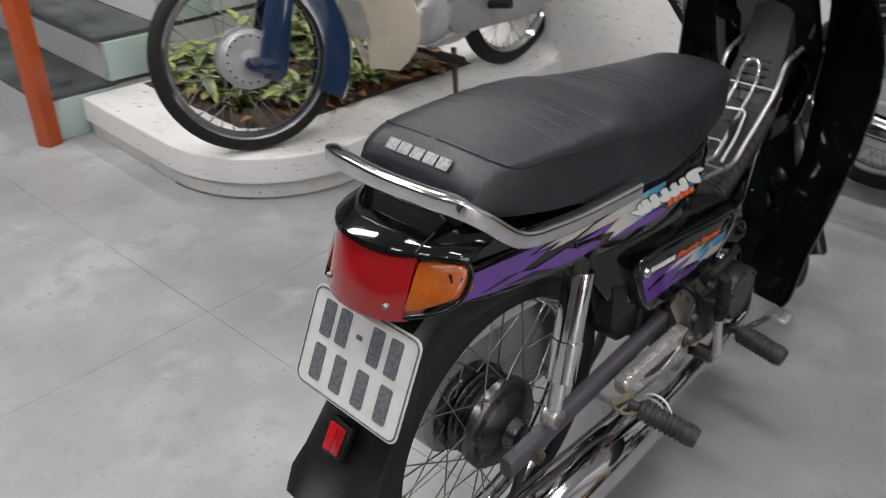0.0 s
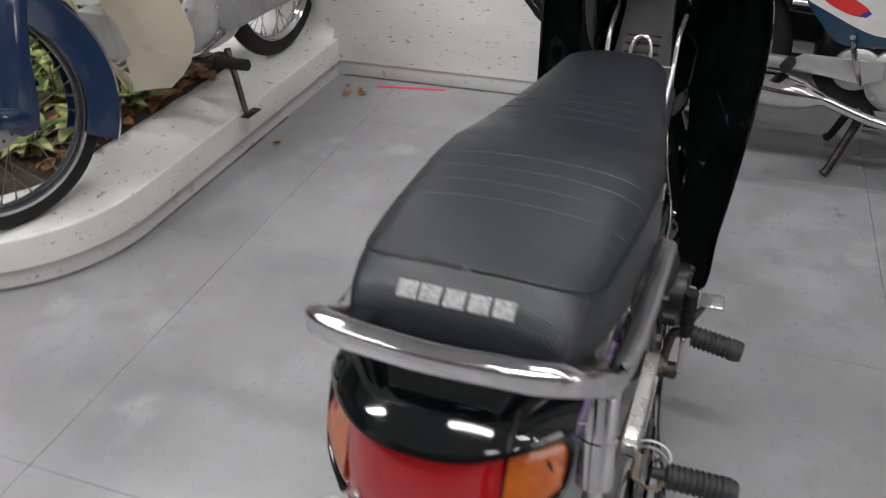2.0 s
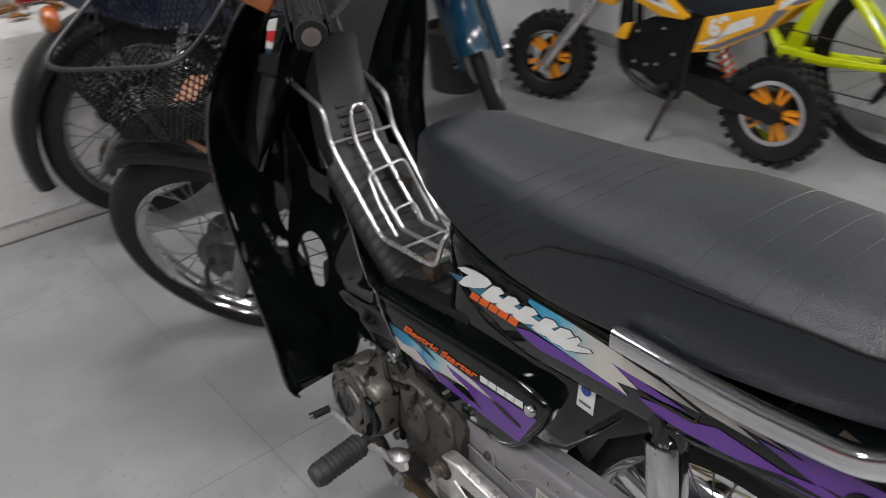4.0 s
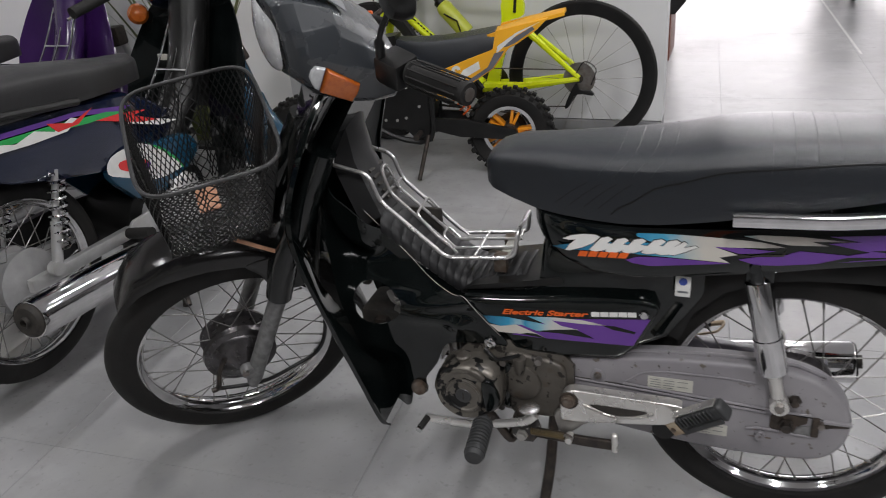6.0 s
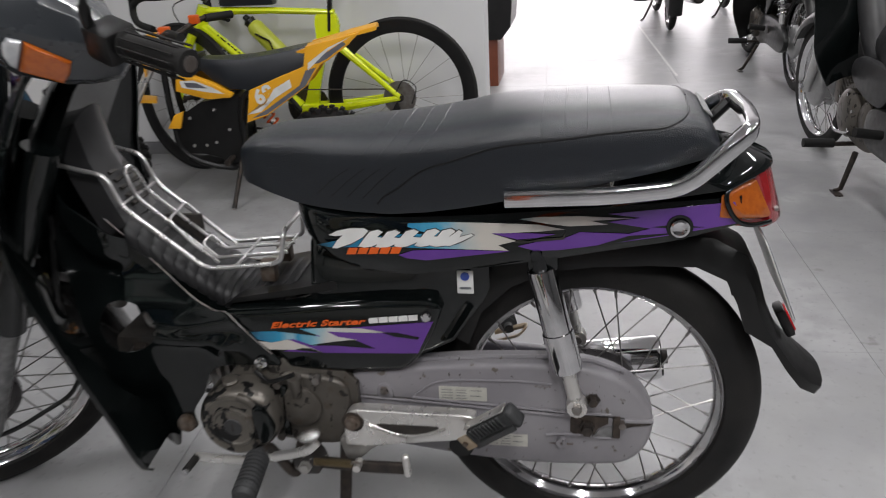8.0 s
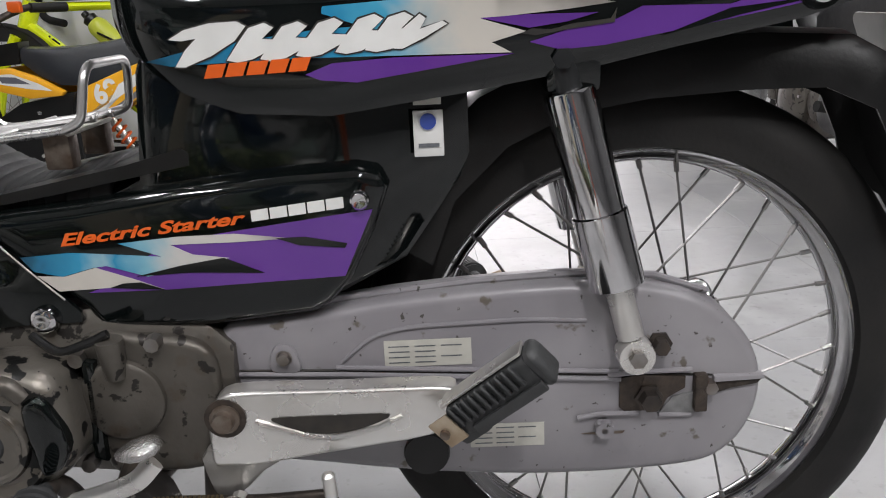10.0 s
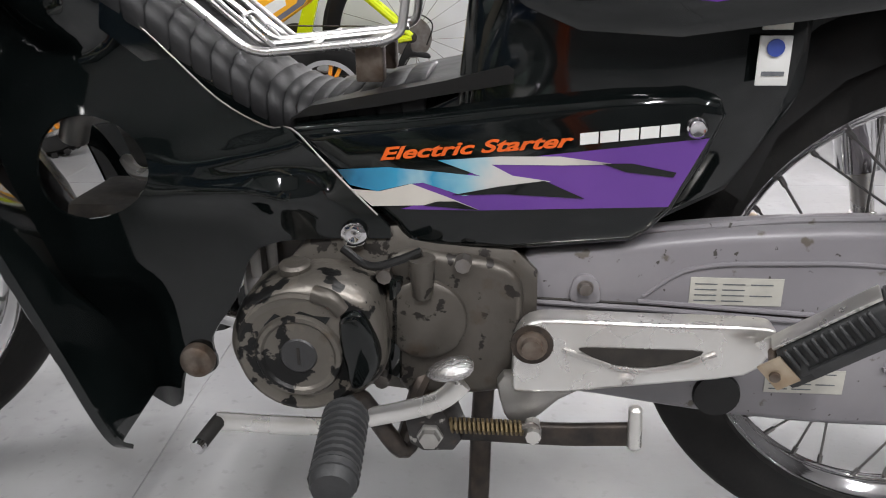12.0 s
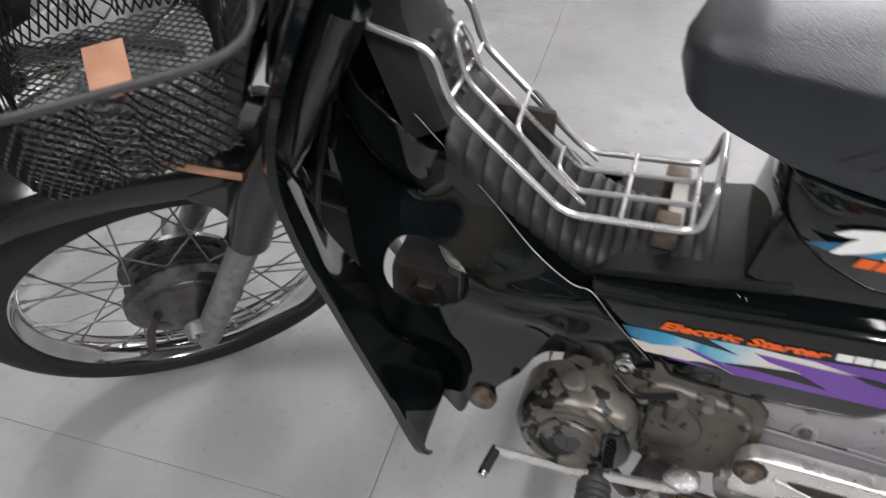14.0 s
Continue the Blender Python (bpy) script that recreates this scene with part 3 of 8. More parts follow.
seat = part("seat", loft([seat_section(*lerp_seat(SEAT[0][0] + (SEAT[-1][0] - SEAT[0][0]) * i / 64)) for i in range(65)]), M_leather, bike, "grained black leatherette dual seat")


def seat_line(pts, r=0.0022, mat=None, name="seam"):
    """A raised line on the seat: points of x and ring place (0 top to 13 low) and side."""
    out = []
    for q in smooth_path([(x, k, 0) for x, k in pts], 6):
        ring = seat_section(*lerp_seat(q.x))
        k = max(0.0, min(14.0, abs(q.y)))
        i, f = int(k), k - int(k)
        p = ring[i].lerp(ring[min(i + 1, 15)], f)
        out.append(Vector((p.x, p.y if q.y >= 0 else -p.y, p.z)))
    return part(name, tube(out, r, seg=6), mat or M_leather, seat)


def ring_place(x, z):
    """Where a height lies on the seat's ring, counted from its top."""
    ring = seat_section(*lerp_seat(x))
    for k in range(14):
        if ring[k].z >= z >= ring[k + 1].z:
            return k + (ring[k].z - z) / max(1e-6, ring[k].z - ring[k + 1].z)
    return 0.2 if z > ring[0].z else 13.9


SEAM = [(0.262, 0.672), (0.275, 0.685), (0.305, 0.705), (0.35, 0.733), (0.43, 0.76), (0.507, 0.771), (0.56, 0.777), (0.623, 0.783), (0.665, 0.785), (0.685, 0.79), (0.7, 0.797)]
for sgn in (-1, 1):
    seat_line([(x, sgn * ring_place(x, z)) for x, z in SEAM] + [(0.706, sgn * 3.0), (0.708, sgn * 0.2)], 0.0017, mat=M_plastic)
for sgn in (-1, 1):
    for x in (0.165, 0.19, 0.215, 0.24):
        seat_line([(x, sgn * 12.2), (x + 0.03, sgn * 10.8), (x + 0.055, sgn * 9.2)], 0.0009, name="stitch_line", mat=M_plastic)
for x in (0.268, 0.297, 0.327, 0.356):
    seat_line([(x - 0.03, -8.4), (x - 0.012, -6), (x, -3), (x + 0.002, 0.05), (x, 3), (x - 0.012, 6), (x - 0.03, 8.4)], 0.0006, name="pleat")
for x in (0.505, 0.537, 0.568, 0.6):
    seat_line([(x, -8.6), (x, -6), (x, -3), (x, 0.05), (x, 3), (x, 6), (x, 8.6)], 0.0006, name="pleat")
for k, y in enumerate((-0.046, -0.024, -0.001, 0.022, 0.045)):
    part("seat_badge", box(-0.0012, 0.0012, -0.0092, 0.0092, -0.0078, 0.0078, 0.0008, m=pose(0.7345, y * 0.93, 0.791, 0, -50, 0)), M_silver, seat, "silver maker's mark printed as plain blocks")


# tail body
def body_section(x, w, zt, zb, inset=0.03):
    r = [(inset, zt), (w * 0.85, zt), (w * 0.97, zt - 0.006), (w, zt - 0.014), (w, (zt + zb) / 2), (w, zb + 0.01), (w * 0.95, zb), (w * 0.8, zb + 0.004)]
    return [Vector((x, y, z)) for y, z in r + [(-y, z) for y, z in r[::-1]]]


BODY = [(0.125, 0.07, 0.668, 0.63), (0.14, 0.088, 0.664, 0.612), (0.16, 0.098, 0.66, 0.594), (0.185, 0.102, 0.656, 0.576), (0.228, 0.104, 0.655, 0.558), (0.306, 0.105, 0.655, 0.553), (0.415, 0.105, 0.66, 0.567), (0.52, 0.105, 0.668, 0.583),
        (0.59, 0.105, 0.674, 0.597), (0.69, 0.105, 0.683, 0.615), (0.74, 0.105, 0.687, 0.63), (0.782, 0.1, 0.69, 0.641)]
tail = part("tail_body", loft([body_section(*r) for r in BODY]), M_paint, bike)


def decal(name, outline, y, mat, parent, sgn=-1, lab=""):
    return part(name, slab(outline, sgn * y, sgn * (y - 0.0006)), mat, parent, lab, smooth=0)


def words(text, size, m, mat, parent, name, lab, shear=0.35, depth=0.0004, width=None, bold=0.0):
    cu = bpy.data.curves.new("lettering", "FONT")
    cu.body, cu.size, cu.shear, cu.extrude, cu.offset = text, size, shear, depth, bold
    tmp = bpy.data.objects.new("lettering", cu)
    scene.collection.objects.link(tmp)
    bpy.context.view_layer.update()
    me = bpy.data.meshes.new_from_object(tmp.evaluated_get(bpy.context.evaluated_depsgraph_get()))
    bpy.data.objects.remove(tmp)
    bpy.data.curves.remove(cu)
    if width:
        xs = [v.co.x for v in me.vertices]
        k = width / (max(xs) - min(xs))
        for v in me.vertices:
            v.co.x *= k
    me.materials.clear()
    me.materials.append(mat)
    ob = new(name, me)
    ob.parent = parent
    ob.matrix_basis = m
    return tagged(ob, lab)


def grown(outline, d):
    """The outline pushed out from its middle by about d."""
    cx, cz = sum(p[0] for p in outline) / len(outline), sum(p[1] for p in outline) / len(outline)
    return [(x + d * (x - cx) / max(1e-4, math.hypot(x - cx, z - cz)), z + d * (z - cz) / max(1e-4, math.hypot(x - cx, z - cz))) for x, z in outline]


def tail_decals(sgn):
    decal("blue_band", [(0.16, 0.6035), (0.2, 0.612), (0.3, 0.623), (0.336, 0.624), (0.305, 0.635), (0.306, 0.6405), (0.36, 0.643), (0.42, 0.643), (0.5, 0.641), (0.539, 0.634), (0.5, 0.63), (0.432, 0.6255), (0.468, 0.6145), (0.44, 0.607), (0.456, 0.5985), (0.36, 0.6), (0.29, 0.601), (0.22, 0.6), (0.18, 0.599)], 0.1062, M_fade_tail, tail, sgn, "airbrushed band fading from blue to cream")
    decal("cream_decal", [(0.474, 0.6495), (0.5, 0.653), (0.56, 0.655), (0.635, 0.6525), (0.575, 0.648), (0.6, 0.6425), (0.545, 0.639), (0.51, 0.643)], 0.1062, M_fade_flash, tail, sgn, "cream flash decal")
    decal("purple_decal", [(0.56, 0.63), (0.63, 0.6285), (0.66, 0.637), (0.6, 0.6465), (0.645, 0.6535), (0.6, 0.659), (0.69, 0.669), (0.772, 0.679), (0.781, 0.648), (0.69, 0.6275), (0.6, 0.612), (0.53, 0.601), (0.495, 0.599), (0.47, 0.606), (0.51, 0.617), (0.54, 0.621)], 0.1062, M_purple, tail, sgn, "purple flash decal")
    decal("purple_decal", [(0.288, 0.588), (0.3, 0.583), (0.33, 0.58), (0.389, 0.588), (0.458, 0.5975), (0.36, 0.5985), (0.31, 0.596)], 0.1062, M_purple, tail, sgn)
    decal("purple_decal", [(0.431, 0.6262), (0.47, 0.617), (0.5, 0.6205), (0.525, 0.6265), (0.47, 0.6275)], 0.1065, M_purple, tail, sgn)
    decal("black_streak", [(0.66, 0.6395), (0.69, 0.638), (0.735, 0.6405), (0.69, 0.6435)], 0.1066, M_paint, tail, sgn)
    decal("black_streak", [(0.575, 0.606), (0.64, 0.6205), (0.7, 0.6315), (0.63, 0.6255)], 0.1066, M_paint, tail, sgn)
    # torn edge of the decal
    decal("torn_edge", [(0.463, 0.613), (0.472, 0.6165), (0.487, 0.615), (0.505, 0.619), (0.535, 0.6215), (0.54, 0.63), (0.538, 0.6185), (0.5, 0.6145), (0.475, 0.611)], 0.107, M_dark, tail, sgn, "dark torn edge in the decal")
    brush = [[(0.181, 0.62), (0.194, 0.627), (0.215, 0.6315), (0.237, 0.632), (0.244, 0.628), (0.234, 0.617), (0.214, 0.606), (0.192, 0.598), (0.184, 0.5985), (0.193, 0.611), (0.203, 0.62), (0.191, 0.6185)]]
    brush += [[(x, 0.602 + dz), (x + 0.011, 0.616 + dz), (x + 0.02, 0.6265 + dz), (x + 0.033, 0.63 + dz), (x + 0.04, 0.626 + dz), (x + 0.03, 0.6175 + dz), (x + 0.044, 0.6165 + dz), (x + 0.036, 0.609 + dz), (x + 0.021, 0.602 + dz), (x + 0.009, 0.6 + dz)] for x, dz in ((0.226, 0.0), (0.253, 0.0), (0.282, 0.0015), (0.314, 0.003), (0.338, 0.0035))]
    brush += [[(0.358, 0.606), (0.368, 0.62), (0.383, 0.6315), (0.388, 0.628), (0.383, 0.62), (0.401, 0.6255), (0.405, 0.623), (0.386, 0.613), (0.368, 0.605)]]
    for k, shape in enumerate(brush):
        decal("mark_outline", grown(shape, 0.0016), 0.1069 + 0.00003 * k, M_dark, tail, sgn)
        decal("model_mark", shape, 0.1075 + 0.00003 * k, M_white, tail, sgn, "white model mark drawn as plain brush strokes")
    for k in range(5):
        x, z = 0.206 + 0.0172 * k, 0.5885 + 0.0006 * k
        decal("model_mark", [(x, z), (x + 0.0145, z + 0.0004), (x + 0.0195, z + 0.0112), (x + 0.0045, z + 0.0108)], 0.1082, M_orange, tail, sgn, "orange model mark drawn as plain slanted blocks")
    if sgn > 0:
        return
    part("cap_ring", lathe([(0.002, -0.002), (0.0185, -0.002), (0.0195, 0.004)], 28, at=(0.7, -0.1065, 0.64)), M_paint, tail)
    part("reflector", lathe([(0.002, -0.0045), (0.009, -0.005), (0.0105, -0.006), (0.0135, -0.0055), (0.0145, 0.002)], 24, at=(0.7, -0.108, 0.64)), M_chrome, tail, "round chrome cap")


mirrored(tail_decals)

def lamp_x(y):
    return 0.853 - 0.07 * (abs(y) / 0.108) ** 2.4


# black hump between seat and tail lamp, its lip hanging over the lens
rows = []
for i in range(25):
    y = -0.112 + 0.224 * i / 24
    f = abs(y) / 0.112
    x, drop = lamp_x(y), f ** 4
    rows.append([Vector(q) for q in ((0.6, y * 0.93, 0.668), (x - 0.03, y * 0.97, 0.695), (x - 0.0225, y, 0.709 - 0.012 * drop), (x - 0.0165, y, 0.712 - 0.013 * drop), (x - 0.019, y, 0.718 - 0.014 * drop), (x - 0.03, y * 0.995, 0.7235 - 0.016 * drop), (x - 0.055, y * 0.985, 0.734 - 0.023 * drop), (x - 0.085, y * 0.97, 0.741 - 0.032 * drop), (0.745 - 0.04 * drop, y * 0.95, 0.744 - 0.038 * drop), (0.69, y * 0.93, 0.732 - 0.036 * drop), (0.62, y * 0.92, 0.702 - 0.022 * drop))])
part("tail_cowl", loft(rows), M_paint, bike, "glossy black rear cowl with a lip over the lamp")
part("cowl_seam", tube([(lamp_x(0.07) - 0.018, 0.07, 0.7165), (lamp_x(0.07) - 0.03, 0.07, 0.722), (lamp_x(0.07) - 0.05, 0.07, 0.7295)], 0.0012, seg=6), M_dark, bike)


def lens(name, y0, y1, mat, z0, z1, lab, deep=0.06, taper=0.0, proud=0.0):
    """Raked lens between two places across the tail; taper narrows its outer end."""
    rows = []
    for i in range(13):
        y = y0 + (y1 - y0) * i / 12
        x = lamp_x(y) + proud * (1 - (abs(y) / 0.0672) ** 6)
        k = taper * max(0.0, (abs(y) - 0.068) / 0.037) ** 1.5
        a, b = z0 + k * 0.012, z1 - k * 0.01
        rows.append([Vector((x + dx, y, z)) for dx, z in ((-deep, a + 0.002), (-0.008, a), (-0.001, a + 0.003), (0, a + 0.008), (-0.0105, (a + b) / 2), (-0.0205, b - 0.008), (-0.0235, b - 0.002), (-0.03, b), (-deep, b))])
    return part(name, loft(rows), mat, bike, lab)


red = lens("tail_lamp", -0.067, 0.067, M_red, 0.626, 0.708, "red tail lamp lens", proud=0.003)
for sgn in (-1, 1):
    part("lens_screw", lathe([(0.0005, 0.003), (0.0035, 0.0025), (0.0045, 0.0), (0.0045, -0.004)], 12, "x", (lamp_x(0.05) - 0.001, sgn * 0.05, 0.648)), M_steel, red)
    lens("turn_signal", sgn * 0.0695, sgn * 0.108, M_amber, 0.641, 0.7, "amber rear turn signal lens", 0.03, 1.0)
    bez = [(0.069, 0.704), (0.09, 0.702), (0.105, 0.696), (0.1105, 0.682), (0.1105, 0.662), (0.106, 0.648), (0.093, 0.6395), (0.069, 0.636)]
    part("lamp_bezel", tube(smooth_path([(lamp_x(y) - 0.001 - 0.026 * (z - 0.64) / 0.06, sgn * y, z) for y, z in bez], 4), 0.0036, seg=10), M_paint, bike, "black bezel round the turn signal")

# number plate with blank bars
up = Vector((-0.053, 0, 0.128)).normalized()
across = Vector((0, 1, 0))
PL = Matrix.Translation((0.8495, 0, 0.546)) @ Matrix((across, up, across.cross(up))).transposed().to_4x4()


def rounded(w, h, r, n=5):
    pts = []
    for cx, cy, a0 in ((w - r, h - r, 0), (-w + r, h - r, 90), (-w + r, -h + r, 180), (w - r, -h + r, 270)):
        pts += [(cx + r * math.cos(radians(a0 + 90 * i / n)), cy + r * math.sin(radians(a0 + 90 * i / n))) for i in range(n + 1)]
    return pts


def flat(outline, z0, z1, bevel=0.0):
    b2 = bmesh.new()
    f = b2.faces.new([b2.verts.new((x, y, z0)) for x, y in outline])
    ex = bmesh.ops.extrude_face_region(b2, geom=[f])
    for v in ex["geom"]:
        if isinstance(v, bmesh.types.BMVert):
            v.co.z = z1
    if bevel:
        bmesh.ops.recalc_face_normals(b2, faces=b2.faces)
        bmesh.ops.bevel(b2, geom=[e for e in b2.edges if all(abs(v.co.z - z1) < 1e-7 for v in e.verts)], offset=bevel, segments=2, affect="EDGES")
    return b2


plate = at(part("number_plate", flat(rounded(0.097, 0.07, 0.014), 0, 0.0018, 0.0006), M_plate, bike, "worn white number plate with blanked characters"), PL)
ringo = rounded(0.0935, 0.0665, 0.012)
part("plate_border", tube([(x, y, 0.0022) for x, y in ringo], 0.0012, seg=6, closed=True), M_plate_ink, plate)
for row, xs in ((0.031, (-0.062, -0.032, 0.028, 0.06)), (-0.03, (-0.062, -0.022, 0.02, 0.062))):
    for x in xs:
        part("blank_bar", flat([(x + a, row + b) for a, b in rounded(0.0105, 0.0245, 0.003, 2)], 0.0018, 0.0028), M_plate_ink, plate, "dark grey bar")
part("blank_bar", flat([(-0.002 + a, 0.031 + b) for a, b in rounded(0.005, 0.003, 0.001, 2)], 0.0018, 0.0028), M_plate_ink, plate)

# rear mudguard
path = [(0.34, 0.43), (0.37, 0.5), (0.43, 0.556), (0.5, 0.588), (0.58, 0.6), (0.68, 0.602), (0.76, 0.597), (0.81, 0.57), (0.832, 0.525), (0.848, 0.475), (0.868, 0.43), (0.895, 0.395), (0.92, 0.372), (0.944, 0.355)]
SKIRT = [(-0.012, -0.006), (-0.014, -0.01), (-0.016, -0.016), (-0.012, -0.02)]
rows = []
for i, (x, z) in enumerate(path):
    f = max(0.0, (i - 6) / 7)
    w = 0.055 + 0.018 * f - (0.02 if i == 13 else 0.0)
    nx, nz = (x - 0.585), (z - 0.28)
    k = 1 / math.hypot(nx, nz)
    dx, dz = -nx * k * 0.05 * (1 - 0.35 * f), -nz * k * 0.05 * (1 - 0.35 * f)
    if i >= 10:
        dx, dz = SKIRT[i - 10]
    rows.append([(x + dx, -w, z + dz), (x + dx * 0.3, -w, z + dz * 0.3), (x, -w * 0.8, z), (x + 0.002, -w * 0.4, z + 0.003), (x + 0.003, 0, z + 0.004), (x + 0.002, w * 0.4, z + 0.003), (x, w * 0.8, z), (x + dx * 0.3, w, z + dz * 0.3), (x + dx, w, z + dz)])
part("rear_mudguard", sheet(rows, 0.003), M_plastic, bike, "black plastic rear mudguard")
refl = part("rear_reflector", box(-0.008, 0.008, -0.019, 0.019, -0.026, 0.026, 0.006, m=pose(0.885, 0, 0.44, 0, -28, 0)), M_plastic, bike)
part("reflector_lens", box(0.007, 0.0105, -0.014, 0.0, -0.019, 0.019, 0.001, m=pose(0.885, 0, 0.44, 0, -28, 0)), M_red_bright, refl, "bright red reflector")
part("reflector_lens", box(0.007, 0.0105, 0.0008, 0.014, -0.019, 0.019, 0.001, m=pose(0.885, 0, 0.44, 0, -28, 0)), M_red, refl)

# grab rail: flat side bars, round bends
rail = [(0.455, -0.158, 0.693), (0.6, -0.156, 0.698), (0.7, -0.148, 0.71), (0.758, -0.133, 0.77), (0.782, -0.118, 0.788), (0.79, -0.09, 0.79), (0.797, 0, 0.79), (0.79, 0.09, 0.79), (0.782, 0.118, 0.788), (0.758, 0.133, 0.77), (0.7, 0.148, 0.71), (0.6, 0.156, 0.698), (0.455, 0.158, 0.693)]
rail = [(x, y * 0.885, z - 0.011 * max(0.0, min(1.0, (z - 0.7) / 0.06))) for x, y, z in rail]
part("grab_rail", flat_bar(round_path(rail, 0.03, 8), 0.0098, 0.0115), M_chrome, bike, "polished chrome grab rail of flat bar")
for sgn in (-1, 1):
    part("rail_bracket", box(0.5, 0.53, sgn * 0.1 - 0.03, sgn * 0.1 + 0.03, 0.683, 0.691, 0.002), M_rust, bike, "rusty brown rail bracket")
    part("rail_bracket", box(0.66, 0.69, sgn * 0.094 - 0.03, sgn * 0.094 + 0.03, 0.69, 0.698, 0.002), M_rust, bike)
    part("rail_stay", tube([(0.72, sgn * 0.06, 0.7), (0.75, sgn * 0.075, 0.74), (0.782, sgn * 0.076, 0.774)], 0.009, seg=8), M_plastic, bike)

# side covers with decals
COVER = [(-0.012, 0.478), (0.03, 0.482), (0.078, 0.486), (0.173, 0.498), (0.263, 0.507), (0.322, 0.509), (0.343, 0.504), (0.349, 0.491), (0.334, 0.452), (0.312, 0.41), (0.293, 0.389), (0.278, 0.38), (0.176, 0.37), (0.085, 0.37), (0.074, 0.392), (0.036, 0.428), (-0.003, 0.459)]


def cover(sgn):
    c = part("side_cover", slab(COVER, sgn * 0.106, sgn * 0.06, 0.011, 4), M_paint, bike, "glossy black side cover")
    y = 0.1066
    decal("purple_decal", [(0.08, 0.4085), (0.118, 0.4205), (0.09, 0.4315), (0.13, 0.437), (0.16, 0.45), (0.2, 0.4575), (0.335, 0.4735), (0.307, 0.4145), (0.147, 0.4085)], y, M_purple, c, sgn, "purple flash decal")
    decal("cream_decal", [(0.038, 0.426), (0.062, 0.4245), (0.09, 0.4315), (0.124, 0.419), (0.148, 0.409), (0.1, 0.4125), (0.055, 0.411)], y + 0.0003, M_cream, c, sgn, "cream flash decal")
    decal("cyan_decal", [(0.026, 0.4435), (0.07, 0.446), (0.1, 0.4435), (0.15, 0.439), (0.112, 0.434), (0.088, 0.4315), (0.06, 0.4245), (0.036, 0.43)], y + 0.0004, M_fade_cover, c, sgn, "blue flash decal")
    decal("cyan_decal", [(0.113, 0.4525), (0.165, 0.4565), (0.215, 0.457), (0.264, 0.4508), (0.215, 0.4495), (0.158, 0.4495), (0.176, 0.44), (0.208, 0.4355), (0.17, 0.43), (0.135, 0.4215), (0.098, 0.4335), (0.15, 0.439)], y + 0.0006, M_fade_cover, c, sgn)
    decal("black_streak", [(0.125, 0.4222), (0.165, 0.4305), (0.203, 0.436), (0.237, 0.4208), (0.17, 0.4238)], y + 0.0008, M_paint, c, sgn)
    decal("black_streak", [(0.25, 0.4515), (0.275, 0.4518), (0.311, 0.4445), (0.309, 0.4405), (0.27, 0.4445)], y + 0.0008, M_paint, c, sgn)
    decal("black_streak", [(0.1, 0.4125), (0.148, 0.409), (0.128, 0.4165), (0.112, 0.4162)], y + 0.0008, M_paint, c, sgn)
    if sgn < 0:
        m = Matrix.Translation((0.063, -(y + 0.0012), 0.4525)) @ Matrix.Rotation(math.atan2(0.014, 0.165), 4, "Y").inverted() @ Matrix.Rotation(math.pi / 2, 4, "X")
    else:
        m = Matrix.Translation((0.228, y + 0.0012, 0.4665)) @ Matrix.Rotation(math.atan2(0.014, 0.165), 4, "Y").inverted() @ Matrix.Rotation(math.pi, 4, "Z") @ Matrix.Rotation(math.pi / 2, 4, "X")
    words("Electric Starter", 0.0148, m, M_orange, c, "lettering", "orange slanted lettering Electric Starter", width=0.163, bold=0.0004)
    for k in range(5):
        x = 0.231 + 0.0162 * k
        z = 0.4672 + 0.11 * (x - 0.231)
        decal("maker_mark", [(x, z), (x + 0.0148, z + 0.0016), (x + 0.0146, z + 0.0112), (x - 0.0002, z + 0.0096)], y + 0.001, M_white, c, sgn, "white maker's mark drawn as plain blocks")
    scr = lathe([(0.0015, -0.004), (0.006, -0.0045), (0.0085, -0.002), (0.009, 0.004)], 16, at=(0.324, sgn * 0.108, 0.482)) if sgn < 0 else lathe([(0.009, -0.004), (0.0085, 0.002), (0.006, 0.0045), (0.0015, 0.004)], 16, at=(0.324, 0.108, 0.482))
    part("screw", scr, M_chrome, c)


mirrored(cover)
# body behind the covers and the tag on it
part("frame_body", loft([body_section(x, w, a, b) for x, w, a, b in ((0.02, 0.06, 0.482, 0.39), (0.1, 0.07, 0.497, 0.38), (0.128, 0.074, 0.512, 0.38), (0.134, 0.076, 0.56, 0.38), (0.139, 0.078, 0.6, 0.38), (0.15, 0.08, 0.625, 0.38), (0.2, 0.08, 0.635, 0.38), (0.3, 0.08, 0.625, 0.39), (0.36, 0.075, 0.61, 0.42), (0.42, 0.055, 0.61, 0.5))]), M_paint, bike)
part("inspection_tag", box(0.372, 0.398, -0.0815, -0.08, 0.512, 0.552, 0.001), M_white, bike, "small white inspection sticker")
part("tag_print", box(0.376, 0.394, -0.0822, -0.0812, 0.52, 0.5235), M_plate_ink, bike)
part("grey_sticker", box(0.373, 0.397, -0.0812, -0.08, 0.5565, 0.5665, 0.0005), M_label, bike, "small grey sticker")
part("tag_mark", lathe([(0.0035, -0.001), (0.007, -0.001), (0.007, 0.001), (0.0035, 0.001)], 20, at=(0.385, -0.0822, 0.5425)), M_blue_ink, bike)
part("tag_mark", box(0.3795, 0.3905, -0.0826, -0.0816, 0.5412, 0.5438, m=None), M_blue_ink, bike)

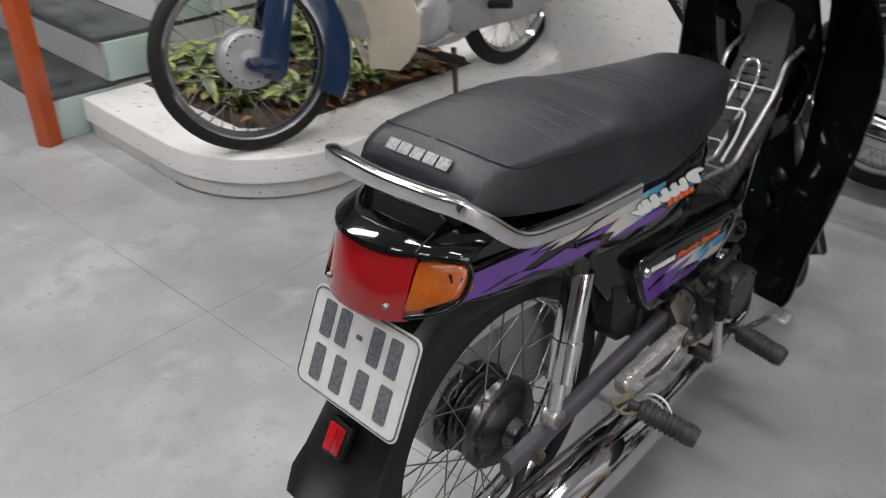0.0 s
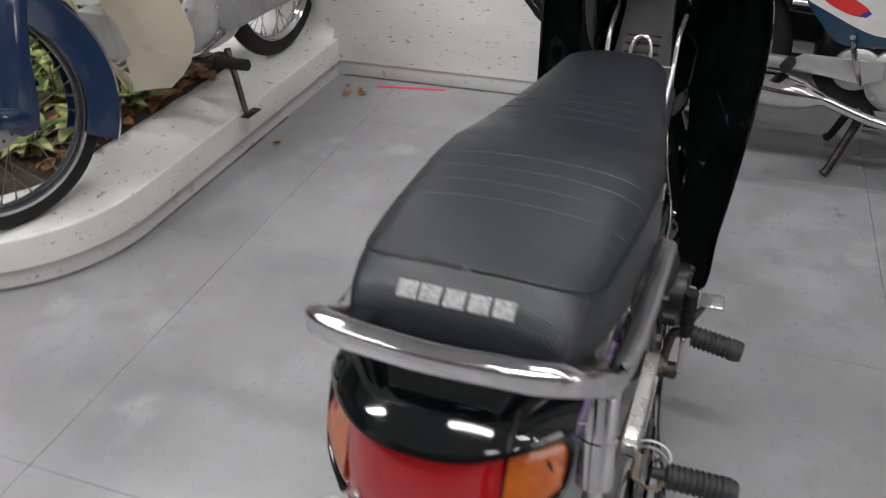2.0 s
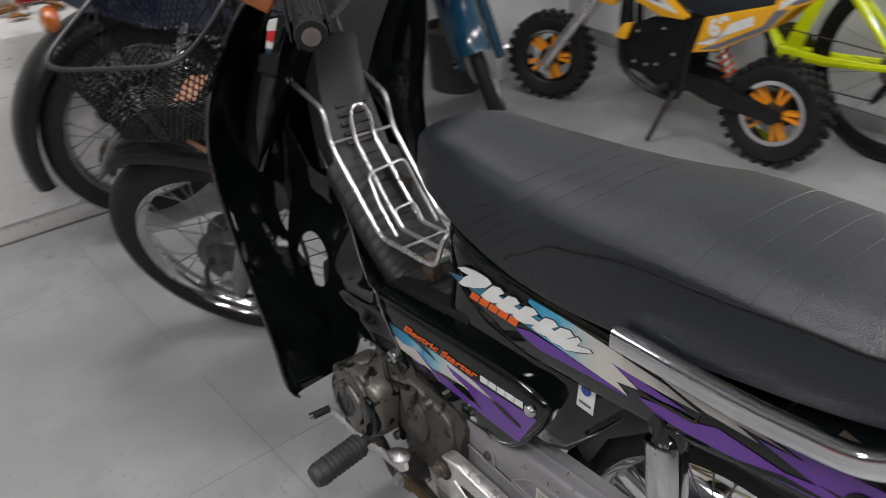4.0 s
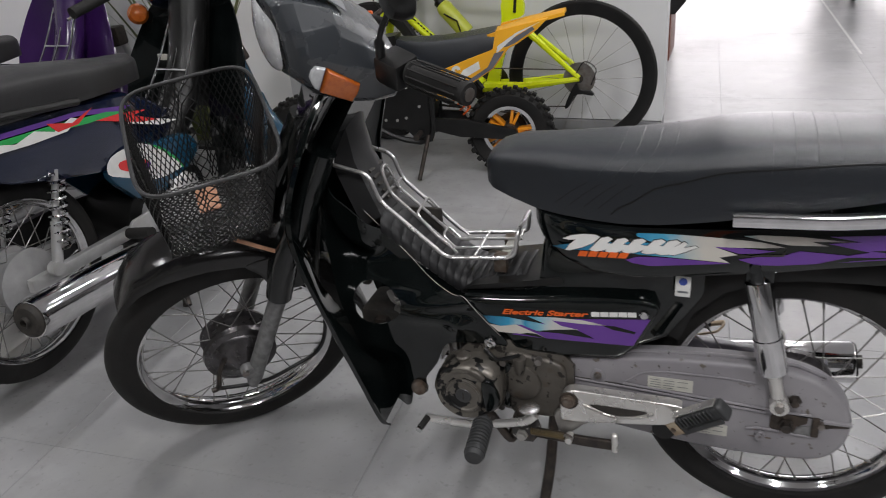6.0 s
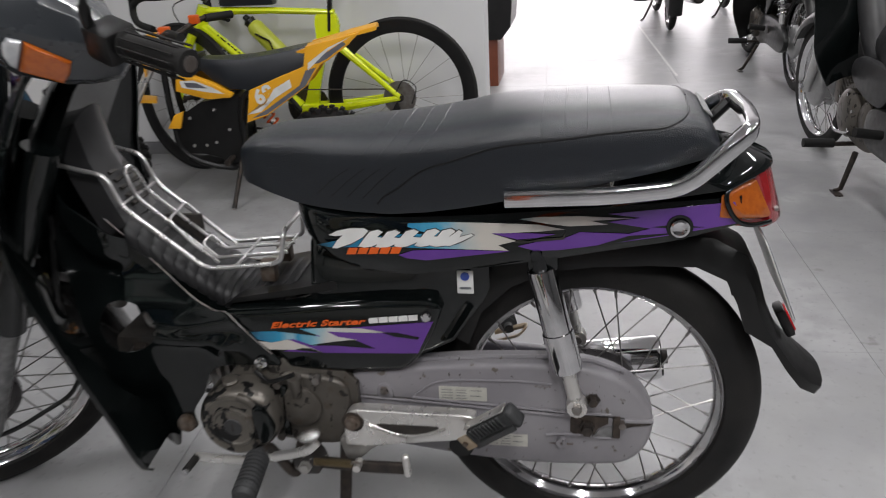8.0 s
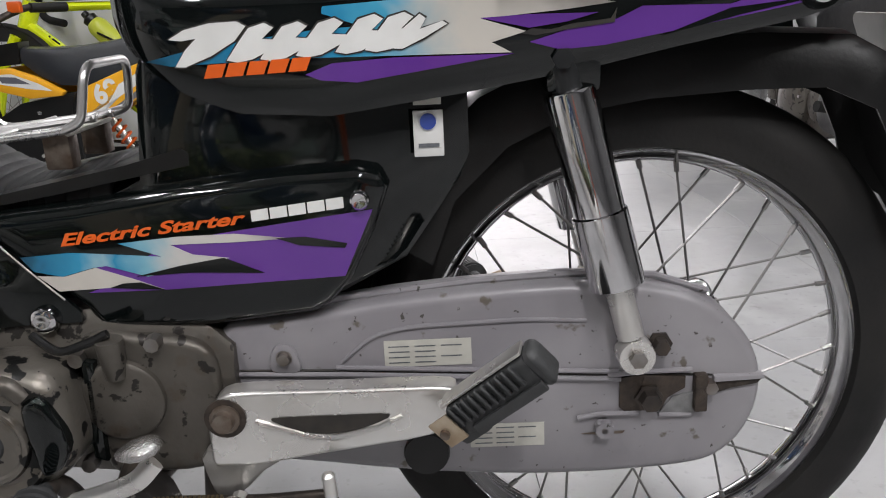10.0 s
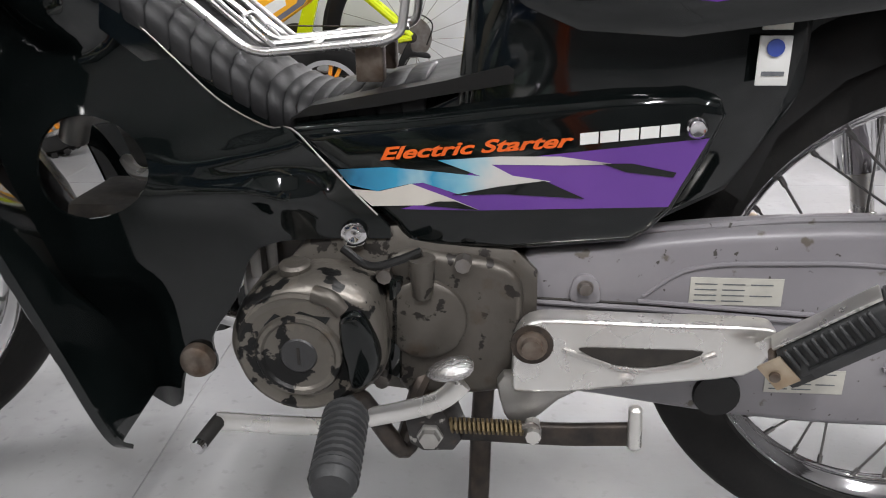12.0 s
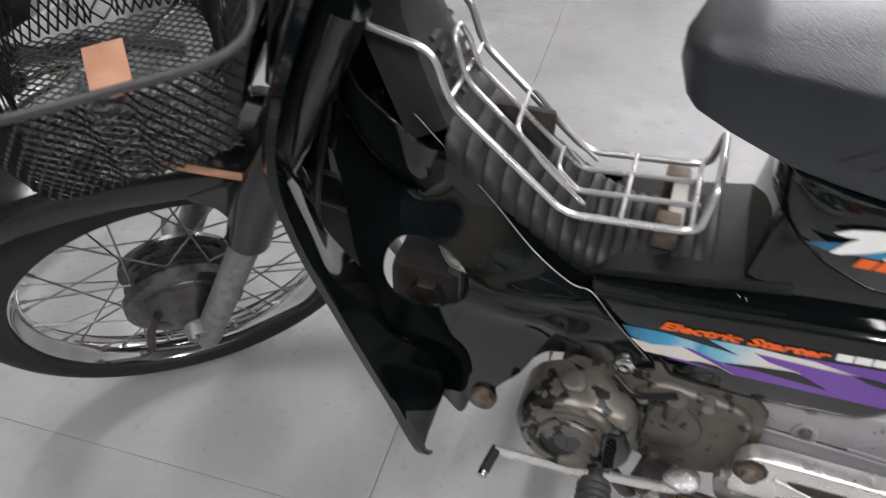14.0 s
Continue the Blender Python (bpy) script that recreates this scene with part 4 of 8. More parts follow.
# swing arm, shock absorbers
for sgn in (-1, 1):
    part("swing_arm", tube([(0.22, -0.066, 0.33), (0.4, -0.07, 0.315), (0.6, -0.07, 0.285), (0.66, -0.07, 0.28)], 0.017, seg=12, sx=0.7, sy=1.2, up=(0, 0, 1)) if sgn < 0 else flat_bar([(0.2, 0.088, 0.318), (0.4, 0.094, 0.306), (0.57, 0.097, 0.29), (0.655, 0.097, 0.282)], 0.011, 0.019), M_case if sgn < 0 else M_arm, bike, "flat grey enamelled swing arm")
    t, b = Vector((0.497, sgn * 0.092, 0.592)), Vector((0.561, sgn * 0.109, 0.331))
    d = b - t
    sh = part("shock_absorber", tube([t + d * 0.1, t + d * 0.105, t + d * 0.115, t + d * 0.5, t + d * 0.505, t + d * 0.75], [0.019, 0.0218, 0.0225, 0.0225, 0.0245, 0.0245], seg=28), M_chrome, bike, "chrome covered rear shock absorber")
    part("damper_rod", tube([t + d * 0.74, t + d * 0.94], 0.012, seg=14), M_alu_bright, sh)
    part("eyelet", lathe([(0.006, -0.012), (0.016, -0.012), (0.017, -0.008), (0.017, 0.008), (0.016, 0.012), (0.006, 0.012)], 20, at=b), M_alu_bright, sh)
    part("bolt", lathe([(0.003, -0.018), (0.008, -0.018), (0.008, 0.018), (0.003, 0.018)], 6, at=b), M_steel, sh)
    part("shock_top", tube([t - d * 0.06, t + d * 0.11], 0.014, seg=16), M_paint_worn, sh)
    part("top_bolt", lathe([(0.003, -0.018), (0.009, -0.018), (0.009, 0.018), (0.003, 0.018)], 6, at=t), M_paint_worn, sh)
    part("shock_mount", box(0.483, 0.53, sgn * 0.085 - 0.018, sgn * 0.085 + 0.018, 0.563, 0.622, 0.008), M_paint, bike)

# chain case
CASE = spline2([(0.186, 0.361), (0.245, 0.371), (0.348, 0.385), (0.45, 0.392), (0.521, 0.393), (0.577, 0.389), (0.628, 0.372), (0.666, 0.338), (0.683, 0.297), (0.677, 0.251), (0.652, 0.216), (0.61, 0.202), (0.5, 0.197), (0.392, 0.203), (0.284, 0.217), (0.2, 0.235), (0.18, 0.29)], 5)
case = part("chain_case", slab(CASE, -0.094, -0.048, 0.01, 3), M_case, bike, "grey enamelled chain case")
part("case_seam", tube([(0.19, -0.0935, 0.322), (0.3, -0.0938, 0.318), (0.45, -0.0938, 0.309), (0.56, -0.0938, 0.303), (0.684, -0.0925, 0.297)], 0.0016, seg=6), M_dark, case, "dark joint between the case halves")
part("case_lip", tube([(0.2, -0.0945, 0.3185), (0.3, -0.0955, 0.3145), (0.45, -0.0955, 0.3055), (0.552, -0.0955, 0.299)], 0.0026, seg=8), M_case, case)
part("case_lip", tube([(0.29, -0.0945, 0.3215), (0.38, -0.0955, 0.3165), (0.47, -0.0955, 0.3115), (0.55, -0.0955, 0.307)], 0.0024, seg=8), M_case, case)
part("case_ridge", tube(round_path([(0.295, -0.0935, 0.326), (0.325, -0.0942, 0.352), (0.36, -0.0942, 0.359), (0.47, -0.0942, 0.362), (0.52, -0.0935, 0.358)], 0.02), 0.0022, seg=8), M_case, case)
part("case_tab", slab(spline2([(0.231, 0.321), (0.231, 0.337), (0.237, 0.346), (0.248, 0.346), (0.255, 0.337), (0.256, 0.32)], 4), -0.0972, -0.09, 0.002), M_case, case)
part("top_flange", tube([(0.2, -0.072, 0.3655), (0.3, -0.072, 0.381), (0.42, -0.072, 0.393), (0.52, -0.072, 0.3965), (0.585, -0.072, 0.392), (0.635, -0.072, 0.374)], 0.0035, seg=8), M_case, case)
for x, z, r in ((0.243, 0.334, 0.009), (0.537, 0.249, 0.0055)):
    part("case_bolt", lathe([(0.003, -0.006), (r * 0.6, -0.006), (r * 0.65, -0.001), (r, -0.0005), (r, 0.004)], 14, at=(x, -0.0965, z)), M_steel, case)
part("axle_slot", slab([(0.551, 0.27), (0.551, 0.3), (0.572, 0.303), (0.612, 0.299), (0.612, 0.288), (0.596, 0.278), (0.59, 0.266), (0.556, 0.265)], -0.0962, -0.09, 0.001), M_slot, case, "greasy dark axle slot")
part("axle_plate", slab([(0.587, 0.262), (0.62, 0.262), (0.62, 0.284), (0.6, 0.279)], -0.097, -0.09, 0.001), M_alu_worn, case)
part("axle_nut", lathe([(0.004, -0.014), (0.0095, -0.014), (0.0105, -0.004), (0.0135, -0.003), (0.0135, 0.004)], 6, at=(0.578, -0.0965, 0.28)), M_dark_steel, case)
part("adjuster_clip", box(0.619, 0.631, -0.104, -0.09, 0.266, 0.3025, 0.002), M_slot, case, "rusty chain adjuster clip")
part("adjuster_nut", lathe([(0.003, -0.006), (0.0065, -0.006), (0.0075, 0.004)], 6, at=(0.634, -0.098, 0.289)), M_steel, case)
part("adjuster", slab([(0.637, 0.3), (0.683, 0.2995), (0.683, 0.2955), (0.637, 0.294)], -0.1, -0.09, 0.001), M_case, case)
part("rust_streak", slab([(0.637, 0.293), (0.682, 0.2945), (0.678, 0.29), (0.654, 0.286), (0.638, 0.281)], -0.0968, -0.09, 0.0005), M_slot, case)
for pts in (((0.54, 0.3035), (0.57, 0.306), (0.617, 0.3065)), ((0.512, 0.2605), (0.53, 0.264), (0.569, 0.2635)), ((0.588, 0.2615), (0.618, 0.2605))):
    part("case_lip", tube([(x, -0.096, z) for x, z in pts], 0.0026, seg=8), M_case, case)
part("tension_nut", lathe([(0.003, -0.012), (0.0075, -0.012), (0.0085, -0.002), (0.012, -0.001), (0.012, 0.004)], 6, at=(0.5865, -0.0955, 0.333)), M_dark_steel, case)
part("bolt_boss", lathe([(0.0055, -0.006), (0.0085, -0.006), (0.0095, 0.003)], 18, at=(0.537, -0.0965, 0.249)), M_case, case)
part("rust_streak", slab([(0.516, 0.243), (0.53, 0.2415), (0.555, 0.242), (0.557, 0.2445), (0.53, 0.244)], -0.0948, -0.09), M_rust, case)
part("inspection_plug", lathe([(0.002, -0.004), (0.021, -0.004), (0.023, 0.004)], 24, at=(0.369, -0.0945, 0.229)), M_plastic, case, "black rubber plug")
for x0, x1, z0, z1 in ((0.335, 0.415, 0.32, 0.346), (0.411, 0.481, 0.233, 0.257)):
    lab = part("data_label", box(x0, x1, -0.0948, -0.094, z0, z1), M_label, case, "pale printed data label", smooth=0)
    for i in range(4):
        for j in range(3 if i % 2 else 2):
            a = x0 + 0.004 + j * (x1 - x0 - 0.008) / 3
            part("print_bar", box(a, a + (x1 - x0) * 0.24, -0.0952, -0.0946, z0 + 0.0036 + i * 0.0053, z0 + 0.0046 + i * 0.0053), M_plate_ink, lab, smooth=0)

# passenger footrests on cast brackets
def bracket(sgn):
    pts = [(0.179, 0.258), (0.179, 0.28), (0.18, 0.298), (0.188, 0.314), (0.203, 0.3215), (0.24, 0.322), (0.3, 0.321), (0.36, 0.321), (0.394, 0.3195), (0.4, 0.312), (0.395, 0.29), (0.378, 0.2735), (0.33, 0.2655), (0.272, 0.2575), (0.226, 0.2505), (0.19, 0.2495), (0.181, 0.251)]
    hole = [(0.236, 0.296), (0.25, 0.2975), (0.3, 0.2975), (0.341, 0.2965), (0.32, 0.2855), (0.292, 0.28), (0.262, 0.2825), (0.245, 0.29)]
    b = part("footrest_bracket", slab(spline2(pts, 2), sgn * 0.14, sgn * 0.118, 0.004, 3), M_alu_bright, bike, "cast aluminium passenger footrest bracket")
    part("bracket_gusset", slab(spline2([(0.172, 0.262), (0.171, 0.228), (0.18, 0.213), (0.2, 0.217), (0.222, 0.238), (0.245, 0.256)], 3), sgn * 0.132, sgn * 0.12, 0.004), M_alu, b)
    part("bolt_recess", lathe([(0.001, -0.001), (0.0185, -0.001), (0.0185, 0.001), (0.001, 0.001)], 24, at=(0.196, sgn * 0.1405, 0.2985)), M_slot, b)
    part("bracket_slot", slab(spline2(hole, 3), sgn * 0.1412, sgn * 0.139), M_dark, b)
    part("slot_lip", tube([(x, sgn * 0.1405, z) for x, z in ((0.222, 0.294), (0.25, 0.2845), (0.268, 0.278), (0.292, 0.2755), (0.33, 0.283), (0.352, 0.294))], 0.0032, seg=8), M_alu_bright, b)
    part("bracket_bolt", lathe([(0.003, -0.012), (0.009, -0.012), (0.01, -0.005), (0.0135, -0.004), (0.0135, 0.012)] if sgn < 0 else [(0.016, -0.012), (0.015, 0.004), (0.01, 0.005), (0.009, 0.012), (0.003, 0.012)], 16, at=(0.196, sgn * 0.14, 0.2985)), M_rust, b)
    if sgn < 0:
        folded_peg(b)
        return
    else:
        a, e = Vector((0.43, 0.165, 0.31)), Vector((0.41, 0.275, 0.292))
        part("footrest_hinge", tube(round_path([(0.385, 0.145, 0.288), (0.45, 0.145, 0.308), (0.462, 0.163, 0.314), (0.462, 0.176, 0.314), (0.4, 0.19, 0.288)], 0.008), 0.0045, seg=8, sx=0.6, sy=1.3), M_alu_tan, b, "square tan hinge loop")
    peg(a, e, b, "passenger_footrest")


def folded_peg(parent):
    """Flat-sided rubber footrest folded up on its hinge."""
    a, e = Vector((0.397, -0.163, 0.301)), Vector((0.468, -0.192, 0.366))
    d = (e - a).normalized()
    side = Vector((0, 1, 0)).cross(d).normalized()
    face = d.cross(side)
    m = Matrix((d, side, face)).transposed().to_4x4()
    m.translation = a
    ln = (e - a).length
    pg = part("passenger_footrest", box(0.004, ln, -0.017, 0.017, -0.0135, 0.0135, 0.01, seg=4), M_rubber_grey, parent, "flat-sided grey-black rubber footrest folded up")
    pg.matrix_basis = m
    sgn_f = -1 if (m.to_3x3() @ Vector((0, 0, 1))).y > 0 else 1
    for i in range(10):
        part("rib", box(0.014 + i * 0.0076, 0.0172 + i * 0.0076, -0.019, 0.002, sgn_f * 0.0155 - 0.0025, sgn_f * 0.0155 + 0.0025, 0.001, seg=1), M_rubber_grey, pg)
    part("side_ridge", box(0.02, ln - 0.004, 0.006, 0.016, sgn_f * 0.0155 - 0.002, sgn_f * 0.0155 + 0.002, 0.0015), M_rubber_grey, pg)
    part("end_lip", box(ln - 0.008, ln + 0.006, -0.018, 0.018, -0.014, 0.014, 0.009, seg=3), M_rubber_grey, pg)
    part("metal_edge", box(0.006, ln - 0.004, -0.0212, -0.0182, -0.009, 0.009, 0.001), M_alu_bright, pg, "bare metal edge of the footrest")
    part("hinge_yoke", box(-0.011, 0.01, -0.016, 0.012, -0.017, -0.0145, 0.001), M_alu_tan, pg)
    part("hinge_yoke", box(-0.012, 0.01, -0.016, 0.012, 0.0145, 0.017, 0.001), M_alu_bright, pg)
    part("hinge_pin", rod((-0.004, -0.002, -0.02), (-0.004, -0.002, 0.02), 0.0045, seg=10), M_rust, pg)
    part("rubber_foot", box(-0.004, 0.03, 0.0, 0.022, -0.012, 0.012, 0.006), M_rubber_grey, pg)


def peg(a, e, parent, name, r=0.016):
    d = (e - a)
    pg = part(name, tube([a, a + d * 0.15, a + d * 0.18, e - d * 0.02, e], [0.008, 0.009, r, r, r * 0.8], seg=14), M_rubber_grey, parent, "ribbed dusty black rubber footrest")
    n = 10
    t = d.normalized()
    for i in range(n):
        c = a + d * (0.24 + 0.68 * i / (n - 1))
        part("rib", tube([c - t * 0.0026, c - t * 0.0014, c + t * 0.0014, c + t * 0.0026], [r * 1.02, r * 1.17, r * 1.17, r * 1.02], seg=14), M_rubber_grey, pg)
    part("footrest_end", tube([e - d * 0.17, e - d * 0.15, e - d * 0.02, e + t * 0.003], [r * 1.02, r * 1.14, r * 1.06, r * 0.92], seg=18), M_rubber_grey, pg)
    return pg


mirrored(bracket)
for sgn in (-1, 1):
    peg(Vector((0.036, sgn * 0.155, 0.247)), Vector((0.043, sgn * 0.264, 0.234)), bike, "rider_footrest", 0.0175)
part("footrest_bar", tube(smooth_path([(0.036, -0.16, 0.246), (0.045, -0.145, 0.24), (0.078, -0.135, 0.182), (0.092, -0.12, 0.2), (0.1, -0.1, 0.205), (0.11, 0, 0.2), (0.1, 0.1, 0.2), (0.092, 0.12, 0.2), (0.078, 0.135, 0.182), (0.045, 0.145, 0.24), (0.036, 0.16, 0.246)], 6), 0.009, seg=10), M_dark_steel, bike, "rusty black footrest bar")

# engine
eng = part("engine", loft([[Vector((x, y, z)) for y, z in ((-0.11, z0 + 0.02), (-0.1, z0), (0.1, z0), (0.12, z0 + 0.03), (0.12, z1 - 0.03), (0.1, z1), (-0.1, z1), (-0.11, z1 - 0.02))] for x, z0, z1 in ((-0.03, 0.26, 0.35), (0.0, 0.235, 0.385), (0.09, 0.225, 0.392), (0.18, 0.23, 0.37), (0.2, 0.25, 0.35))]), M_engine, bike, "weathered aluminium engine")
part("magneto_cover", slab(spline2([(-0.068, 0.300), (-0.054, 0.337), (-0.026, 0.355), (0.007, 0.362), (0.035, 0.359), (0.060, 0.345), (0.069, 0.308), (0.067, 0.272), (0.039, 0.247), (0.002, 0.237), (-0.035, 0.244), (-0.059, 0.267)], 5), -0.165, -0.1, 0.02, 4), M_magneto, eng, "scuffed black and bare metal magneto cover")
part("magneto_rim", lathe([(0.0305, -0.003), (0.033, -0.0052), (0.0365, -0.0052), (0.0385, -0.002), (0.0385, 0.006)], 40, at=(-0.003, -0.1645, 0.295)), M_magneto, eng)
part("outer_rim", lathe([(0.05, -0.001), (0.0525, -0.0025), (0.0555, -0.001), (0.0565, 0.01)], 40, at=(-0.003, -0.1635, 0.296)), M_magneto, eng)
part("inspection_cap", lathe([(0.001, -0.0035), (0.0148, -0.0035), (0.0162, -0.002), (0.0162, 0.006)], 28, at=(-0.003, -0.1655, 0.295)), M_plastic_grey, eng, "dark grey slotted inspection cap")
part("cap_slot", box(-0.0042, -0.0018, -0.1695, -0.1685, 0.287, 0.303), M_dark, eng)
part("black_lobe", slab(spline2([(0.034, 0.331), (0.05, 0.338), (0.061, 0.32), (0.067, 0.29), (0.056, 0.268), (0.041, 0.264), (0.0365, 0.285), (0.033, 0.305)], 4), -0.17, -0.14, 0.007, 3), M_paint, eng, "glossy black painted part of the cover")
part("black_flake", slab([(-0.032, 0.322), (-0.022, 0.333), (-0.012, 0.329), (0.0, 0.336), (0.012, 0.332), (0.026, 0.331), (0.02, 0.322), (0.008, 0.325), (-0.004, 0.321), (-0.015, 0.326), (-0.024, 0.318)], -0.1656, -0.16), M_paint, eng, "black paint left on the worn cover")
part("cover_knuckle", tube(smooth_path([(0.012, -0.16, 0.35), (0.026, -0.163, 0.347), (0.036, -0.162, 0.336)], 4), 0.008, seg=14), M_engine, eng)
part("dark_gap", slab([(0.066, 0.255), (0.078, 0.25), (0.082, 0.35), (0.07, 0.352)], -0.126, -0.1, 0.004), M_paint, eng)
part("timing_cap", tube([(-0.01, -0.132, 0.354), (-0.01, -0.134, 0.366), (-0.01, -0.1342, 0.368)], [0.014, 0.014, 0.011], seg=16), M_engine, eng)
part("sprocket_cover", slab(spline2([(0.065, 0.35), (0.08, 0.373), (0.12, 0.37), (0.168, 0.362), (0.187, 0.34), (0.185, 0.29), (0.172, 0.24), (0.12, 0.232), (0.075, 0.24)], 4), -0.118, -0.08, 0.008, 3), M_engine, eng)
part("cover_disc", lathe([(0.001, -0.008), (0.034, -0.008), (0.038, -0.005), (0.04, 0.006)], 36, at=(0.1, -0.118, 0.31)), M_engine, eng)
part("filler_neck", tube([(0.1, -0.124, 0.335), (0.1, -0.127, 0.358), (0.1, -0.128, 0.372)], [0.009, 0.0115, 0.012], seg=14), M_engine, eng)
part("engine_cable", tube(smooth_path([(0.03, -0.12, 0.376), (0.055, -0.13, 0.364), (0.08, -0.13, 0.37), (0.1, -0.128, 0.378)], 6), 0.004, seg=8), M_plastic, eng)
for x, z in ((0.066, 0.352), (0.135, 0.364), (0.06, 0.247)):
    part("engine_bolt", lathe([(0.002, -0.008), (0.007, -0.008), (0.008, 0.004)], 8, at=(x, -0.118, z)), M_steel, eng)
# right side: clutch cover
part("clutch_cover", lathe([(0.056, -0.05), (0.056, 0.0), (0.055, 0.008), (0.05, 0.0115), (0.046, 0.0105), (0.02, 0.011), (0.002, 0.011)], 40, at=(0.028, 0.148, 0.322)), M_paint_worn, eng, "black clutch cover")
for a in (math.tau * k / 6 + 0.4 for k in range(6)):
    part("cover_screw", lathe([(0.005, -0.006), (0.005, 0.003), (0.001, 0.0035)], 8, at=(0.028 + 0.05 * math.cos(a), 0.159, 0.322 + 0.05 * math.sin(a))), M_dark_steel, eng)
part("crankcase_right", slab(spline2([(-0.02, 0.25), (-0.035, 0.33), (0.02, 0.372), (0.1, 0.362), (0.165, 0.325), (0.175, 0.26), (0.08, 0.225)], 4), 0.128, 0.1, 0.012, 3), M_paint_worn, eng)
part("oil_filler", lathe([(0.013, -0.01), (0.013, 0.012), (0.009, 0.016), (0.001, 0.016)], 10, at=(0.118, 0.138, 0.335)), M_paint_worn, eng)
part("starter_hose", tube(smooth_path([(0.11, 0.11, 0.37), (0.1, 0.128, 0.392), (0.055, 0.13, 0.402), (0.0, 0.118, 0.395), (-0.04, 0.09, 0.37)], 6), 0.008, seg=10), M_rubber, eng)
part("wiring", tube(smooth_path([(0.16, 0.1, 0.38), (0.14, 0.124, 0.35), (0.15, 0.126, 0.3), (0.135, 0.122, 0.25)], 6), 0.005, seg=8), M_plastic, eng)
part("air_box", box(0.08, 0.2, 0.05, 0.1, 0.33, 0.4, 0.01), M_plastic, eng)
part("battery_case", slab([(0.19, 0.34), (0.25, 0.318), (0.33, 0.33), (0.36, 0.37), (0.37, 0.46), (0.2, 0.46)], 0.078, 0.03, 0.008), M_plastic, eng)
part("battery_strap", box(0.262, 0.282, 0.0775, 0.081, 0.33, 0.45, 0.001), M_rubber, eng)
for x, z in ((0.07, 0.374), (0.105, 0.366), (0.155, 0.318), (0.16, 0.276), (0.12, 0.256)):
    part("engine_bolt", lathe([(0.0075, -0.004), (0.007, 0.006), (0.002, 0.007)], 6, at=(x, 0.127, z)), M_steel, eng)
# cylinder lying forward with fins
cyl = part("cylinder", box(-0.19, -0.02, -0.045, 0.045, 0.31, 0.4, 0.01), M_alu, eng)
part("cylinder_head", box(-0.262, -0.168, -0.052, 0.055, 0.28, 0.392, 0.014), M_dark, eng, "weathered cylinder head")
part("head_cap", lathe([(0.002, -0.01), (0.02, -0.01), (0.024, -0.004), (0.024, 0.008)], 6, at=(-0.21, -0.055, 0.36)), M_dark_steel, eng)
part("inlet_pipe", tube(smooth_path([(-0.25, -0.03, 0.45), (-0.235, -0.035, 0.475), (-0.2, -0.03, 0.48), (-0.15, -0.01, 0.465)], 5), 0.014, seg=12), M_alu, eng)
for i in range(8):
    part("cooling_fin", box(-0.17 + i * 0.017, -0.166 + i * 0.017, -0.06, 0.06, 0.295, 0.415, 0.003), M_alu, cyl)
part("carburettor", box(-0.17, -0.12, -0.03, 0.03, 0.405, 0.48, 0.012), M_brass, eng, "dull brass carburettor")
part("fuel_pipe", tube(smooth_path([(-0.195, -0.04, 0.432), (-0.175, -0.058, 0.424), (-0.14, -0.06, 0.424), (-0.1, -0.05, 0.43)], 6), 0.0065, seg=8), M_alu_bright, eng)
# gear pedal and stand
ped = part("gear_pedal", tube(smooth_path([(-0.088, -0.155, 0.218), (-0.03, -0.15, 0.213), (0.02, -0.148, 0.213), (0.05, -0.15, 0.224), (0.09, -0.155, 0.238), (0.118, -0.16, 0.252), (0.137, -0.163, 0.272)], 6), 0.008, seg=10, sx=0.5, sy=1.2, up=(0, 0, 1)), M_alu_bright, bike, "polished gear pedal")
part("toe_rubber", tube([(-0.086, -0.152, 0.219), (-0.093, -0.186, 0.214)], 0.0068, seg=10), M_rubber, ped)
part("pedal_tip", tube([(-0.093, -0.186, 0.214), (-0.0942, -0.192, 0.2131)], 0.0068, seg=10), M_chrome, ped)
HEEL = Matrix.Translation((0.127, -0.168, 0.287)) @ Matrix.Rotation(radians(-13), 4, "Y")
rows = []
for f in (-1, -0.96, -0.85, -0.6, -0.2, 0.2, 0.55, 0.8, 0.94, 1):
    r = math.sqrt(max(0.0, 1 - f * f)) * (1 + 0.2 * f) + 0.02
    rows.append([HEEL @ Vector((0.021 * f, 0.016 * r * math.cos(a), 0.0085 * r * math.sin(a))) for a in (math.tau * k / 18 for k in range(18))])
part("heel_pad", loft(rows), M_knurl, ped, "knurled chrome heel pad")
cs = part("centre_stand", flat_bar(smooth_path([(0.1, -0.13, 0.205), (0.15, -0.134, 0.206), (0.22, -0.142, 0.21), (0.262, -0.15, 0.217), (0.285, -0.154, 0.221)], 6), 0.005, 0.0105), M_dark_steel, bike, "folded rusty brown centre stand with a foot tab")
part("foot_tab", tube([(0.287, -0.158, 0.209), (0.2868, -0.158, 0.2115), (0.285, -0.16, 0.25), (0.2849, -0.16, 0.2525)], [0.004, 0.0062, 0.0058, 0.0035], seg=14), M_alu_bright, cs, "bare metal foot tab")
part("stand_spring", tube([Vector((0.125 + 0.065 * i / 96, -0.153 + 0.0058 * math.cos(i * math.tau / 6), 0.222 + 0.0058 * math.sin(i * math.tau / 6))) for i in range(97)], 0.0016, seg=5), M_brass, cs, "tarnished steel coil spring")
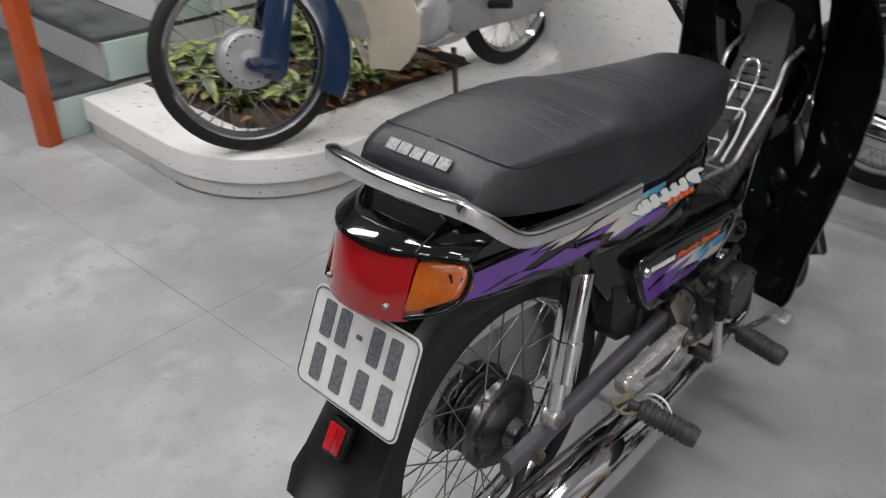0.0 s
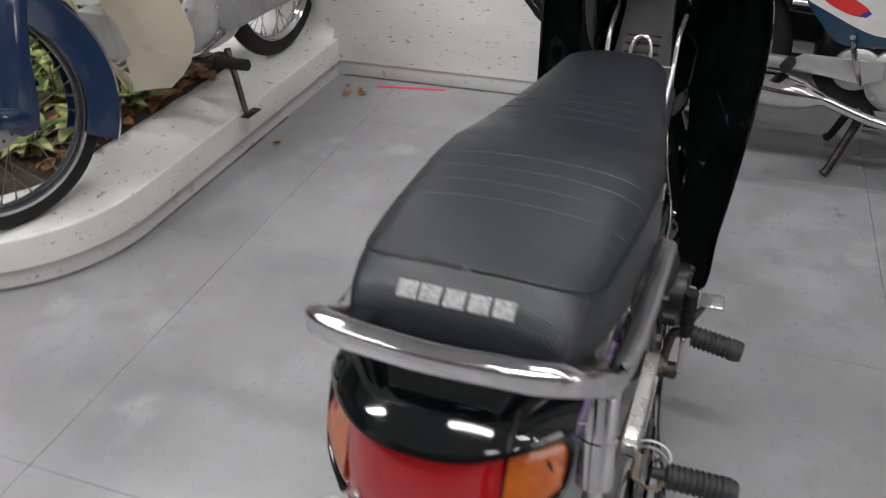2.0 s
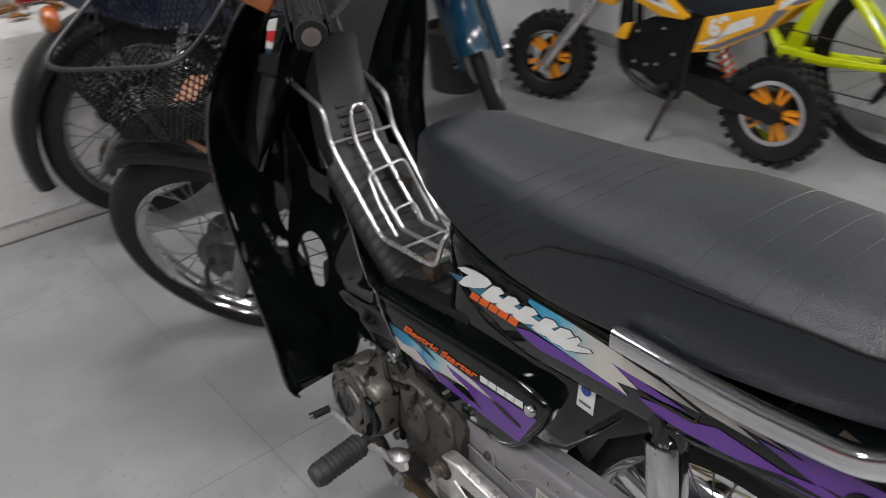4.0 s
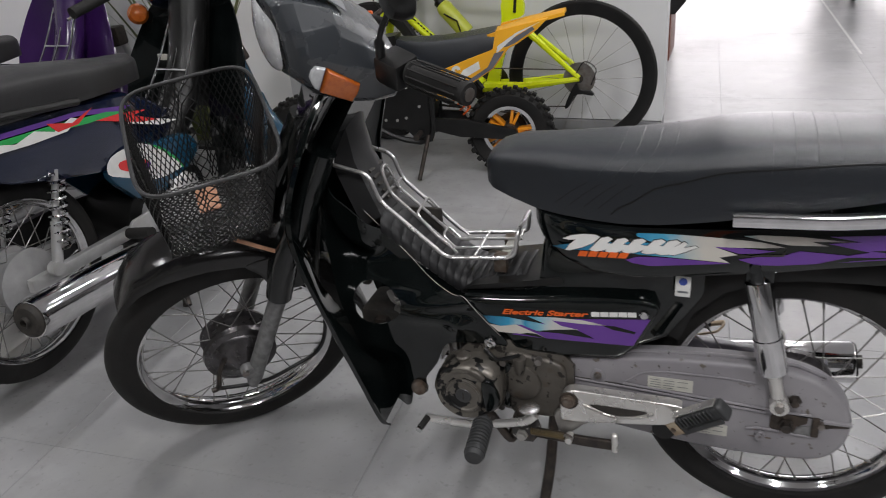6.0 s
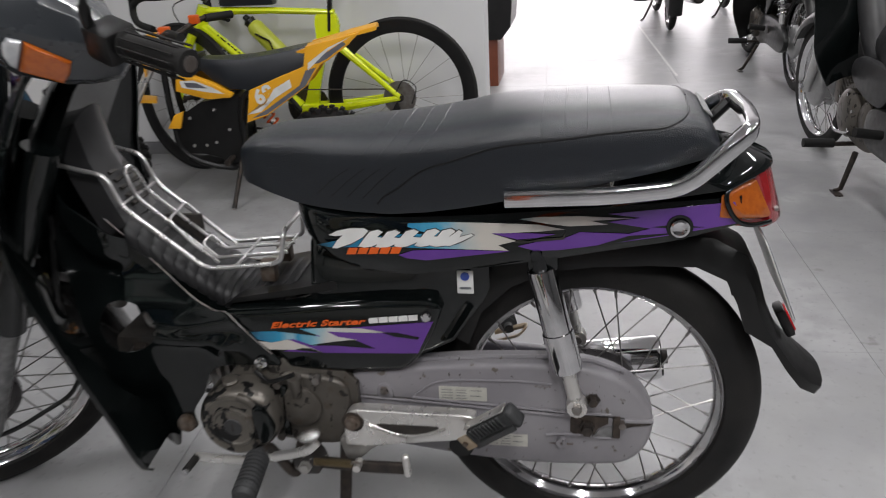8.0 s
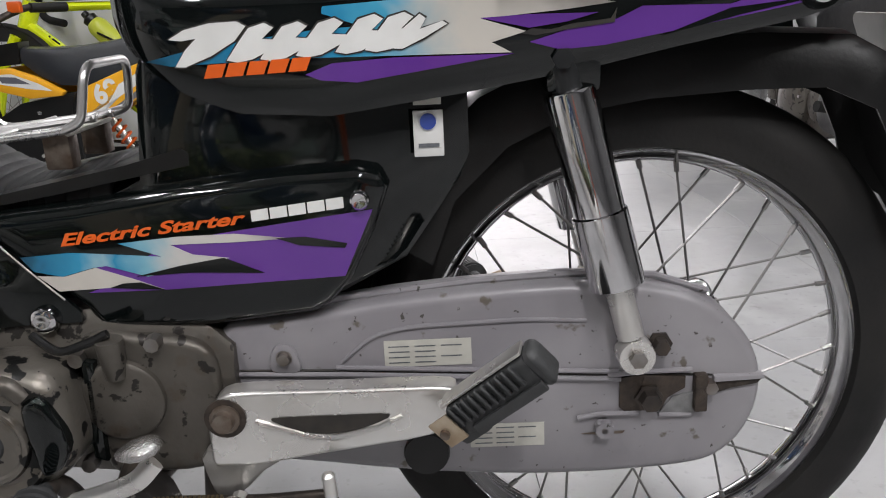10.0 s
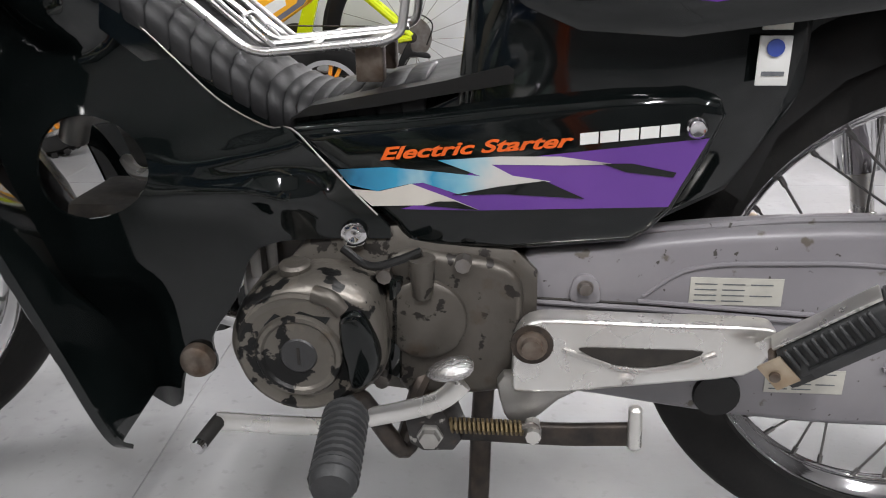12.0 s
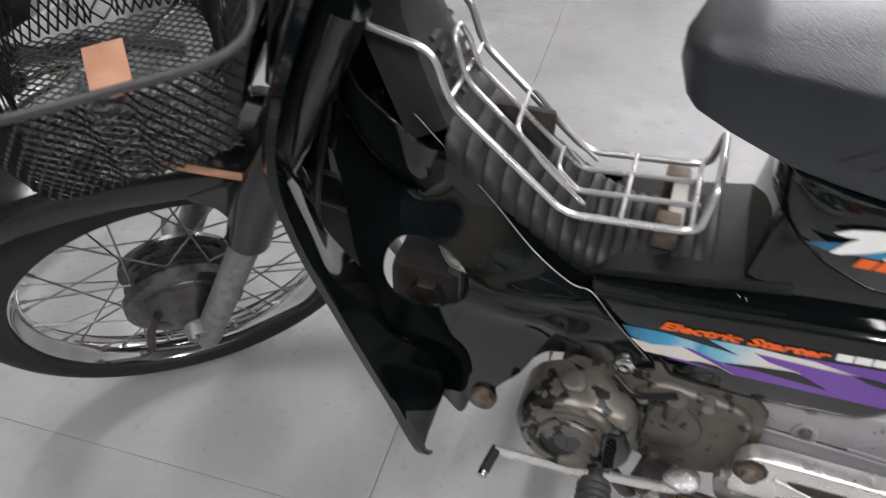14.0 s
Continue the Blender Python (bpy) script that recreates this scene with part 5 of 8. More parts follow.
part("spring_hook", tube(smooth_path([(0.188, -0.153, 0.222), (0.197, -0.153, 0.226), (0.203, -0.15, 0.219), (0.197, -0.148, 0.212)], 4), 0.0026, seg=8), M_steel, cs)
part("hook_bolt", lathe([(0.003, -0.012), (0.007, -0.012), (0.008, 0.01)], 8, at=(0.199, -0.147, 0.216)), M_alu_bright, cs)
part("stand_pivot", slab([(0.088, 0.198), (0.1, 0.19), (0.128, 0.192), (0.136, 0.204), (0.13, 0.222), (0.118, 0.234), (0.09, 0.233), (0.084, 0.222)], -0.15, -0.112, 0.004), M_worn_black, cs, "chipped black pivot plate")
part("pivot_bolt", lathe([(0.003, -0.01), (0.009, -0.01), (0.01, -0.004), (0.012, -0.003), (0.012, 0.006)], 6, at=(0.107, -0.151, 0.209)), M_alu, cs)
part("pivot_link", tube(round_path([(0.078, -0.13, 0.182), (0.086, -0.128, 0.21), (0.092, -0.12, 0.235), (0.1, -0.11, 0.25)], 0.01), 0.008, seg=8), M_dark_steel, cs)
part("side_stand", tube(smooth_path([(0.155, -0.05, 0.25), (0.15, -0.06, 0.17), (0.148, -0.085, 0.09), (0.142, -0.115, 0.016), (0.147, -0.145, 0.008)], 6), [0.011] * 20 + [0.009] * 5, seg=10), M_dark_steel, bike, "black side stand bearing the lean")
# exhaust on the right
ex = part("exhaust", tube(smooth_path([(-0.19, 0.02, 0.31), (-0.2, 0.06, 0.24), (-0.14, 0.11, 0.19), (0.0, 0.13, 0.185), (0.16, 0.14, 0.195), (0.3, 0.155, 0.21)], 6), 0.015, seg=12), M_chrome, bike, "chrome exhaust pipe and silencer")
part("silencer", tube([(0.26, 0.152, 0.206), (0.33, 0.157, 0.214), (0.37, 0.16, 0.219), (0.71, 0.178, 0.252), (0.718, 0.178, 0.253)], [0.018, 0.03, 0.041, 0.043, 0.04], seg=28), M_chrome, ex)
part("silencer_cap", tube([(0.715, 0.178, 0.2525), (0.722, 0.178, 0.2535)], 0.037, seg=28), M_plastic, ex)
part("tail_pipe", tube([(0.715, 0.178, 0.2525), (0.732, 0.178, 0.2545)], 0.014, seg=20), M_dark, ex)
part("cable_tie", tube([Vector((0.31, 0.157, 0.214)) + Vector((0, math.cos(a) * 0.03, math.sin(a) * 0.03)) for a in (math.tau * i / 20 for i in range(20))], 0.002, seg=6, closed=True), M_white, ex)
# kick starter and brake pedal
kick = part("kick_starter", tube(smooth_path([(0.122, 0.14, 0.228), (0.124, 0.16, 0.226), (0.128, 0.172, 0.245), (0.138, 0.172, 0.29), (0.146, 0.17, 0.335)], 6), 0.0085, seg=10, sx=0.7, up=(0, 1, 0)), M_alu_bright, bike, "chrome kick starter lever folded upright")
part("kick_boss", lathe([(0.015, -0.02), (0.015, 0.012), (0.01, 0.016), (0.002, 0.016)], 16, at=(0.122, 0.152, 0.228)), M_dark_steel, kick)
rub = part("kick_rubber", tube([(0.145, 0.17, 0.33), (0.148, 0.168, 0.418)], 0.0095, seg=12), M_rubber, kick, "ribbed black rubber kick pedal")
for i in range(10):
    part("rib", tube([(0.1453 + 0.0003 * i, 0.17 - 0.0002 * i, 0.337 + 0.0085 * i), (0.1454 + 0.0003 * i, 0.17 - 0.0002 * i, 0.341 + 0.0085 * i)], 0.0115, seg=12), M_rubber, rub)
part("brake_pedal", tube(smooth_path([(0.03, 0.15, 0.23), (-0.02, 0.17, 0.225), (-0.07, 0.19, 0.235)], 6), 0.006, seg=8), M_dark_steel, bike)
part("brake_pad", box(-0.105, -0.06, 0.18, 0.225, 0.234, 0.242, 0.006), M_alu_bright, bike, "polished brake pedal pad")
# rear brake arm on the right
part("brake_arm", slab([(0.575, 0.27), (0.6, 0.265), (0.63, 0.19), (0.615, 0.185)], 0.085, 0.092, 0.001), M_dark_steel, bike)
part("brake_rod", rod((0.62, 0.09, 0.195), (0.2, 0.11, 0.21), 0.0035), M_steel, bike)
part("axle_bolt", lathe([(0.011, -0.01), (0.012, 0.012), (0.003, 0.014)], 6, at=(0.6, 0.11, 0.28)), M_rust, bike)

# leg shield: two wings, closed to the tunnel by a side fairing with a hole
EDGE = [(0.9, -0.225, 0.13), (0.86, -0.243, 0.165), (0.8, -0.265, 0.19), (0.74, -0.285, 0.205), (0.68, -0.302, 0.212), (0.62, -0.306, 0.214), (0.55, -0.292, 0.212), (0.47, -0.266, 0.207), (0.38, -0.238, 0.199), (0.3, -0.214, 0.19), (0.235, -0.19, 0.189), (0.208, -0.18, 0.184), (0.195, -0.176, 0.172)]


def ease(f):
    f = max(0.0, min(1.0, f))
    return f * f * (3 - 2 * f)


def fairing_y(x, z):
    """How far the fairing stands out from the middle: waist, two ridges, screw boss, upper bulge, recess by the wing."""
    y = 0.108 - 0.05 * ease((z - 0.42) / 0.16) * ease((0.02 - x) / 0.1)
    y += 0.009 * math.exp(-((z - 0.462 - 0.2 * (x + 0.02)) / 0.012) ** 2) * ease((x + 0.15) / 0.11)
    y += 0.006 * math.exp(-((z - 0.424 - 0.05 * (x + 0.05)) / 0.011) ** 2) * ease((x + 0.17) / 0.09) * ease((0.01 - x) / 0.05)
    y += 0.012 * math.exp(-((x + 0.018) / 0.026) ** 2 - ((z - 0.416) / 0.02) ** 2)
    u, w = (x + 0.24) * 0.85 + (z - 0.615) * 0.53, (z - 0.615) * 0.85 - (x + 0.24) * 0.53
    y += 0.034 * ease(1.25 - (u / 0.048) ** 2 - (w / 0.085) ** 2)
    return y - 0.03 * ease((-0.135 - x) / 0.05) * ease((0.35 - z) / 0.08)


def trimmed_grid(outline, opening, step):
    """A sheet of small squares in x and z inside an outline and outside an opening, its rim drawn to both."""
    def inside(x, z, loop):
        hit = False
        for (ax, az), (bx, bz) in zip(loop, loop[1:] + loop[:1]):
            if (az > z) != (bz > z) and x < ax + (z - az) / (bz - az) * (bx - ax):
                hit = not hit
        return hit

    def nearest(x, z):
        best = None
        for loop in (outline, opening):
            for (ax, az), (bx, bz) in zip(loop, loop[1:] + loop[:1]):
                ex, ez = bx - ax, bz - az
                t = max(0.0, min(1.0, ((x - ax) * ex + (z - az) * ez) / max(1e-12, ex * ex + ez * ez)))
                px, pz = ax + ex * t, az + ez * t
                d = (px - x) ** 2 + (pz - z) ** 2
                if best is None or d < best[0]:
                    best = (d, px, pz)
        return best[1:]

    outline, opening = [tuple(p)[:2] for p in outline], [tuple(p)[:2] for p in opening]
    x0, x1 = min(p[0] for p in outline), max(p[0] for p in outline)
    z0, z1 = min(p[1] for p in outline), max(p[1] for p in outline)
    bm, grid = bmesh.new(), {}

    def vert(i, j):
        if (i, j) not in grid:
            grid[i, j] = bm.verts.new((x0 + i * step, 0, z0 + j * step))
        return grid[i, j]

    for i in range(int((x1 - x0) / step) + 1):
        for j in range(int((z1 - z0) / step) + 1):
            x, z = x0 + (i + 0.5) * step, z0 + (j + 0.5) * step
            if inside(x, z, outline) and not inside(x, z, opening):
                bm.faces.new((vert(i, j), vert(i + 1, j), vert(i + 1, j + 1), vert(i, j + 1)))
    for v in [v for v in bm.verts if v.is_boundary]:
        v.co.x, v.co.z = nearest(v.co.x, v.co.z)
    return bm


def shield(sgn):
    rows = []
    for z, x, w in smooth_path(EDGE, 4):
        inner = 0.075 if z > 0.6 else 0.075 + 0.028 * min(1, (0.6 - z) / 0.2) - 0.035 * max(0.0, min(1.0, (0.46 - z) / 0.1))
        deep = 0.06 * min(1, max(0.0, (z - 0.2) / 0.25))
        row = [(x + 0.012, sgn * (w - 0.001), z), (x + 0.003, sgn * w, z), (x - 0.004, sgn * (w - 0.007), z)]
        for f in (0.85, 0.65, 0.45, 0.25, 0.1, 0):
            row.append((x - 0.006 - deep * (1 - f) ** 1.3, sgn * (inner + (w - 0.008 - inner) * f), z + 0.01 * (1 - f)))
        rows.append(row)
    part("leg_shield", sheet(rows, 0.004), M_paint, bike, "glossy black leg shield")
    # fairing side
    outer = [(-0.33, 0.69), (-0.24, 0.64), (-0.135, 0.545), (-0.08, 0.498), (-0.035, 0.478), (-0.012, 0.477), (0.036, 0.428), (0.07, 0.392), (0.072, 0.382), (0.026, 0.381), (-0.048, 0.371), (-0.075, 0.32), (-0.103, 0.278), (-0.1, 0.25), (-0.115, 0.238), (-0.135, 0.24), (-0.148, 0.2), (-0.176, 0.189), (-0.198, 0.212), (-0.226, 0.3), (-0.265, 0.41), (-0.285, 0.47), (-0.318, 0.57)]
    hole = [(-0.2 + 0.052 * math.cos(a) + 0.006 * math.cos(2 * a), 0.44 + 0.046 * math.sin(a)) for a in (math.tau * i / 20 for i in range(20))]
    b2 = trimmed_grid(spline2(outer, 3), hole, 0.0075)
    for v in b2.verts:
        v.co.y = sgn * fairing_y(v.co.x, v.co.z)
    bmesh.ops.recalc_face_normals(b2, faces=b2.faces)
    bmesh.ops.solidify(b2, geom=b2.faces[:], thickness=0.004)
    fair = part("fairing", b2, M_paint, bike, "glossy black inner fairing with a round hole")
    # bright metal line laid on for the glint of the raised, worn edge
    edge = [Vector((x, sgn * (0.11 - 0.05 * max(0.0, min(1.0, (z - 0.42) / 0.16)) * max(0.0, min(1.0, (0.02 - x) / 0.1))), z)) for x, z in ((-0.22, 0.623), (-0.135, 0.546), (-0.08, 0.499), (-0.035, 0.479), (-0.012, 0.478), (0.01, 0.457), (0.036, 0.429), (0.06, 0.404))]
    part("edge_glint", tube(smooth_path(edge, 4), 0.0009, seg=6), M_steel, fair, "thin steel line for the glint along the fairing's worn edge")
    scr = [(0.002, -0.0035), (0.005, -0.005), (0.008, -0.005), (0.0115, -0.003), (0.0125, 0.0), (0.0125, 0.004)]
    if sgn > 0:
        scr = [(r_, -a_) for r_, a_ in scr[::-1]]
    part("screw", lathe(scr, 18, at=(0.039, sgn * 0.112, 0.386)), M_chrome, fair)
    part("grommet", lathe([(r_ * 1.35, a_ * 1.5) for r_, a_ in scr], 18, at=(-0.118, sgn * 0.113, 0.256)), M_rust, fair, "rubber grommet with a rusty bolt")


mirrored(shield)
# front panel and steering column covers
rows = [(-0.2, 0.885, 0.07, 0.05), (-0.24, 0.84, 0.075, 0.05), (-0.29, 0.76, 0.08, 0.06), (-0.325, 0.69, 0.085, 0.06), (-0.345, 0.6, 0.075, 0.05), (-0.345, 0.52, 0.055, 0.04)]
part("front_panel", loft([[Vector((x + dx, y, z)) for dx, y in ((0.03, -w), (0, -w), (-d * 0.6, -w * 0.75), (-d, 0), (-d * 0.6, w * 0.75), (0, w), (0.03, w))] for x, z, w, d in rows]), M_paint, bike, "glossy black front panel")
rows = [(-0.235, 0.865, 0.045), (-0.24, 0.83, 0.042), (-0.238, 0.775, 0.04), (-0.228, 0.72, 0.043), (-0.2, 0.66, 0.05), (-0.178, 0.615, 0.055)]
part("column_cover", loft([[Vector((x - 0.05, -w, z - 0.03)), Vector((x - 0.008, -w, z - 0.004)), Vector((x, -w * 0.7, z)), Vector((x + 0.006, 0, z + 0.004)), Vector((x, w * 0.7, z)), Vector((x - 0.008, w, z - 0.004)), Vector((x - 0.05, w, z - 0.03))] for x, z, w in rows]), M_plastic_grey, bike, "dull dark grey column cover")
for i in range(5):
    part("vent_slot", box(-0.002, 0.004, -0.03, 0.03, -0.0022, 0.0022, m=pose(-0.213 + i * 0.008, 0, 0.693 - i * 0.013, 0, 40, 0)), M_dark, bike)

# tunnel with ribbed mat
TUN = [(-0.185, 0.612), (-0.128, 0.567), (-0.079, 0.53), (-0.035, 0.5), (0.0, 0.489), (0.04, 0.493), (0.1, 0.507), (0.165, 0.516), (0.2, 0.52)]
part("tunnel", loft([[Vector((x, y, zz)) for y, zz in ((-0.07, z - 0.055), (-0.068, z - 0.02), (-0.055, z - 0.006), (-0.03, z), (0, z + 0.002), (0.03, z), (0.055, z - 0.006), (0.068, z - 0.02), (0.07, z - 0.055))] for x, z in TUN]), M_paint, bike)
matp = smooth_path([(x, 0, z + 0.004) for x, z in TUN[:7]], 6)
MAT = ((-0.066, -0.04), (-0.07, -0.022), (-0.067, -0.008), (-0.05, 0.0015), (-0.025, 0.004), (0, 0.005), (0.025, 0.004), (0.05, 0.0015), (0.067, -0.008), (0.07, -0.022), (0.066, -0.04))
rows = []
for k in range(17):
    for f, lift in ((0.0, -0.0008), (0.06, 0.0018), (0.16, 0.0024), (0.5, 0.0018), (0.9, 0.0012), (0.98, -0.0008)):
        u = (k + f) / 17 * (len(matp) - 1)
        p = matp[int(u)].lerp(matp[min(int(u) + 1, len(matp) - 1)], u - int(u))
        rows.append([Vector((p.x, y * (1 + lift * 11), p.z + zz + lift)) for y, zz in MAT])
mat_ob = part("tunnel_mat", loft(rows), M_mat, bike, "segmented dark grey rubber mat", smooth=60)
part("tunnel_lid", slab([(0.0, 0.493), (0.06, 0.504), (0.117, 0.515), (0.17, 0.528), (0.176, 0.524), (0.175, 0.513), (0.117, 0.503), (0.06, 0.493), (-0.02, 0.481)], -0.081, 0.081, 0.002), M_plastic, bike, "flat black tunnel cover")

# luggage rack over the tunnel
rack = part("luggage_rack", tube(round_path([(-0.28, -0.062, 0.717), (-0.202, -0.06, 0.698), (-0.184, -0.06, 0.645), (-0.056, -0.058, 0.534), (0.062, -0.058, 0.545), (0.078, -0.058, 0.552), (0.085, -0.05, 0.6), (0.085, 0.05, 0.6), (0.078, 0.058, 0.552), (0.062, 0.058, 0.545), (-0.056, 0.058, 0.534), (-0.184, 0.06, 0.645), (-0.202, 0.06, 0.698), (-0.268, 0.062, 0.714)], 0.018), 0.0042, seg=10), M_zinc, bike, "silver wire luggage rack")
part("rack_wire", tube(round_path([(0.075, -0.02, 0.55), (-0.056, -0.02, 0.537), (-0.178, -0.018, 0.645), (-0.188, -0.018, 0.675), (-0.196, -0.01, 0.694), (-0.196, 0.01, 0.694), (-0.188, 0.018, 0.675), (-0.178, 0.018, 0.645), (-0.056, 0.02, 0.537), (0.075, 0.02, 0.55)], 0.012), 0.0034, seg=8), M_zinc, rack)
for x, z in ((0.07, 0.551), (0.0, 0.5425), (-0.184, 0.647)):
    part("cross_wire", rod((x, -0.058, z), (x, 0.058, z), 0.0026, seg=8), M_zinc, rack)
part("cross_wire", tube(round_path([(-0.04, -0.04, 0.537), (-0.085, -0.04, 0.575), (-0.12, -0.036, 0.612), (-0.122, 0.036, 0.618), (-0.085, 0.04, 0.575), (-0.04, 0.04, 0.537)], 0.012), 0.0026, seg=8), M_zinc, rack)
part("cross_wire", tube(round_path([(-0.05, -0.02, 0.538), (-0.075, -0.02, 0.562), (-0.077, 0.02, 0.564), (-0.05, 0.02, 0.538)], 0.01), 0.0022, seg=8), M_zinc, rack)
part("rack_foot", box(0.035, 0.06, -0.05, -0.03, 0.508, 0.545, 0.003), M_rust, rack)
part("rack_foot", box(0.035, 0.06, 0.03, 0.05, 0.508, 0.545, 0.003), M_rust, rack)
part("rack_pad", box(0.045, 0.062, -0.05, 0.05, 0.538, 0.5425, 0.002), M_label, rack, "cream adhesive strip")

# ---- steered parts
def fpart(name, bm, mat, label="", parent=None, smooth=40):
    ob = part(name, bm, mat, parent or bike, label, smooth)
    if parent is None:
        ob.matrix_basis = S
    return ob


# faceted headlamp cowl: rings of half width and height from the lamp back to the dash
COWL = [(-0.382, ((0.06, 0.962), (0.084, 0.967), (0.089, 0.985), (0.09, 1.01), (0.089, 1.03), (0.086, 1.05), (0.074, 1.084), (0, 1.092))),
        (-0.364, ((0.07, 0.948), (0.098, 0.954), (0.106, 0.97), (0.108, 1.005), (0.104, 1.026), (0.1, 1.044), (0.076, 1.09), (0, 1.1))),
        (-0.33, ((0.08, 0.924), (0.108, 0.932), (0.118, 0.948), (0.119, 1.012), (0.106, 1.026), (0.1, 1.046), (0.074, 1.086), (0, 1.096))),
        (-0.272, ((0.08, 0.894), (0.11, 0.9), (0.121, 0.914), (0.121, 0.976), (0.104, 1.022), (0.092, 1.04), (0.068, 1.056), (0, 1.066))),
        (-0.232, ((0.08, 0.884), (0.112, 0.89), (0.122, 0.902), (0.122, 0.962), (0.106, 0.994), (0.09, 1.004), (0.064, 1.016), (0, 1.024))),
        (-0.195, ((0.08, 0.88), (0.11, 0.886), (0.12, 0.9), (0.12, 0.95), (0.104, 0.962), (0.09, 0.968), (0.06, 0.978), (0, 0.984))),
        (-0.175, ((0.07, 0.892), (0.095, 0.897), (0.106, 0.91), (0.106, 0.938), (0.094, 0.948), (0.08, 0.952), (0.055, 0.957), (0, 0.96)))]


def cowl_ring(x, half):
    k = 2.6 if x < -0.37 else (1.6 if x < -0.35 else 0.0)
    return [Vector((x + k * y * y, y, z)) for y, z in half] + [Vector((x + k * y * y, -y, z)) for y, z in half[-2::-1]]


cowl_bm = loft([cowl_ring(*r) for r in COWL])
bmesh.ops.recalc_face_normals(cowl_bm, faces=cowl_bm.faces)
bmesh.ops.bevel(cowl_bm, geom=[e for e in cowl_bm.edges if len(e.link_faces) == 2 and e.calc_face_angle(0) > 0.3], offset=0.0028, segments=2, affect="EDGES", profile=0.5)
cowl = fpart("headlamp_cowl", cowl_bm, M_cowl, "faceted black headlamp cowl round the handlebar", smooth=14)
lensr = []
for f in (0.0, 0.3, 0.6, 0.82, 0.95, 1.0):
    ring = []
    for a in (math.tau * j / 36 for j in range(36)):
        c, s_ = math.cos(a), math.sin(a)
        y = 0.078 * math.copysign(abs(c) ** 0.5, c) * max(f, 0.01)
        z = 0.053 * math.copysign(abs(s_) ** 0.6, s_) * max(f, 0.01)
        ring.append(Vector((-0.384 - 0.009 * math.sqrt(max(0, 1 - f * f)) + 0.1 * max(0, z) + 2.6 * y * y, y, 1.01 + z)))
    lensr.append(ring)
fpart("headlamp_lens", loft(lensr), M_headlamp, "clear ribbed headlamp lens over its reflector")
for sgn in (-1, 1):
    fpart("front_turn_signal", slab([(-0.306, 0.984), (-0.256, 0.94), (-0.262, 0.924), (-0.275, 0.91), (-0.324, 0.944)], sgn * 0.13, sgn * 0.11, 0.006, 3), M_amber, "amber front turn signal lens")
    fpart("position_lens", slab([(-0.337, 0.972), (-0.332, 0.986), (-0.324, 0.993), (-0.3085, 0.9855), (-0.3255, 0.947), (-0.334, 0.955)], sgn * 0.1285, sgn * 0.104, 0.006, 3), M_headlamp)
    bar = fpart("handlebar", tube(smooth_path([(-0.23, 0, 0.955), (-0.215, sgn * 0.1, 0.965), (-0.195, sgn * 0.17, 0.98), (-0.165, sgn * 0.24, 0.988), (-0.132, sgn * 0.31, 0.995)], 6), 0.011, seg=12), M_steel)
    g0, g1 = Vector((-0.185, sgn * 0.196, 0.983)), Vector((-0.133, sgn * 0.308, 0.995))
    gd = g1 - g0
    grip = part("grip", tube([g0, g0 + gd * 0.03, g0 + gd * 0.05, g0 + gd * 0.93, g0 + gd * 0.94, g1], [0.021, 0.021, 0.0165, 0.0165, 0.019, 0.018], seg=24), M_rubber, bar, "ribbed black rubber handlebar grip")
    for j in range(12):
        a = math.tau * j / 12
        u = gd.normalized().orthogonal()
        v = gd.normalized().cross(u)
        o = (u * math.cos(a) + v * math.sin(a)) * 0.0168
        part("rib", rod(g0 + gd * 0.07 + o, g0 + gd * 0.92 + o, 0.0016, seg=5), M_rubber, grip)
    part("switch_box", box(-0.027, 0.025, -0.028, 0.028, -0.024, 0.024, 0.008, m=pose(-0.2, sgn * 0.165, 0.978, 0, 0, sgn * -24)), M_plastic, bar)
    mir = fpart("mirror", tube(smooth_path([(-0.222, sgn * 0.155, 0.995), (-0.222, sgn * 0.158, 1.03), (-0.215, sgn * 0.165, 1.06), (-0.2, sgn * 0.18, 1.1), (-0.19, sgn * 0.19, 1.13)], 6), [0.0085] * 7 + [0.005] * 18, seg=10), M_plastic, "black rear view mirror on a stalk")
    part("mirror_head", loft([[Vector((-0.19 + dx, sgn * (0.2 + 0.055 * f * math.cos(a)), 1.125 + 0.042 * f * math.sin(a) + 0.012 * f * math.cos(a))) for a in (math.tau * j / 20 for j in range(20))] for dx, f in ((-0.03, 0.5), (-0.025, 0.8), (-0.01, 0.98), (0.004, 1.0), (0.006, 0.95))]), M_plastic, mir)
# small visor
fpart("visor", sheet([[(x, y, z - 2.4 * y * y) for y in (-0.062, -0.04, -0.015, 0.015, 0.04, 0.062)] for x, z in ((-0.325, 1.108), (-0.3, 1.098), (-0.27, 1.076), (-0.245, 1.05))], 0.002), M_visor, "smoky clear plastic dash visor")

# fork
for sgn in (-1, 1):
    y = sgn * 0.078
    fk = fpart("fork_cover", tube([(-0.335, y * 0.8, 0.78), (-0.41, y * 0.95, 0.64), (-0.458, y, 0.55), (-0.487, y, 0.46)], [0.03, 0.03, 0.029, 0.027], seg=18), M_paint, "black fork cover")
    part("fork_leg", tube([(-0.478, y, 0.48), (-0.592, y, 0.235), (-0.6, y, 0.21)], [0.0185, 0.019, 0.012], seg=18), M_alu_worn, fk, "worn grey fork leg")
    part("fork_foot", lathe([(0.004, -0.017), (0.015, -0.017), (0.017, 0.0), (0.015, 0.017), (0.004, 0.017)], 18, at=(-0.6, y, 0.268)), M_alu_worn, fk)
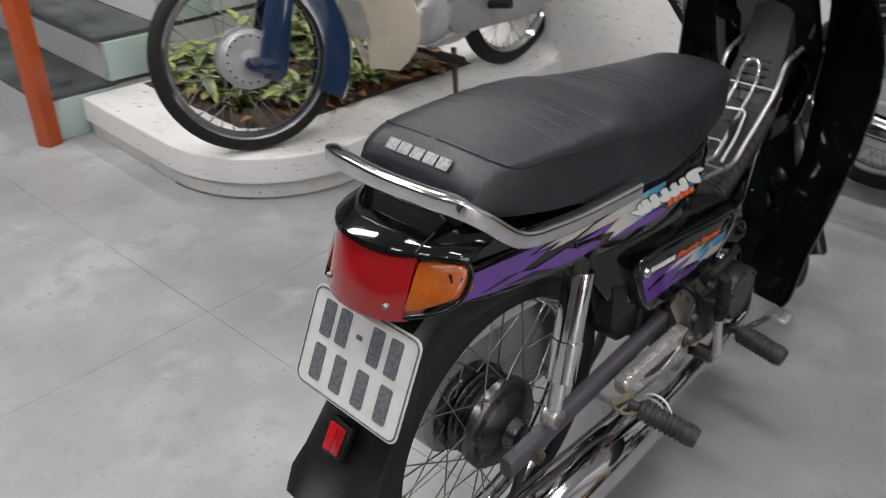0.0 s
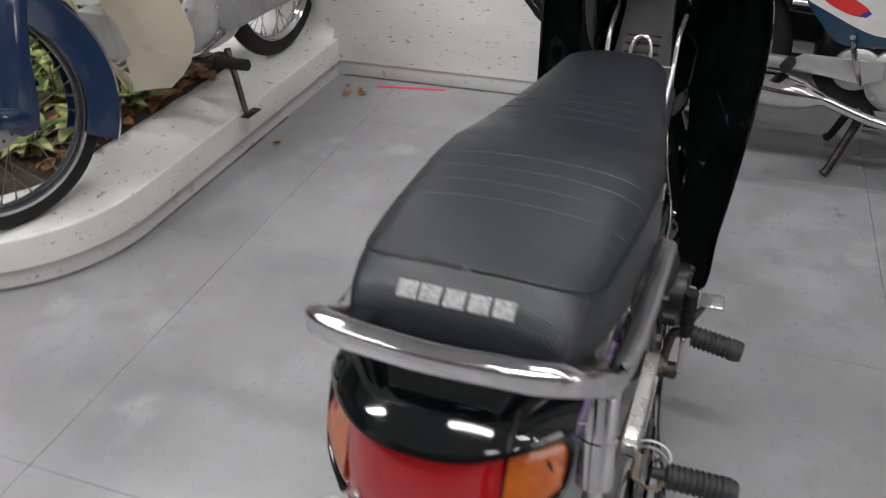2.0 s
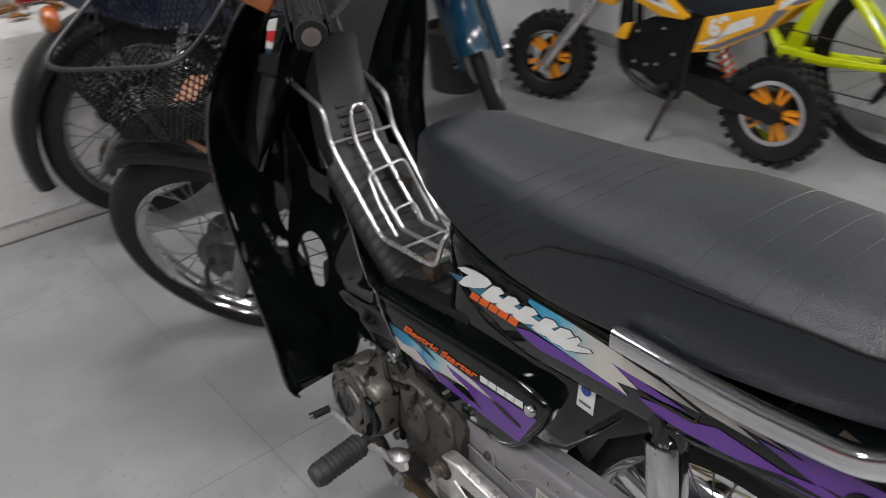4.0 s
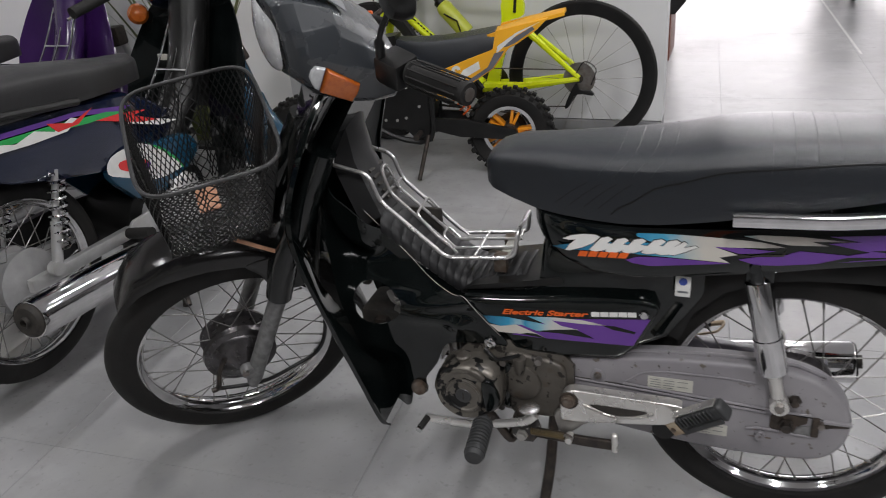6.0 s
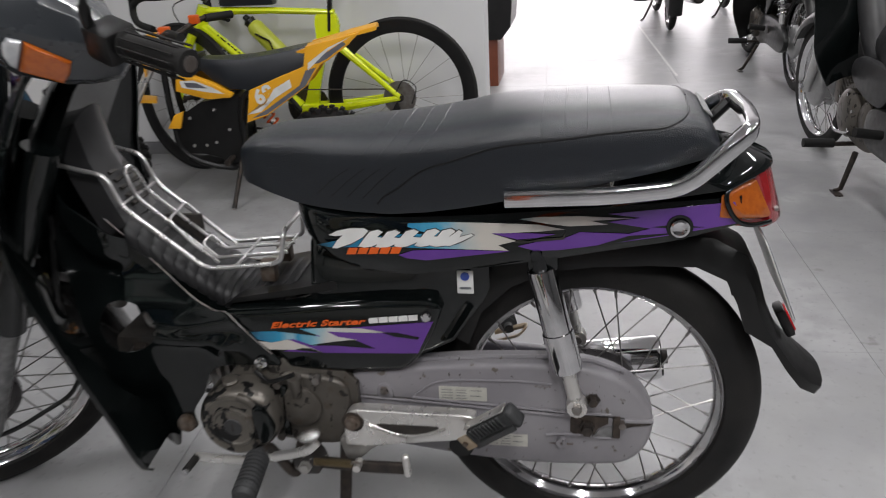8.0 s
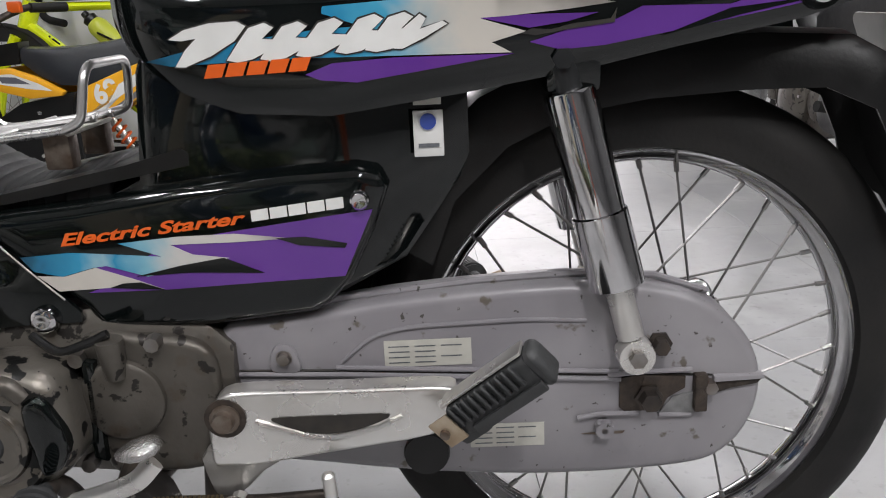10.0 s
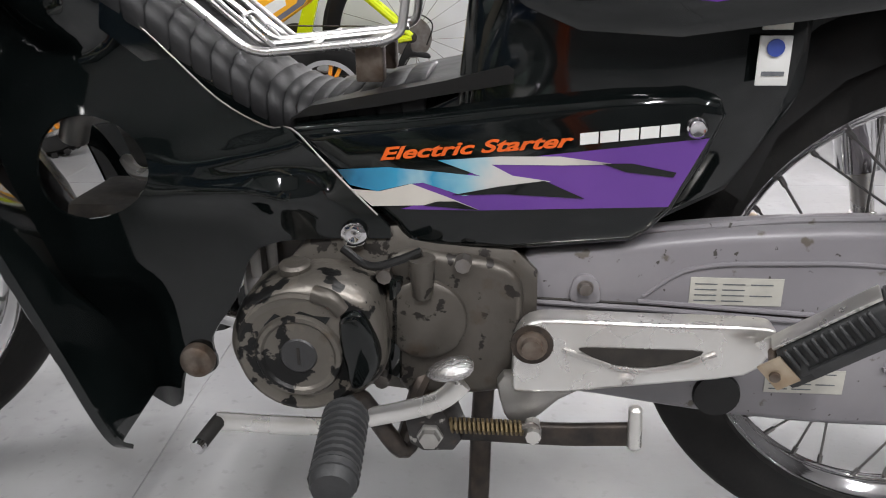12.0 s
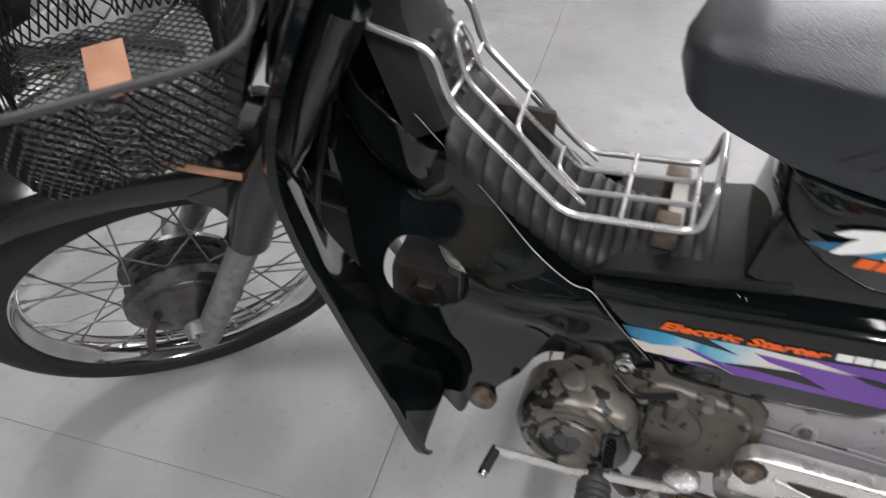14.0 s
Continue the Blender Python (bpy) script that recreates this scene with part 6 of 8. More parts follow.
part_axle = fpart("front_axle", rod((-0.605, -0.1, 0.275), (-0.605, 0.1, 0.275), 0.007), M_steel)
fpart("brake_lever", tube(smooth_path([(-0.64, -0.06, 0.3), (-0.66, -0.066, 0.27), (-0.674, -0.068, 0.225), (-0.69, -0.068, 0.22)], 5), 0.006, seg=8), M_dark_steel)
fpart("brake_cable", tube(smooth_path([(-0.675, -0.068, 0.22), (-0.58, -0.085, 0.215), (-0.5, -0.088, 0.235), (-0.44, -0.088, 0.262), (-0.41, -0.08, 0.33), (-0.4, -0.075, 0.48), (-0.36, -0.06, 0.65)], 6), 0.0045, seg=8), M_plastic)

# front mudguard
path = [(-0.795, 0.525), (-0.772, 0.562), (-0.742, 0.595), (-0.7, 0.615), (-0.65, 0.622), (-0.6, 0.618), (-0.54, 0.603), (-0.48, 0.582), (-0.42, 0.545), (-0.372, 0.49), (-0.338, 0.42), (-0.308, 0.33), (-0.285, 0.21)]
rows = []
for i, (x, z) in enumerate(path):
    w = 0.045 + 0.018 * math.sin(math.pi * i / (len(path) - 1))
    drop = (0.012, 0.03, 0.04, 0.045, 0.048, 0.046, 0.045, 0.05, 0.05, 0.045, 0.035, 0.025, 0.015)[i]
    ax = 0 if i < 8 else -0.8 * drop
    az = -drop if i < 8 else -0.3 * drop
    rows.append([(x + ax, -w * 1.05, z + az), (x + ax * 0.5, -w, z + az * 0.5), (x, -w * 0.8, z - 0.006), (x, -w * 0.4, z), (x, 0, z + 0.002), (x, w * 0.4, z), (x, w * 0.8, z - 0.006), (x + ax * 0.5, w, z + az * 0.5), (x + ax, w * 1.05, z + az)])
fpart("front_mudguard", sheet(rows, 0.003), M_paint_dull, "black front mudguard")
for sgn in (-1, 1):
    fpart("mudguard_stay", slab(spline2([(-0.53, 0.56), (-0.42, 0.545), (-0.4, 0.5), (-0.43, 0.455), (-0.49, 0.47), (-0.51, 0.52)], 4), sgn * 0.068, sgn * 0.05, 0.004), M_paint_dull)
fpart("strap", tube([(-0.535, -0.08, 0.648), (-0.5, -0.082, 0.617), (-0.47, -0.082, 0.59), (-0.445, -0.075, 0.57)], 0.003, seg=8, sx=1.4, sy=0.5), M_tan, "tan cord tied under the basket")

# wire basket
BX0, BX1, BY, BZ0, BZ1 = -0.658, -0.408, 0.168, 0.665, 0.86


def basket_point(u, v):
    """u once round, v from floor to rim."""
    n = 5.5
    a = math.tau * u
    c, s_ = math.cos(a), math.sin(a)
    k, ky = 0.8 + 0.2 * v, 0.62 + 0.38 * v
    ex = math.copysign(abs(c) ** (2 / n), c)
    ey = math.copysign(abs(s_) ** (2 / n), s_)
    return Vector(((BX0 + BX1) / 2 - 0.02 * (1 - v) + (BX1 - BX0) / 2 * ex * k, BY * ey * ky, BZ0 + (BZ1 - BZ0) * v))


UL = [0.0]
prev = basket_point(0, 0.5)
for i in range(1, 721):
    q = basket_point(i / 720, 0.5)
    UL.append(UL[-1] + (q - prev).length)
    prev = q


def even(f):
    f = (f % 1.0) * UL[-1]
    lo = int(np.searchsorted(UL, f)) - 1
    lo = max(0, min(719, lo))
    return (lo + (f - UL[lo]) / max(1e-9, UL[lo + 1] - UL[lo])) / 720


basket = fpart("basket", tube([basket_point(even(i / 90), 1.0) for i in range(90)], 0.0038, seg=8, closed=True), M_plastic_grey, "black expanded metal basket with a grey rim")
verts, faces = [], []


def strand(pts, r):
    base = None
    for i, p in enumerate(pts):
        t = (pts[min(i + 1, len(pts) - 1)] - pts[max(0, i - 1)]).normalized()
        s1 = t.cross(Vector((0.3, 0.5, 0.8))).normalized()
        s2 = t.cross(s1)
        k = len(verts)
        verts.extend([p + s1 * r, p + (s1 * -0.5 + s2 * 0.87) * r, p + (s1 * -0.5 - s2 * 0.87) * r])
        if base is not None:
            for j in range(3):
                faces.append((base + j, base + (j + 1) % 3, k + (j + 1) % 3, k + j))
        base = k


N, ROWS_ = 84, 17
for k in range(N):
    for d in (1, -1):
        strand([basket_point(even((k + d * (j / 2)) / N), j / ROWS_) for j in range(ROWS_ + 1)], 0.0014)
for k in range(26):
    for d in (1, -1):
        pts = []
        for j in range(27):
            x = BX0 + 0.008 + (BX1 - BX0 - 0.055) * j / 26
            y = -BY * 0.6 + 2 * BY * 0.6 * (((k + d * j / 2) / 24) % 1.0)
            if pts and abs(pts[-1].y - y) > 0.05:
                if len(pts) > 1:
                    strand(pts, 0.0014)
                pts = []
            pts.append(Vector((x, y, BZ0 + 0.002)))
        if len(pts) > 1:
            strand(pts, 0.0014)
me = bpy.data.meshes.new("basket_mesh")
me.from_pydata(verts, [], faces)
me.materials.append(M_plastic)
bmesh_ob = new("basket_mesh", me)
bmesh_ob.parent = basket
tagged(bmesh_ob, "black diamond wire mesh", kind="stuff")
part("basket_tag", box(-0.0015, 0.0015, -0.021, 0.021, -0.036, 0.036, 0.001, m=pose(-0.56, 0.03, 0.671, 0, 90, 90)), M_tan, basket, "worn orange card tag")
part("basket_stay", tube([(-0.41, -0.03, 0.66), (-0.38, -0.02, 0.78), (-0.33, -0.01, 0.86)], 0.007, seg=8), M_plastic, basket)

# ---------------------------------------------------------------- other motorbikes
M_navy = material("navy_enamel", (0.013, 0.028, 0.066), 0.12, coat=0.8, second=(0.016, 0.034, 0.08), scale=9, rough_var=0.06)
M_midnight = material("midnight_blue_paint", (0.006, 0.01, 0.03), 0.12, coat=0.6, second=(0.008, 0.014, 0.04), scale=11, rough_var=0.06)
M_teal = material("petrol_blue_paint", (0.008, 0.045, 0.085), 0.18, coat=0.5, second=(0.01, 0.06, 0.11), scale=11, rough_var=0.06)
M_violet = material("violet_paint", (0.03, 0.008, 0.068), 0.18, coat=0.5, second=(0.038, 0.01, 0.082), scale=9, rough_var=0.06)
M_ivory = material("ivory_enamel", (0.68, 0.59, 0.45), 0.3, coat=0.3, second=(0.72, 0.64, 0.5), scale=7, bump=0.03)
M_green = material("green_decal", (0.02, 0.32, 0.07), 0.25, coat=0.4, second=(0.025, 0.38, 0.09), scale=18, rough_var=0.05)
M_scarlet = material("scarlet_decal", (0.7, 0.03, 0.03), 0.25, coat=0.4, second=(0.62, 0.025, 0.025), scale=18, rough_var=0.05)
M_dark_seat = material("black_seat_vinyl", (0.014, 0.014, 0.015), 0.45, second=(0.02, 0.02, 0.021), scale=9, bump=0.3, bump_scale=420)
M_drum = material("grey_cast_drum", (0.42, 0.42, 0.42), 0.45, 0.5, second=(0.35, 0.35, 0.35), scale=30, bump=0.1)
M_satin = material("satin_aluminium", (0.6, 0.6, 0.6), 0.4, 0.7, second=(0.5, 0.5, 0.49), scale=26, bump=0.1)


def arc_guard(R, w, a0, a1, skirt, thick=0.003, n=28):
    """Mudguard over a wheel at the origin: angles in degrees, 0 to the rear, 90 up; skirt is the depth of its sides."""
    rows = []
    for k in range(n + 1):
        a = radians(a0 + (a1 - a0) * k / n)
        row = []
        for y, dr in ((-w, -skirt), (-w, -skirt * 0.4), (-w * 0.94, -0.004), (-w * 0.6, 0.01), (0, 0.014), (w * 0.6, 0.01), (w * 0.94, -0.004), (w, -skirt * 0.4), (w, -skirt)):
            row.append(((R + dr) * math.cos(a), y, (R + dr) * math.sin(a)))
        rows.append(row)
    return sheet(rows, thick)


def spring(a, b, r, turns, wire):
    a, b = Vector(a), Vector(b)
    d = (b - a).normalized()
    u = d.orthogonal().normalized()
    v = d.cross(u)
    n = turns * 12
    return tube([a + (b - a) * k / n + (u * math.cos(math.tau * k / 12) + v * math.sin(math.tau * k / 12)) * r for k in range(n + 1)], wire, seg=6)


DRUM = [(0.01, -0.06), (0.03, -0.058), (0.07, -0.05), (0.086, -0.044), (0.09, -0.038), (0.09, -0.024), (0.074, -0.02), (0.074, 0.02), (0.09, 0.024), (0.09, 0.034), (0.06, 0.042), (0.03, 0.05), (0.01, 0.056)]


def underbone(name, m, label, paint, shield_paint, o):
    """Step-through motorbike: nose to -x, its left to -y, wheels on z = 0."""
    g = thing(name, m, label, "motorbike", o.get("group", ""))
    R = o.get("R", 0.27)
    F = Matrix.Translation(HEAD) @ Matrix.Rotation(radians(o.get("steer", 0)), 4, RAKE) @ Matrix.Translation(-HEAD)
    hubm = o.get("hub", M_drum)
    wheel(g, 0.6, R, R, 0.029, R - 0.052, DRUM, name="rear_wheel", hub_mat=hubm)
    wheel(g, -0.6, R, R, o.get("tyre", 0.027), R - o.get("wall", 0.05), DRUM, m=F, name="front_wheel", hub_mat=hubm)

    def fp(nm, bm, mat, lab="", parent=None):
        ob = part(nm, bm, mat, parent or g, lab)
        if parent is None:
            ob.matrix_basis = F
        return ob

    # front fork and mudguard
    fender = o.get("fender", paint)
    if o.get("link"):
        for s in (-1, 1):
            blade = [(-0.3, 0.82), (-0.37, 0.84), (-0.47, 0.6), (-0.56, 0.33), (-0.575, 0.25), (-0.555, 0.215), (-0.515, 0.215), (-0.49, 0.26), (-0.45, 0.42), (-0.36, 0.64)]
            fp("fork_blade", slab(spline2(blade, 4), s * 0.052, s * 0.078, 0.008), fender, "pressed steel fork blade")
            fp("fork_link", slab(spline2([(-0.53, 0.235), (-0.6, 0.25), (-0.625, 0.272), (-0.6, 0.295), (-0.53, 0.272)], 3), s * 0.079, s * 0.097, 0.004), fender)
            fp("axle_nut", rod((-0.6, s * 0.06, R), (-0.6, s * 0.11, R), 0.014, seg=6), M_chrome)
        fp("fork_crown", loft([[Vector((x + dx, y, z)) for dx, y in ((-0.045, -0.05), (-0.05, 0), (-0.045, 0.05), (0.03, 0.05), (0.04, 0), (0.03, -0.05))] for x, z in ((-0.44, 0.6), (-0.39, 0.72), (-0.33, 0.84), (-0.29, 0.92))]), fender)
        for s in (-1, 1):
            plate_ = fp("brake_plate", lathe([(0.002, s * 0.058), (0.074, s * 0.058), (0.078, s * 0.054), (0.078, s * 0.044)], 36, "y", (-0.6, 0, R)), M_drum, "flat grey brake plate with a ring of holes")
            for a in (math.tau * k / 18 for k in range(18)):
                part("plate_hole", rod((-0.6 + 0.068 * math.cos(a), s * 0.0575, R + 0.068 * math.sin(a)), (-0.6 + 0.068 * math.cos(a), s * 0.0588, R + 0.068 * math.sin(a)), 0.0036, seg=8), M_dark, plate_)
        bm = arc_guard(R + 0.03, 0.06, -32, 118, 0.085)
        bm.transform(Matrix.Translation((-0.6, 0, R)))
        fp("front_mudguard", bm, fender)
    else:
        for s in (-1, 1):
            fp("fork_leg", rod((-0.605, s * 0.068, 0.25), (-0.5, s * 0.068, 0.46), 0.02, rod((-0.505, s * 0.068, 0.45), (-0.4, s * 0.068, 0.66), 0.015)), o.get("fork", M_satin))
            fp("axle_nut", rod((-0.6, s * 0.06, R), (-0.6, s * 0.1, R), 0.012, seg=6), M_chrome)
        fp("fork_crown", box(-0.44, -0.36, -0.09, 0.09, 0.6, 0.68, 0.012), M_dark_steel)
        bm = arc_guard(R + 0.025, 0.052, 8, 150, 0.035)
        bm.transform(Matrix.Translation((-0.6, 0, R)))
        fp("front_mudguard", bm, fender)
    fp("steering_stem", rod((-0.4, 0, 0.65), (-0.26, 0, 0.94), 0.024), M_dark_steel)

    # handlebar, cowl, lamp, levers and mirrors
    fp("handlebar", tube(smooth_path([(-0.13, -0.33, 0.985), (-0.17, -0.22, 0.985), (-0.24, -0.1, 0.975), (-0.25, 0, 0.97), (-0.24, 0.1, 0.975), (-0.17, 0.22, 0.985), (-0.13, 0.33, 0.985)], 5), 0.0125), M_chrome)
    cowl = fp("headlamp_cowl", loft([[Vector((x, w * math.sin(t), zc + h * math.cos(t))) for t in (math.tau * k / 18 for k in range(18))] for x, w, h, zc in ((-0.44, 0.06, 0.06, 0.93), (-0.42, 0.085, 0.085, 0.935), (-0.36, 0.11, 0.095, 0.945), (-0.28, 0.12, 0.085, 0.965), (-0.2, 0.1, 0.05, 0.985), (-0.16, 0.06, 0.025, 0.99))]), paint)
    fp("headlamp_rim", lathe([(0.06, 0.0), (0.078, -0.004), (0.08, -0.014), (0.07, -0.022), (0.062, -0.02)], 28, "x", (-0.43, 0, 0.932)), M_chrome, parent=cowl)
    fp("headlamp_lens", lathe([(0.066, 0.0), (0.066, -0.012), (0.045, -0.026), (0.02, -0.032), (0.002, -0.033)], 28, "x", (-0.434, 0, 0.932)), M_clear, parent=cowl)
    for s in (-1, 1):
        fp("grip", tube([(-0.175 + 0.0 * s, s * 0.22, 0.985), (-0.12, s * 0.345, 0.985)], 0.0175, seg=14), M_rubber)
        fp("lever", tube([(-0.235, s * 0.19, 0.985), (-0.25, s * 0.24, 0.982), (-0.2, s * 0.36, 0.98)], 0.005, seg=6), M_chrome)
        fp("front_winker", lathe([(0.005, 0), (0.028, 0.004), (0.034, 0.02), (0.026, 0.036), (0.004, 0.042)], 18, "x", (-0.4, s * 0.15, 0.9)), M_amber)
        fp("mirror_stem", tube(smooth_path([(-0.2, s * 0.17, 0.99), (-0.19, s * 0.19, 1.08), (-0.17, s * 0.24, 1.15)], 4), 0.005, seg=6), M_chrome)
        fp("mirror", lathe([(0.004, 0.0), (0.05, 0.004), (0.056, 0.012), (0.05, 0.016), (0.003, 0.015)], 20, "x", (-0.17, s * 0.27, 1.17)), M_plastic)

    # leg shield
    low = o.get("shield_low", 0.2)
    rows = []
    for i in range(15):
        v = i / 14
        z = 0.9 + (low - 0.9) * v
        cx = o.get("nose", -0.33) + o.get("slope", 0.17) * v + 0.04 * math.sin(math.pi * v)
        w = 0.13 + 0.1 * min(1, v * 3.2) ** 0.7 - 0.025 * max(0, v - 0.75) * 4
        w *= 1 - o.get("tip", 0.15) * max(0, (v - 0.7) / 0.3) ** 2
        rows.append([(cx + 0.075 * abs(u) ** 2.2 * (0.6 + 0.4 * v) - 0.012 * math.cos(u * math.pi), u * w, z - 0.02 * abs(u) ** 3) for u in (-1, -0.94, -0.8, -0.6, -0.4, -0.2, 0, 0.2, 0.4, 0.6, 0.8, 0.94, 1)])
    # two wings with the tunnel between them below the head
    for s in (-1, 1):
        wing = [[p for p in (r_[:6] if s < 0 else r_[7:])] for r_ in rows]
        part("leg_shield", sheet(wing, 0.004), shield_paint, g, "leg shield wing")
    part("front_cover", sheet([r_[5:8] for r_ in rows[:9]], 0.004), o.get("inner", paint), g)

    # frame tunnel
    prof = smooth_path([(-0.27, 0, 0.86), (-0.2, 0, 0.66), (-0.08, 0, 0.51), (0.06, 0, 0.47), (0.2, 0, 0.52)], 5)
    part("tunnel", tube(prof, 0.062, seg=14, sx=0.85, up=(0, 1, 0)), o.get("tunnel", paint), g)
    if o.get("carrier"):
        for s in (-1, 0, 1):
            part("carrier_rail", tube(round_path([(-0.24, s * 0.05, 0.82), (-0.13, s * 0.06, 0.66), (-0.03, s * 0.06, 0.56), (0.1, s * 0.06, 0.55)], 0.03), 0.004, seg=6), M_chrome, g)
        for q in ((-0.13, 0.665), (-0.03, 0.565), (0.1, 0.555)):
            part("carrier_bar", rod((q[0], -0.06, q[1]), (q[0], 0.06, q[1]), 0.004, seg=6), M_chrome, g)

    # tail body, seat, side covers
    tail = [(-0.02, 0.05, 0.57, 0.5), (0.08, 0.075, 0.63, 0.47), (0.2, 0.1, 0.675, 0.47), (0.35, 0.112, 0.69, 0.49), (0.5, 0.112, 0.7, 0.52), (0.62, 0.105, 0.71, 0.55), (0.74, 0.09, 0.71, 0.6), (0.8, 0.06, 0.7, 0.64), (0.82, 0.03, 0.69, 0.66)]
    part("tail_body", loft([[Vector((x, y, z)) for y, z in ((-w * 0.75, zt), (-w * 0.93, zt - 0.012), (-w, (zt + zb) / 2 + 0.02), (-w * 0.97, zb + 0.02), (-w * 0.85, zb), (w * 0.85, zb), (w * 0.97, zb + 0.02), (w, (zt + zb) / 2 + 0.02), (w * 0.93, zt - 0.012), (w * 0.75, zt))] for x, w, zt, zb in tail]), paint, g)
    if o.get("split_seat"):
        for x0, x1, z0 in ((0.14, 0.46, 0.7),):
            part("seat", loft([seat_section(x0 + (x1 - x0) * f, 0.12 * math.sin(math.pi * (0.14 + 0.72 * f)) ** 0.5, z0 + 0.085 * math.sin(math.pi * (0.12 + 0.76 * f)) ** 0.5, z0 - 0.01, z0 + 0.045) for f in (k / 16 for k in range(17))]), o.get("seat", M_leather), g)
        for s in (-1, 1):
            part("rear_rack", tube(round_path([(0.5, s * 0.085, 0.735), (0.8, s * 0.085, 0.74), (0.84, s * 0.04, 0.74)], 0.03), 0.007, seg=8), M_chrome, g)
        for x in (0.55, 0.66, 0.77):
            part("rack_bar", rod((x, -0.085, 0.737), (x, 0.085, 0.737), 0.005, seg=8), M_chrome, g)
    else:
        n = 30
        def sec(f):
            x0 = o.get("seat_front", 0.1)
            x = x0 + (0.76 - x0) * f
            w = 0.05 + 0.075 * min(1, f * 2.6) ** 0.6 - 0.02 * max(0, f - 0.7)
            return seat_section(x, w * (1 if 0 < f < 1 else 0.7), 0.755 + 0.05 * min(1, max(0, f * 1.9 - 0.15)) - 0.02 * (f > 0.97), 0.688 + 0.015 * f, 0.735 + 0.035 * f)
        part("seat", loft([sec(k / n) for k in range(n + 1)]), o.get("seat", M_leather), g, "black dual seat")
        for s in (-1, 1):
            part("grab_rail", tube(round_path([(0.4, s * 0.128, 0.7), (0.68, s * 0.122, 0.725), (0.84, s * 0.06, 0.77), (0.85, 0, 0.772)], 0.04), 0.011, seg=8), o.get("rail", M_chrome), g)
    for s in (-1, 1):
        part("side_cover", slab(spline2([(0.0, 0.5), (0.22, 0.5), (0.33, 0.48), (0.27, 0.4), (0.2, 0.36), (0.02, 0.385), (-0.06, 0.44)], 4), s * 0.085, s * 0.108, 0.012), o.get("cover", paint), g)
    bm = arc_guard(R + 0.045, 0.055, -22, 120, 0.03)
    bm.transform(Matrix.Translation((0.6, 0, R)))
    part("rear_mudguard", bm, o.get("rear_fender", M_plastic), g)
    lamp = part("tail_lamp", box(0.8, 0.875, -0.07, 0.07, 0.625, 0.69, 0.016), M_red, g)
    for s in (-1, 1):
        part("rear_winker", lathe([(0.005, 0), (0.026, 0.004), (0.032, 0.02), (0.024, 0.034), (0.004, 0.04)], 18, "x", (0.8, s * 0.13, 0.6)), M_amber, g)

    # engine
    ex = o.get("ex", 0.0)
    metal = o.get("engine", M_satin)
    part("crankcase", slab(spline2([(-0.12 + ex, 0.24), (-0.11 + ex, 0.37), (0.05 + ex, 0.4), (0.2 + ex, 0.37), (0.23 + ex, 0.27), (0.15 + ex, 0.19), (-0.02 + ex, 0.19)], 4), -0.085, 0.085, 0.01), o.get("block", metal), g)
    for s, cx, r_ in ((-1, -0.03, 0.082), (1, 0.0, 0.088)):
        part("engine_cover", lathe([(r_ + 0.008, s * 0.08), (r_ + 0.006, s * 0.105), (r_ - 0.008, s * 0.118), (r_ * 0.5, s * 0.124), (0.004, s * 0.125)], 36, "y", (cx + ex, 0, 0.29)), metal, g, "round polished engine cover")
        part("gear_cover", lathe([(0.062, s * 0.08), (0.06, s * 0.1), (0.045, s * 0.108), (0.003, s * 0.11)], 28, "y", (0.12 + ex, 0, 0.3)), metal, g)
        for k in range(6):
            a = math.tau * k / 6 + 0.3
            part("cover_screw", rod((cx + ex + r_ * 0.9 * math.cos(a), s * 0.108, 0.29 + r_ * 0.9 * math.sin(a)), (cx + ex + r_ * 0.9 * math.cos(a), s * 0.122, 0.29 + r_ * 0.9 * math.sin(a)), 0.006, seg=8), M_chrome, g)
    fins = []
    bm = rod((-0.1 + ex, 0, 0.3), (-0.27 + ex, 0, 0.325), 0.045, seg=20)
    for k in range(9):
        x = -0.12 + ex - 0.014 * k
        fins.append(box(x - 0.0022, x + 0.0022, -0.062, 0.062, 0.245 + 0.0015 * k, 0.37 + 0.0015 * k))
    barrel = part("cylinder", bm, metal, g, "finned cylinder")
    for fin in fins:
        part("cooling_fin", fin, metal, barrel)
    part("cylinder_head", box(-0.31 + ex, -0.25 + ex, -0.06, 0.06, 0.265, 0.39, 0.014), o.get("block", metal), g)
    part("carburettor", box(-0.2 + ex, -0.13 + ex, -0.03, 0.03, 0.39, 0.45, 0.012), M_alu_worn, g)
    part("exhaust_pipe", tube(smooth_path([(-0.28 + ex, 0.03, 0.27), (-0.29 + ex, 0.07, 0.2), (-0.2 + ex, 0.11, 0.17), (0.05, 0.13, 0.17), (0.24, 0.15, 0.225)], 5), 0.0155), M_chrome, g)
    part("silencer", lathe([(0.018, 0), (0.042, 0.06), (0.05, 0.12), (0.051, 0.53), (0.047, 0.545), (0.044, 0.545), (0.043, 0.53)], 32, "x"), M_chrome, g, "chrome silencer").matrix_basis = Matrix.Translation((0.22, 0.15, 0.22)) @ Matrix.Rotation(radians(4.5), 4, "Z") @ Matrix.Rotation(radians(-5), 4, "Y")
    part("silencer_cap", lathe([(0.043, 0.525), (0.043, 0.548), (0.034, 0.556), (0.014, 0.556), (0.012, 0.566), (0.009, 0.566), (0.009, 0.54)], 28, "x"), M_dark, g, "dark silencer end cap with outlet").matrix_basis = Matrix.Translation((0.22, 0.15, 0.22)) @ Matrix.Rotation(radians(4.5), 4, "Z") @ Matrix.Rotation(radians(-5), 4, "Y")

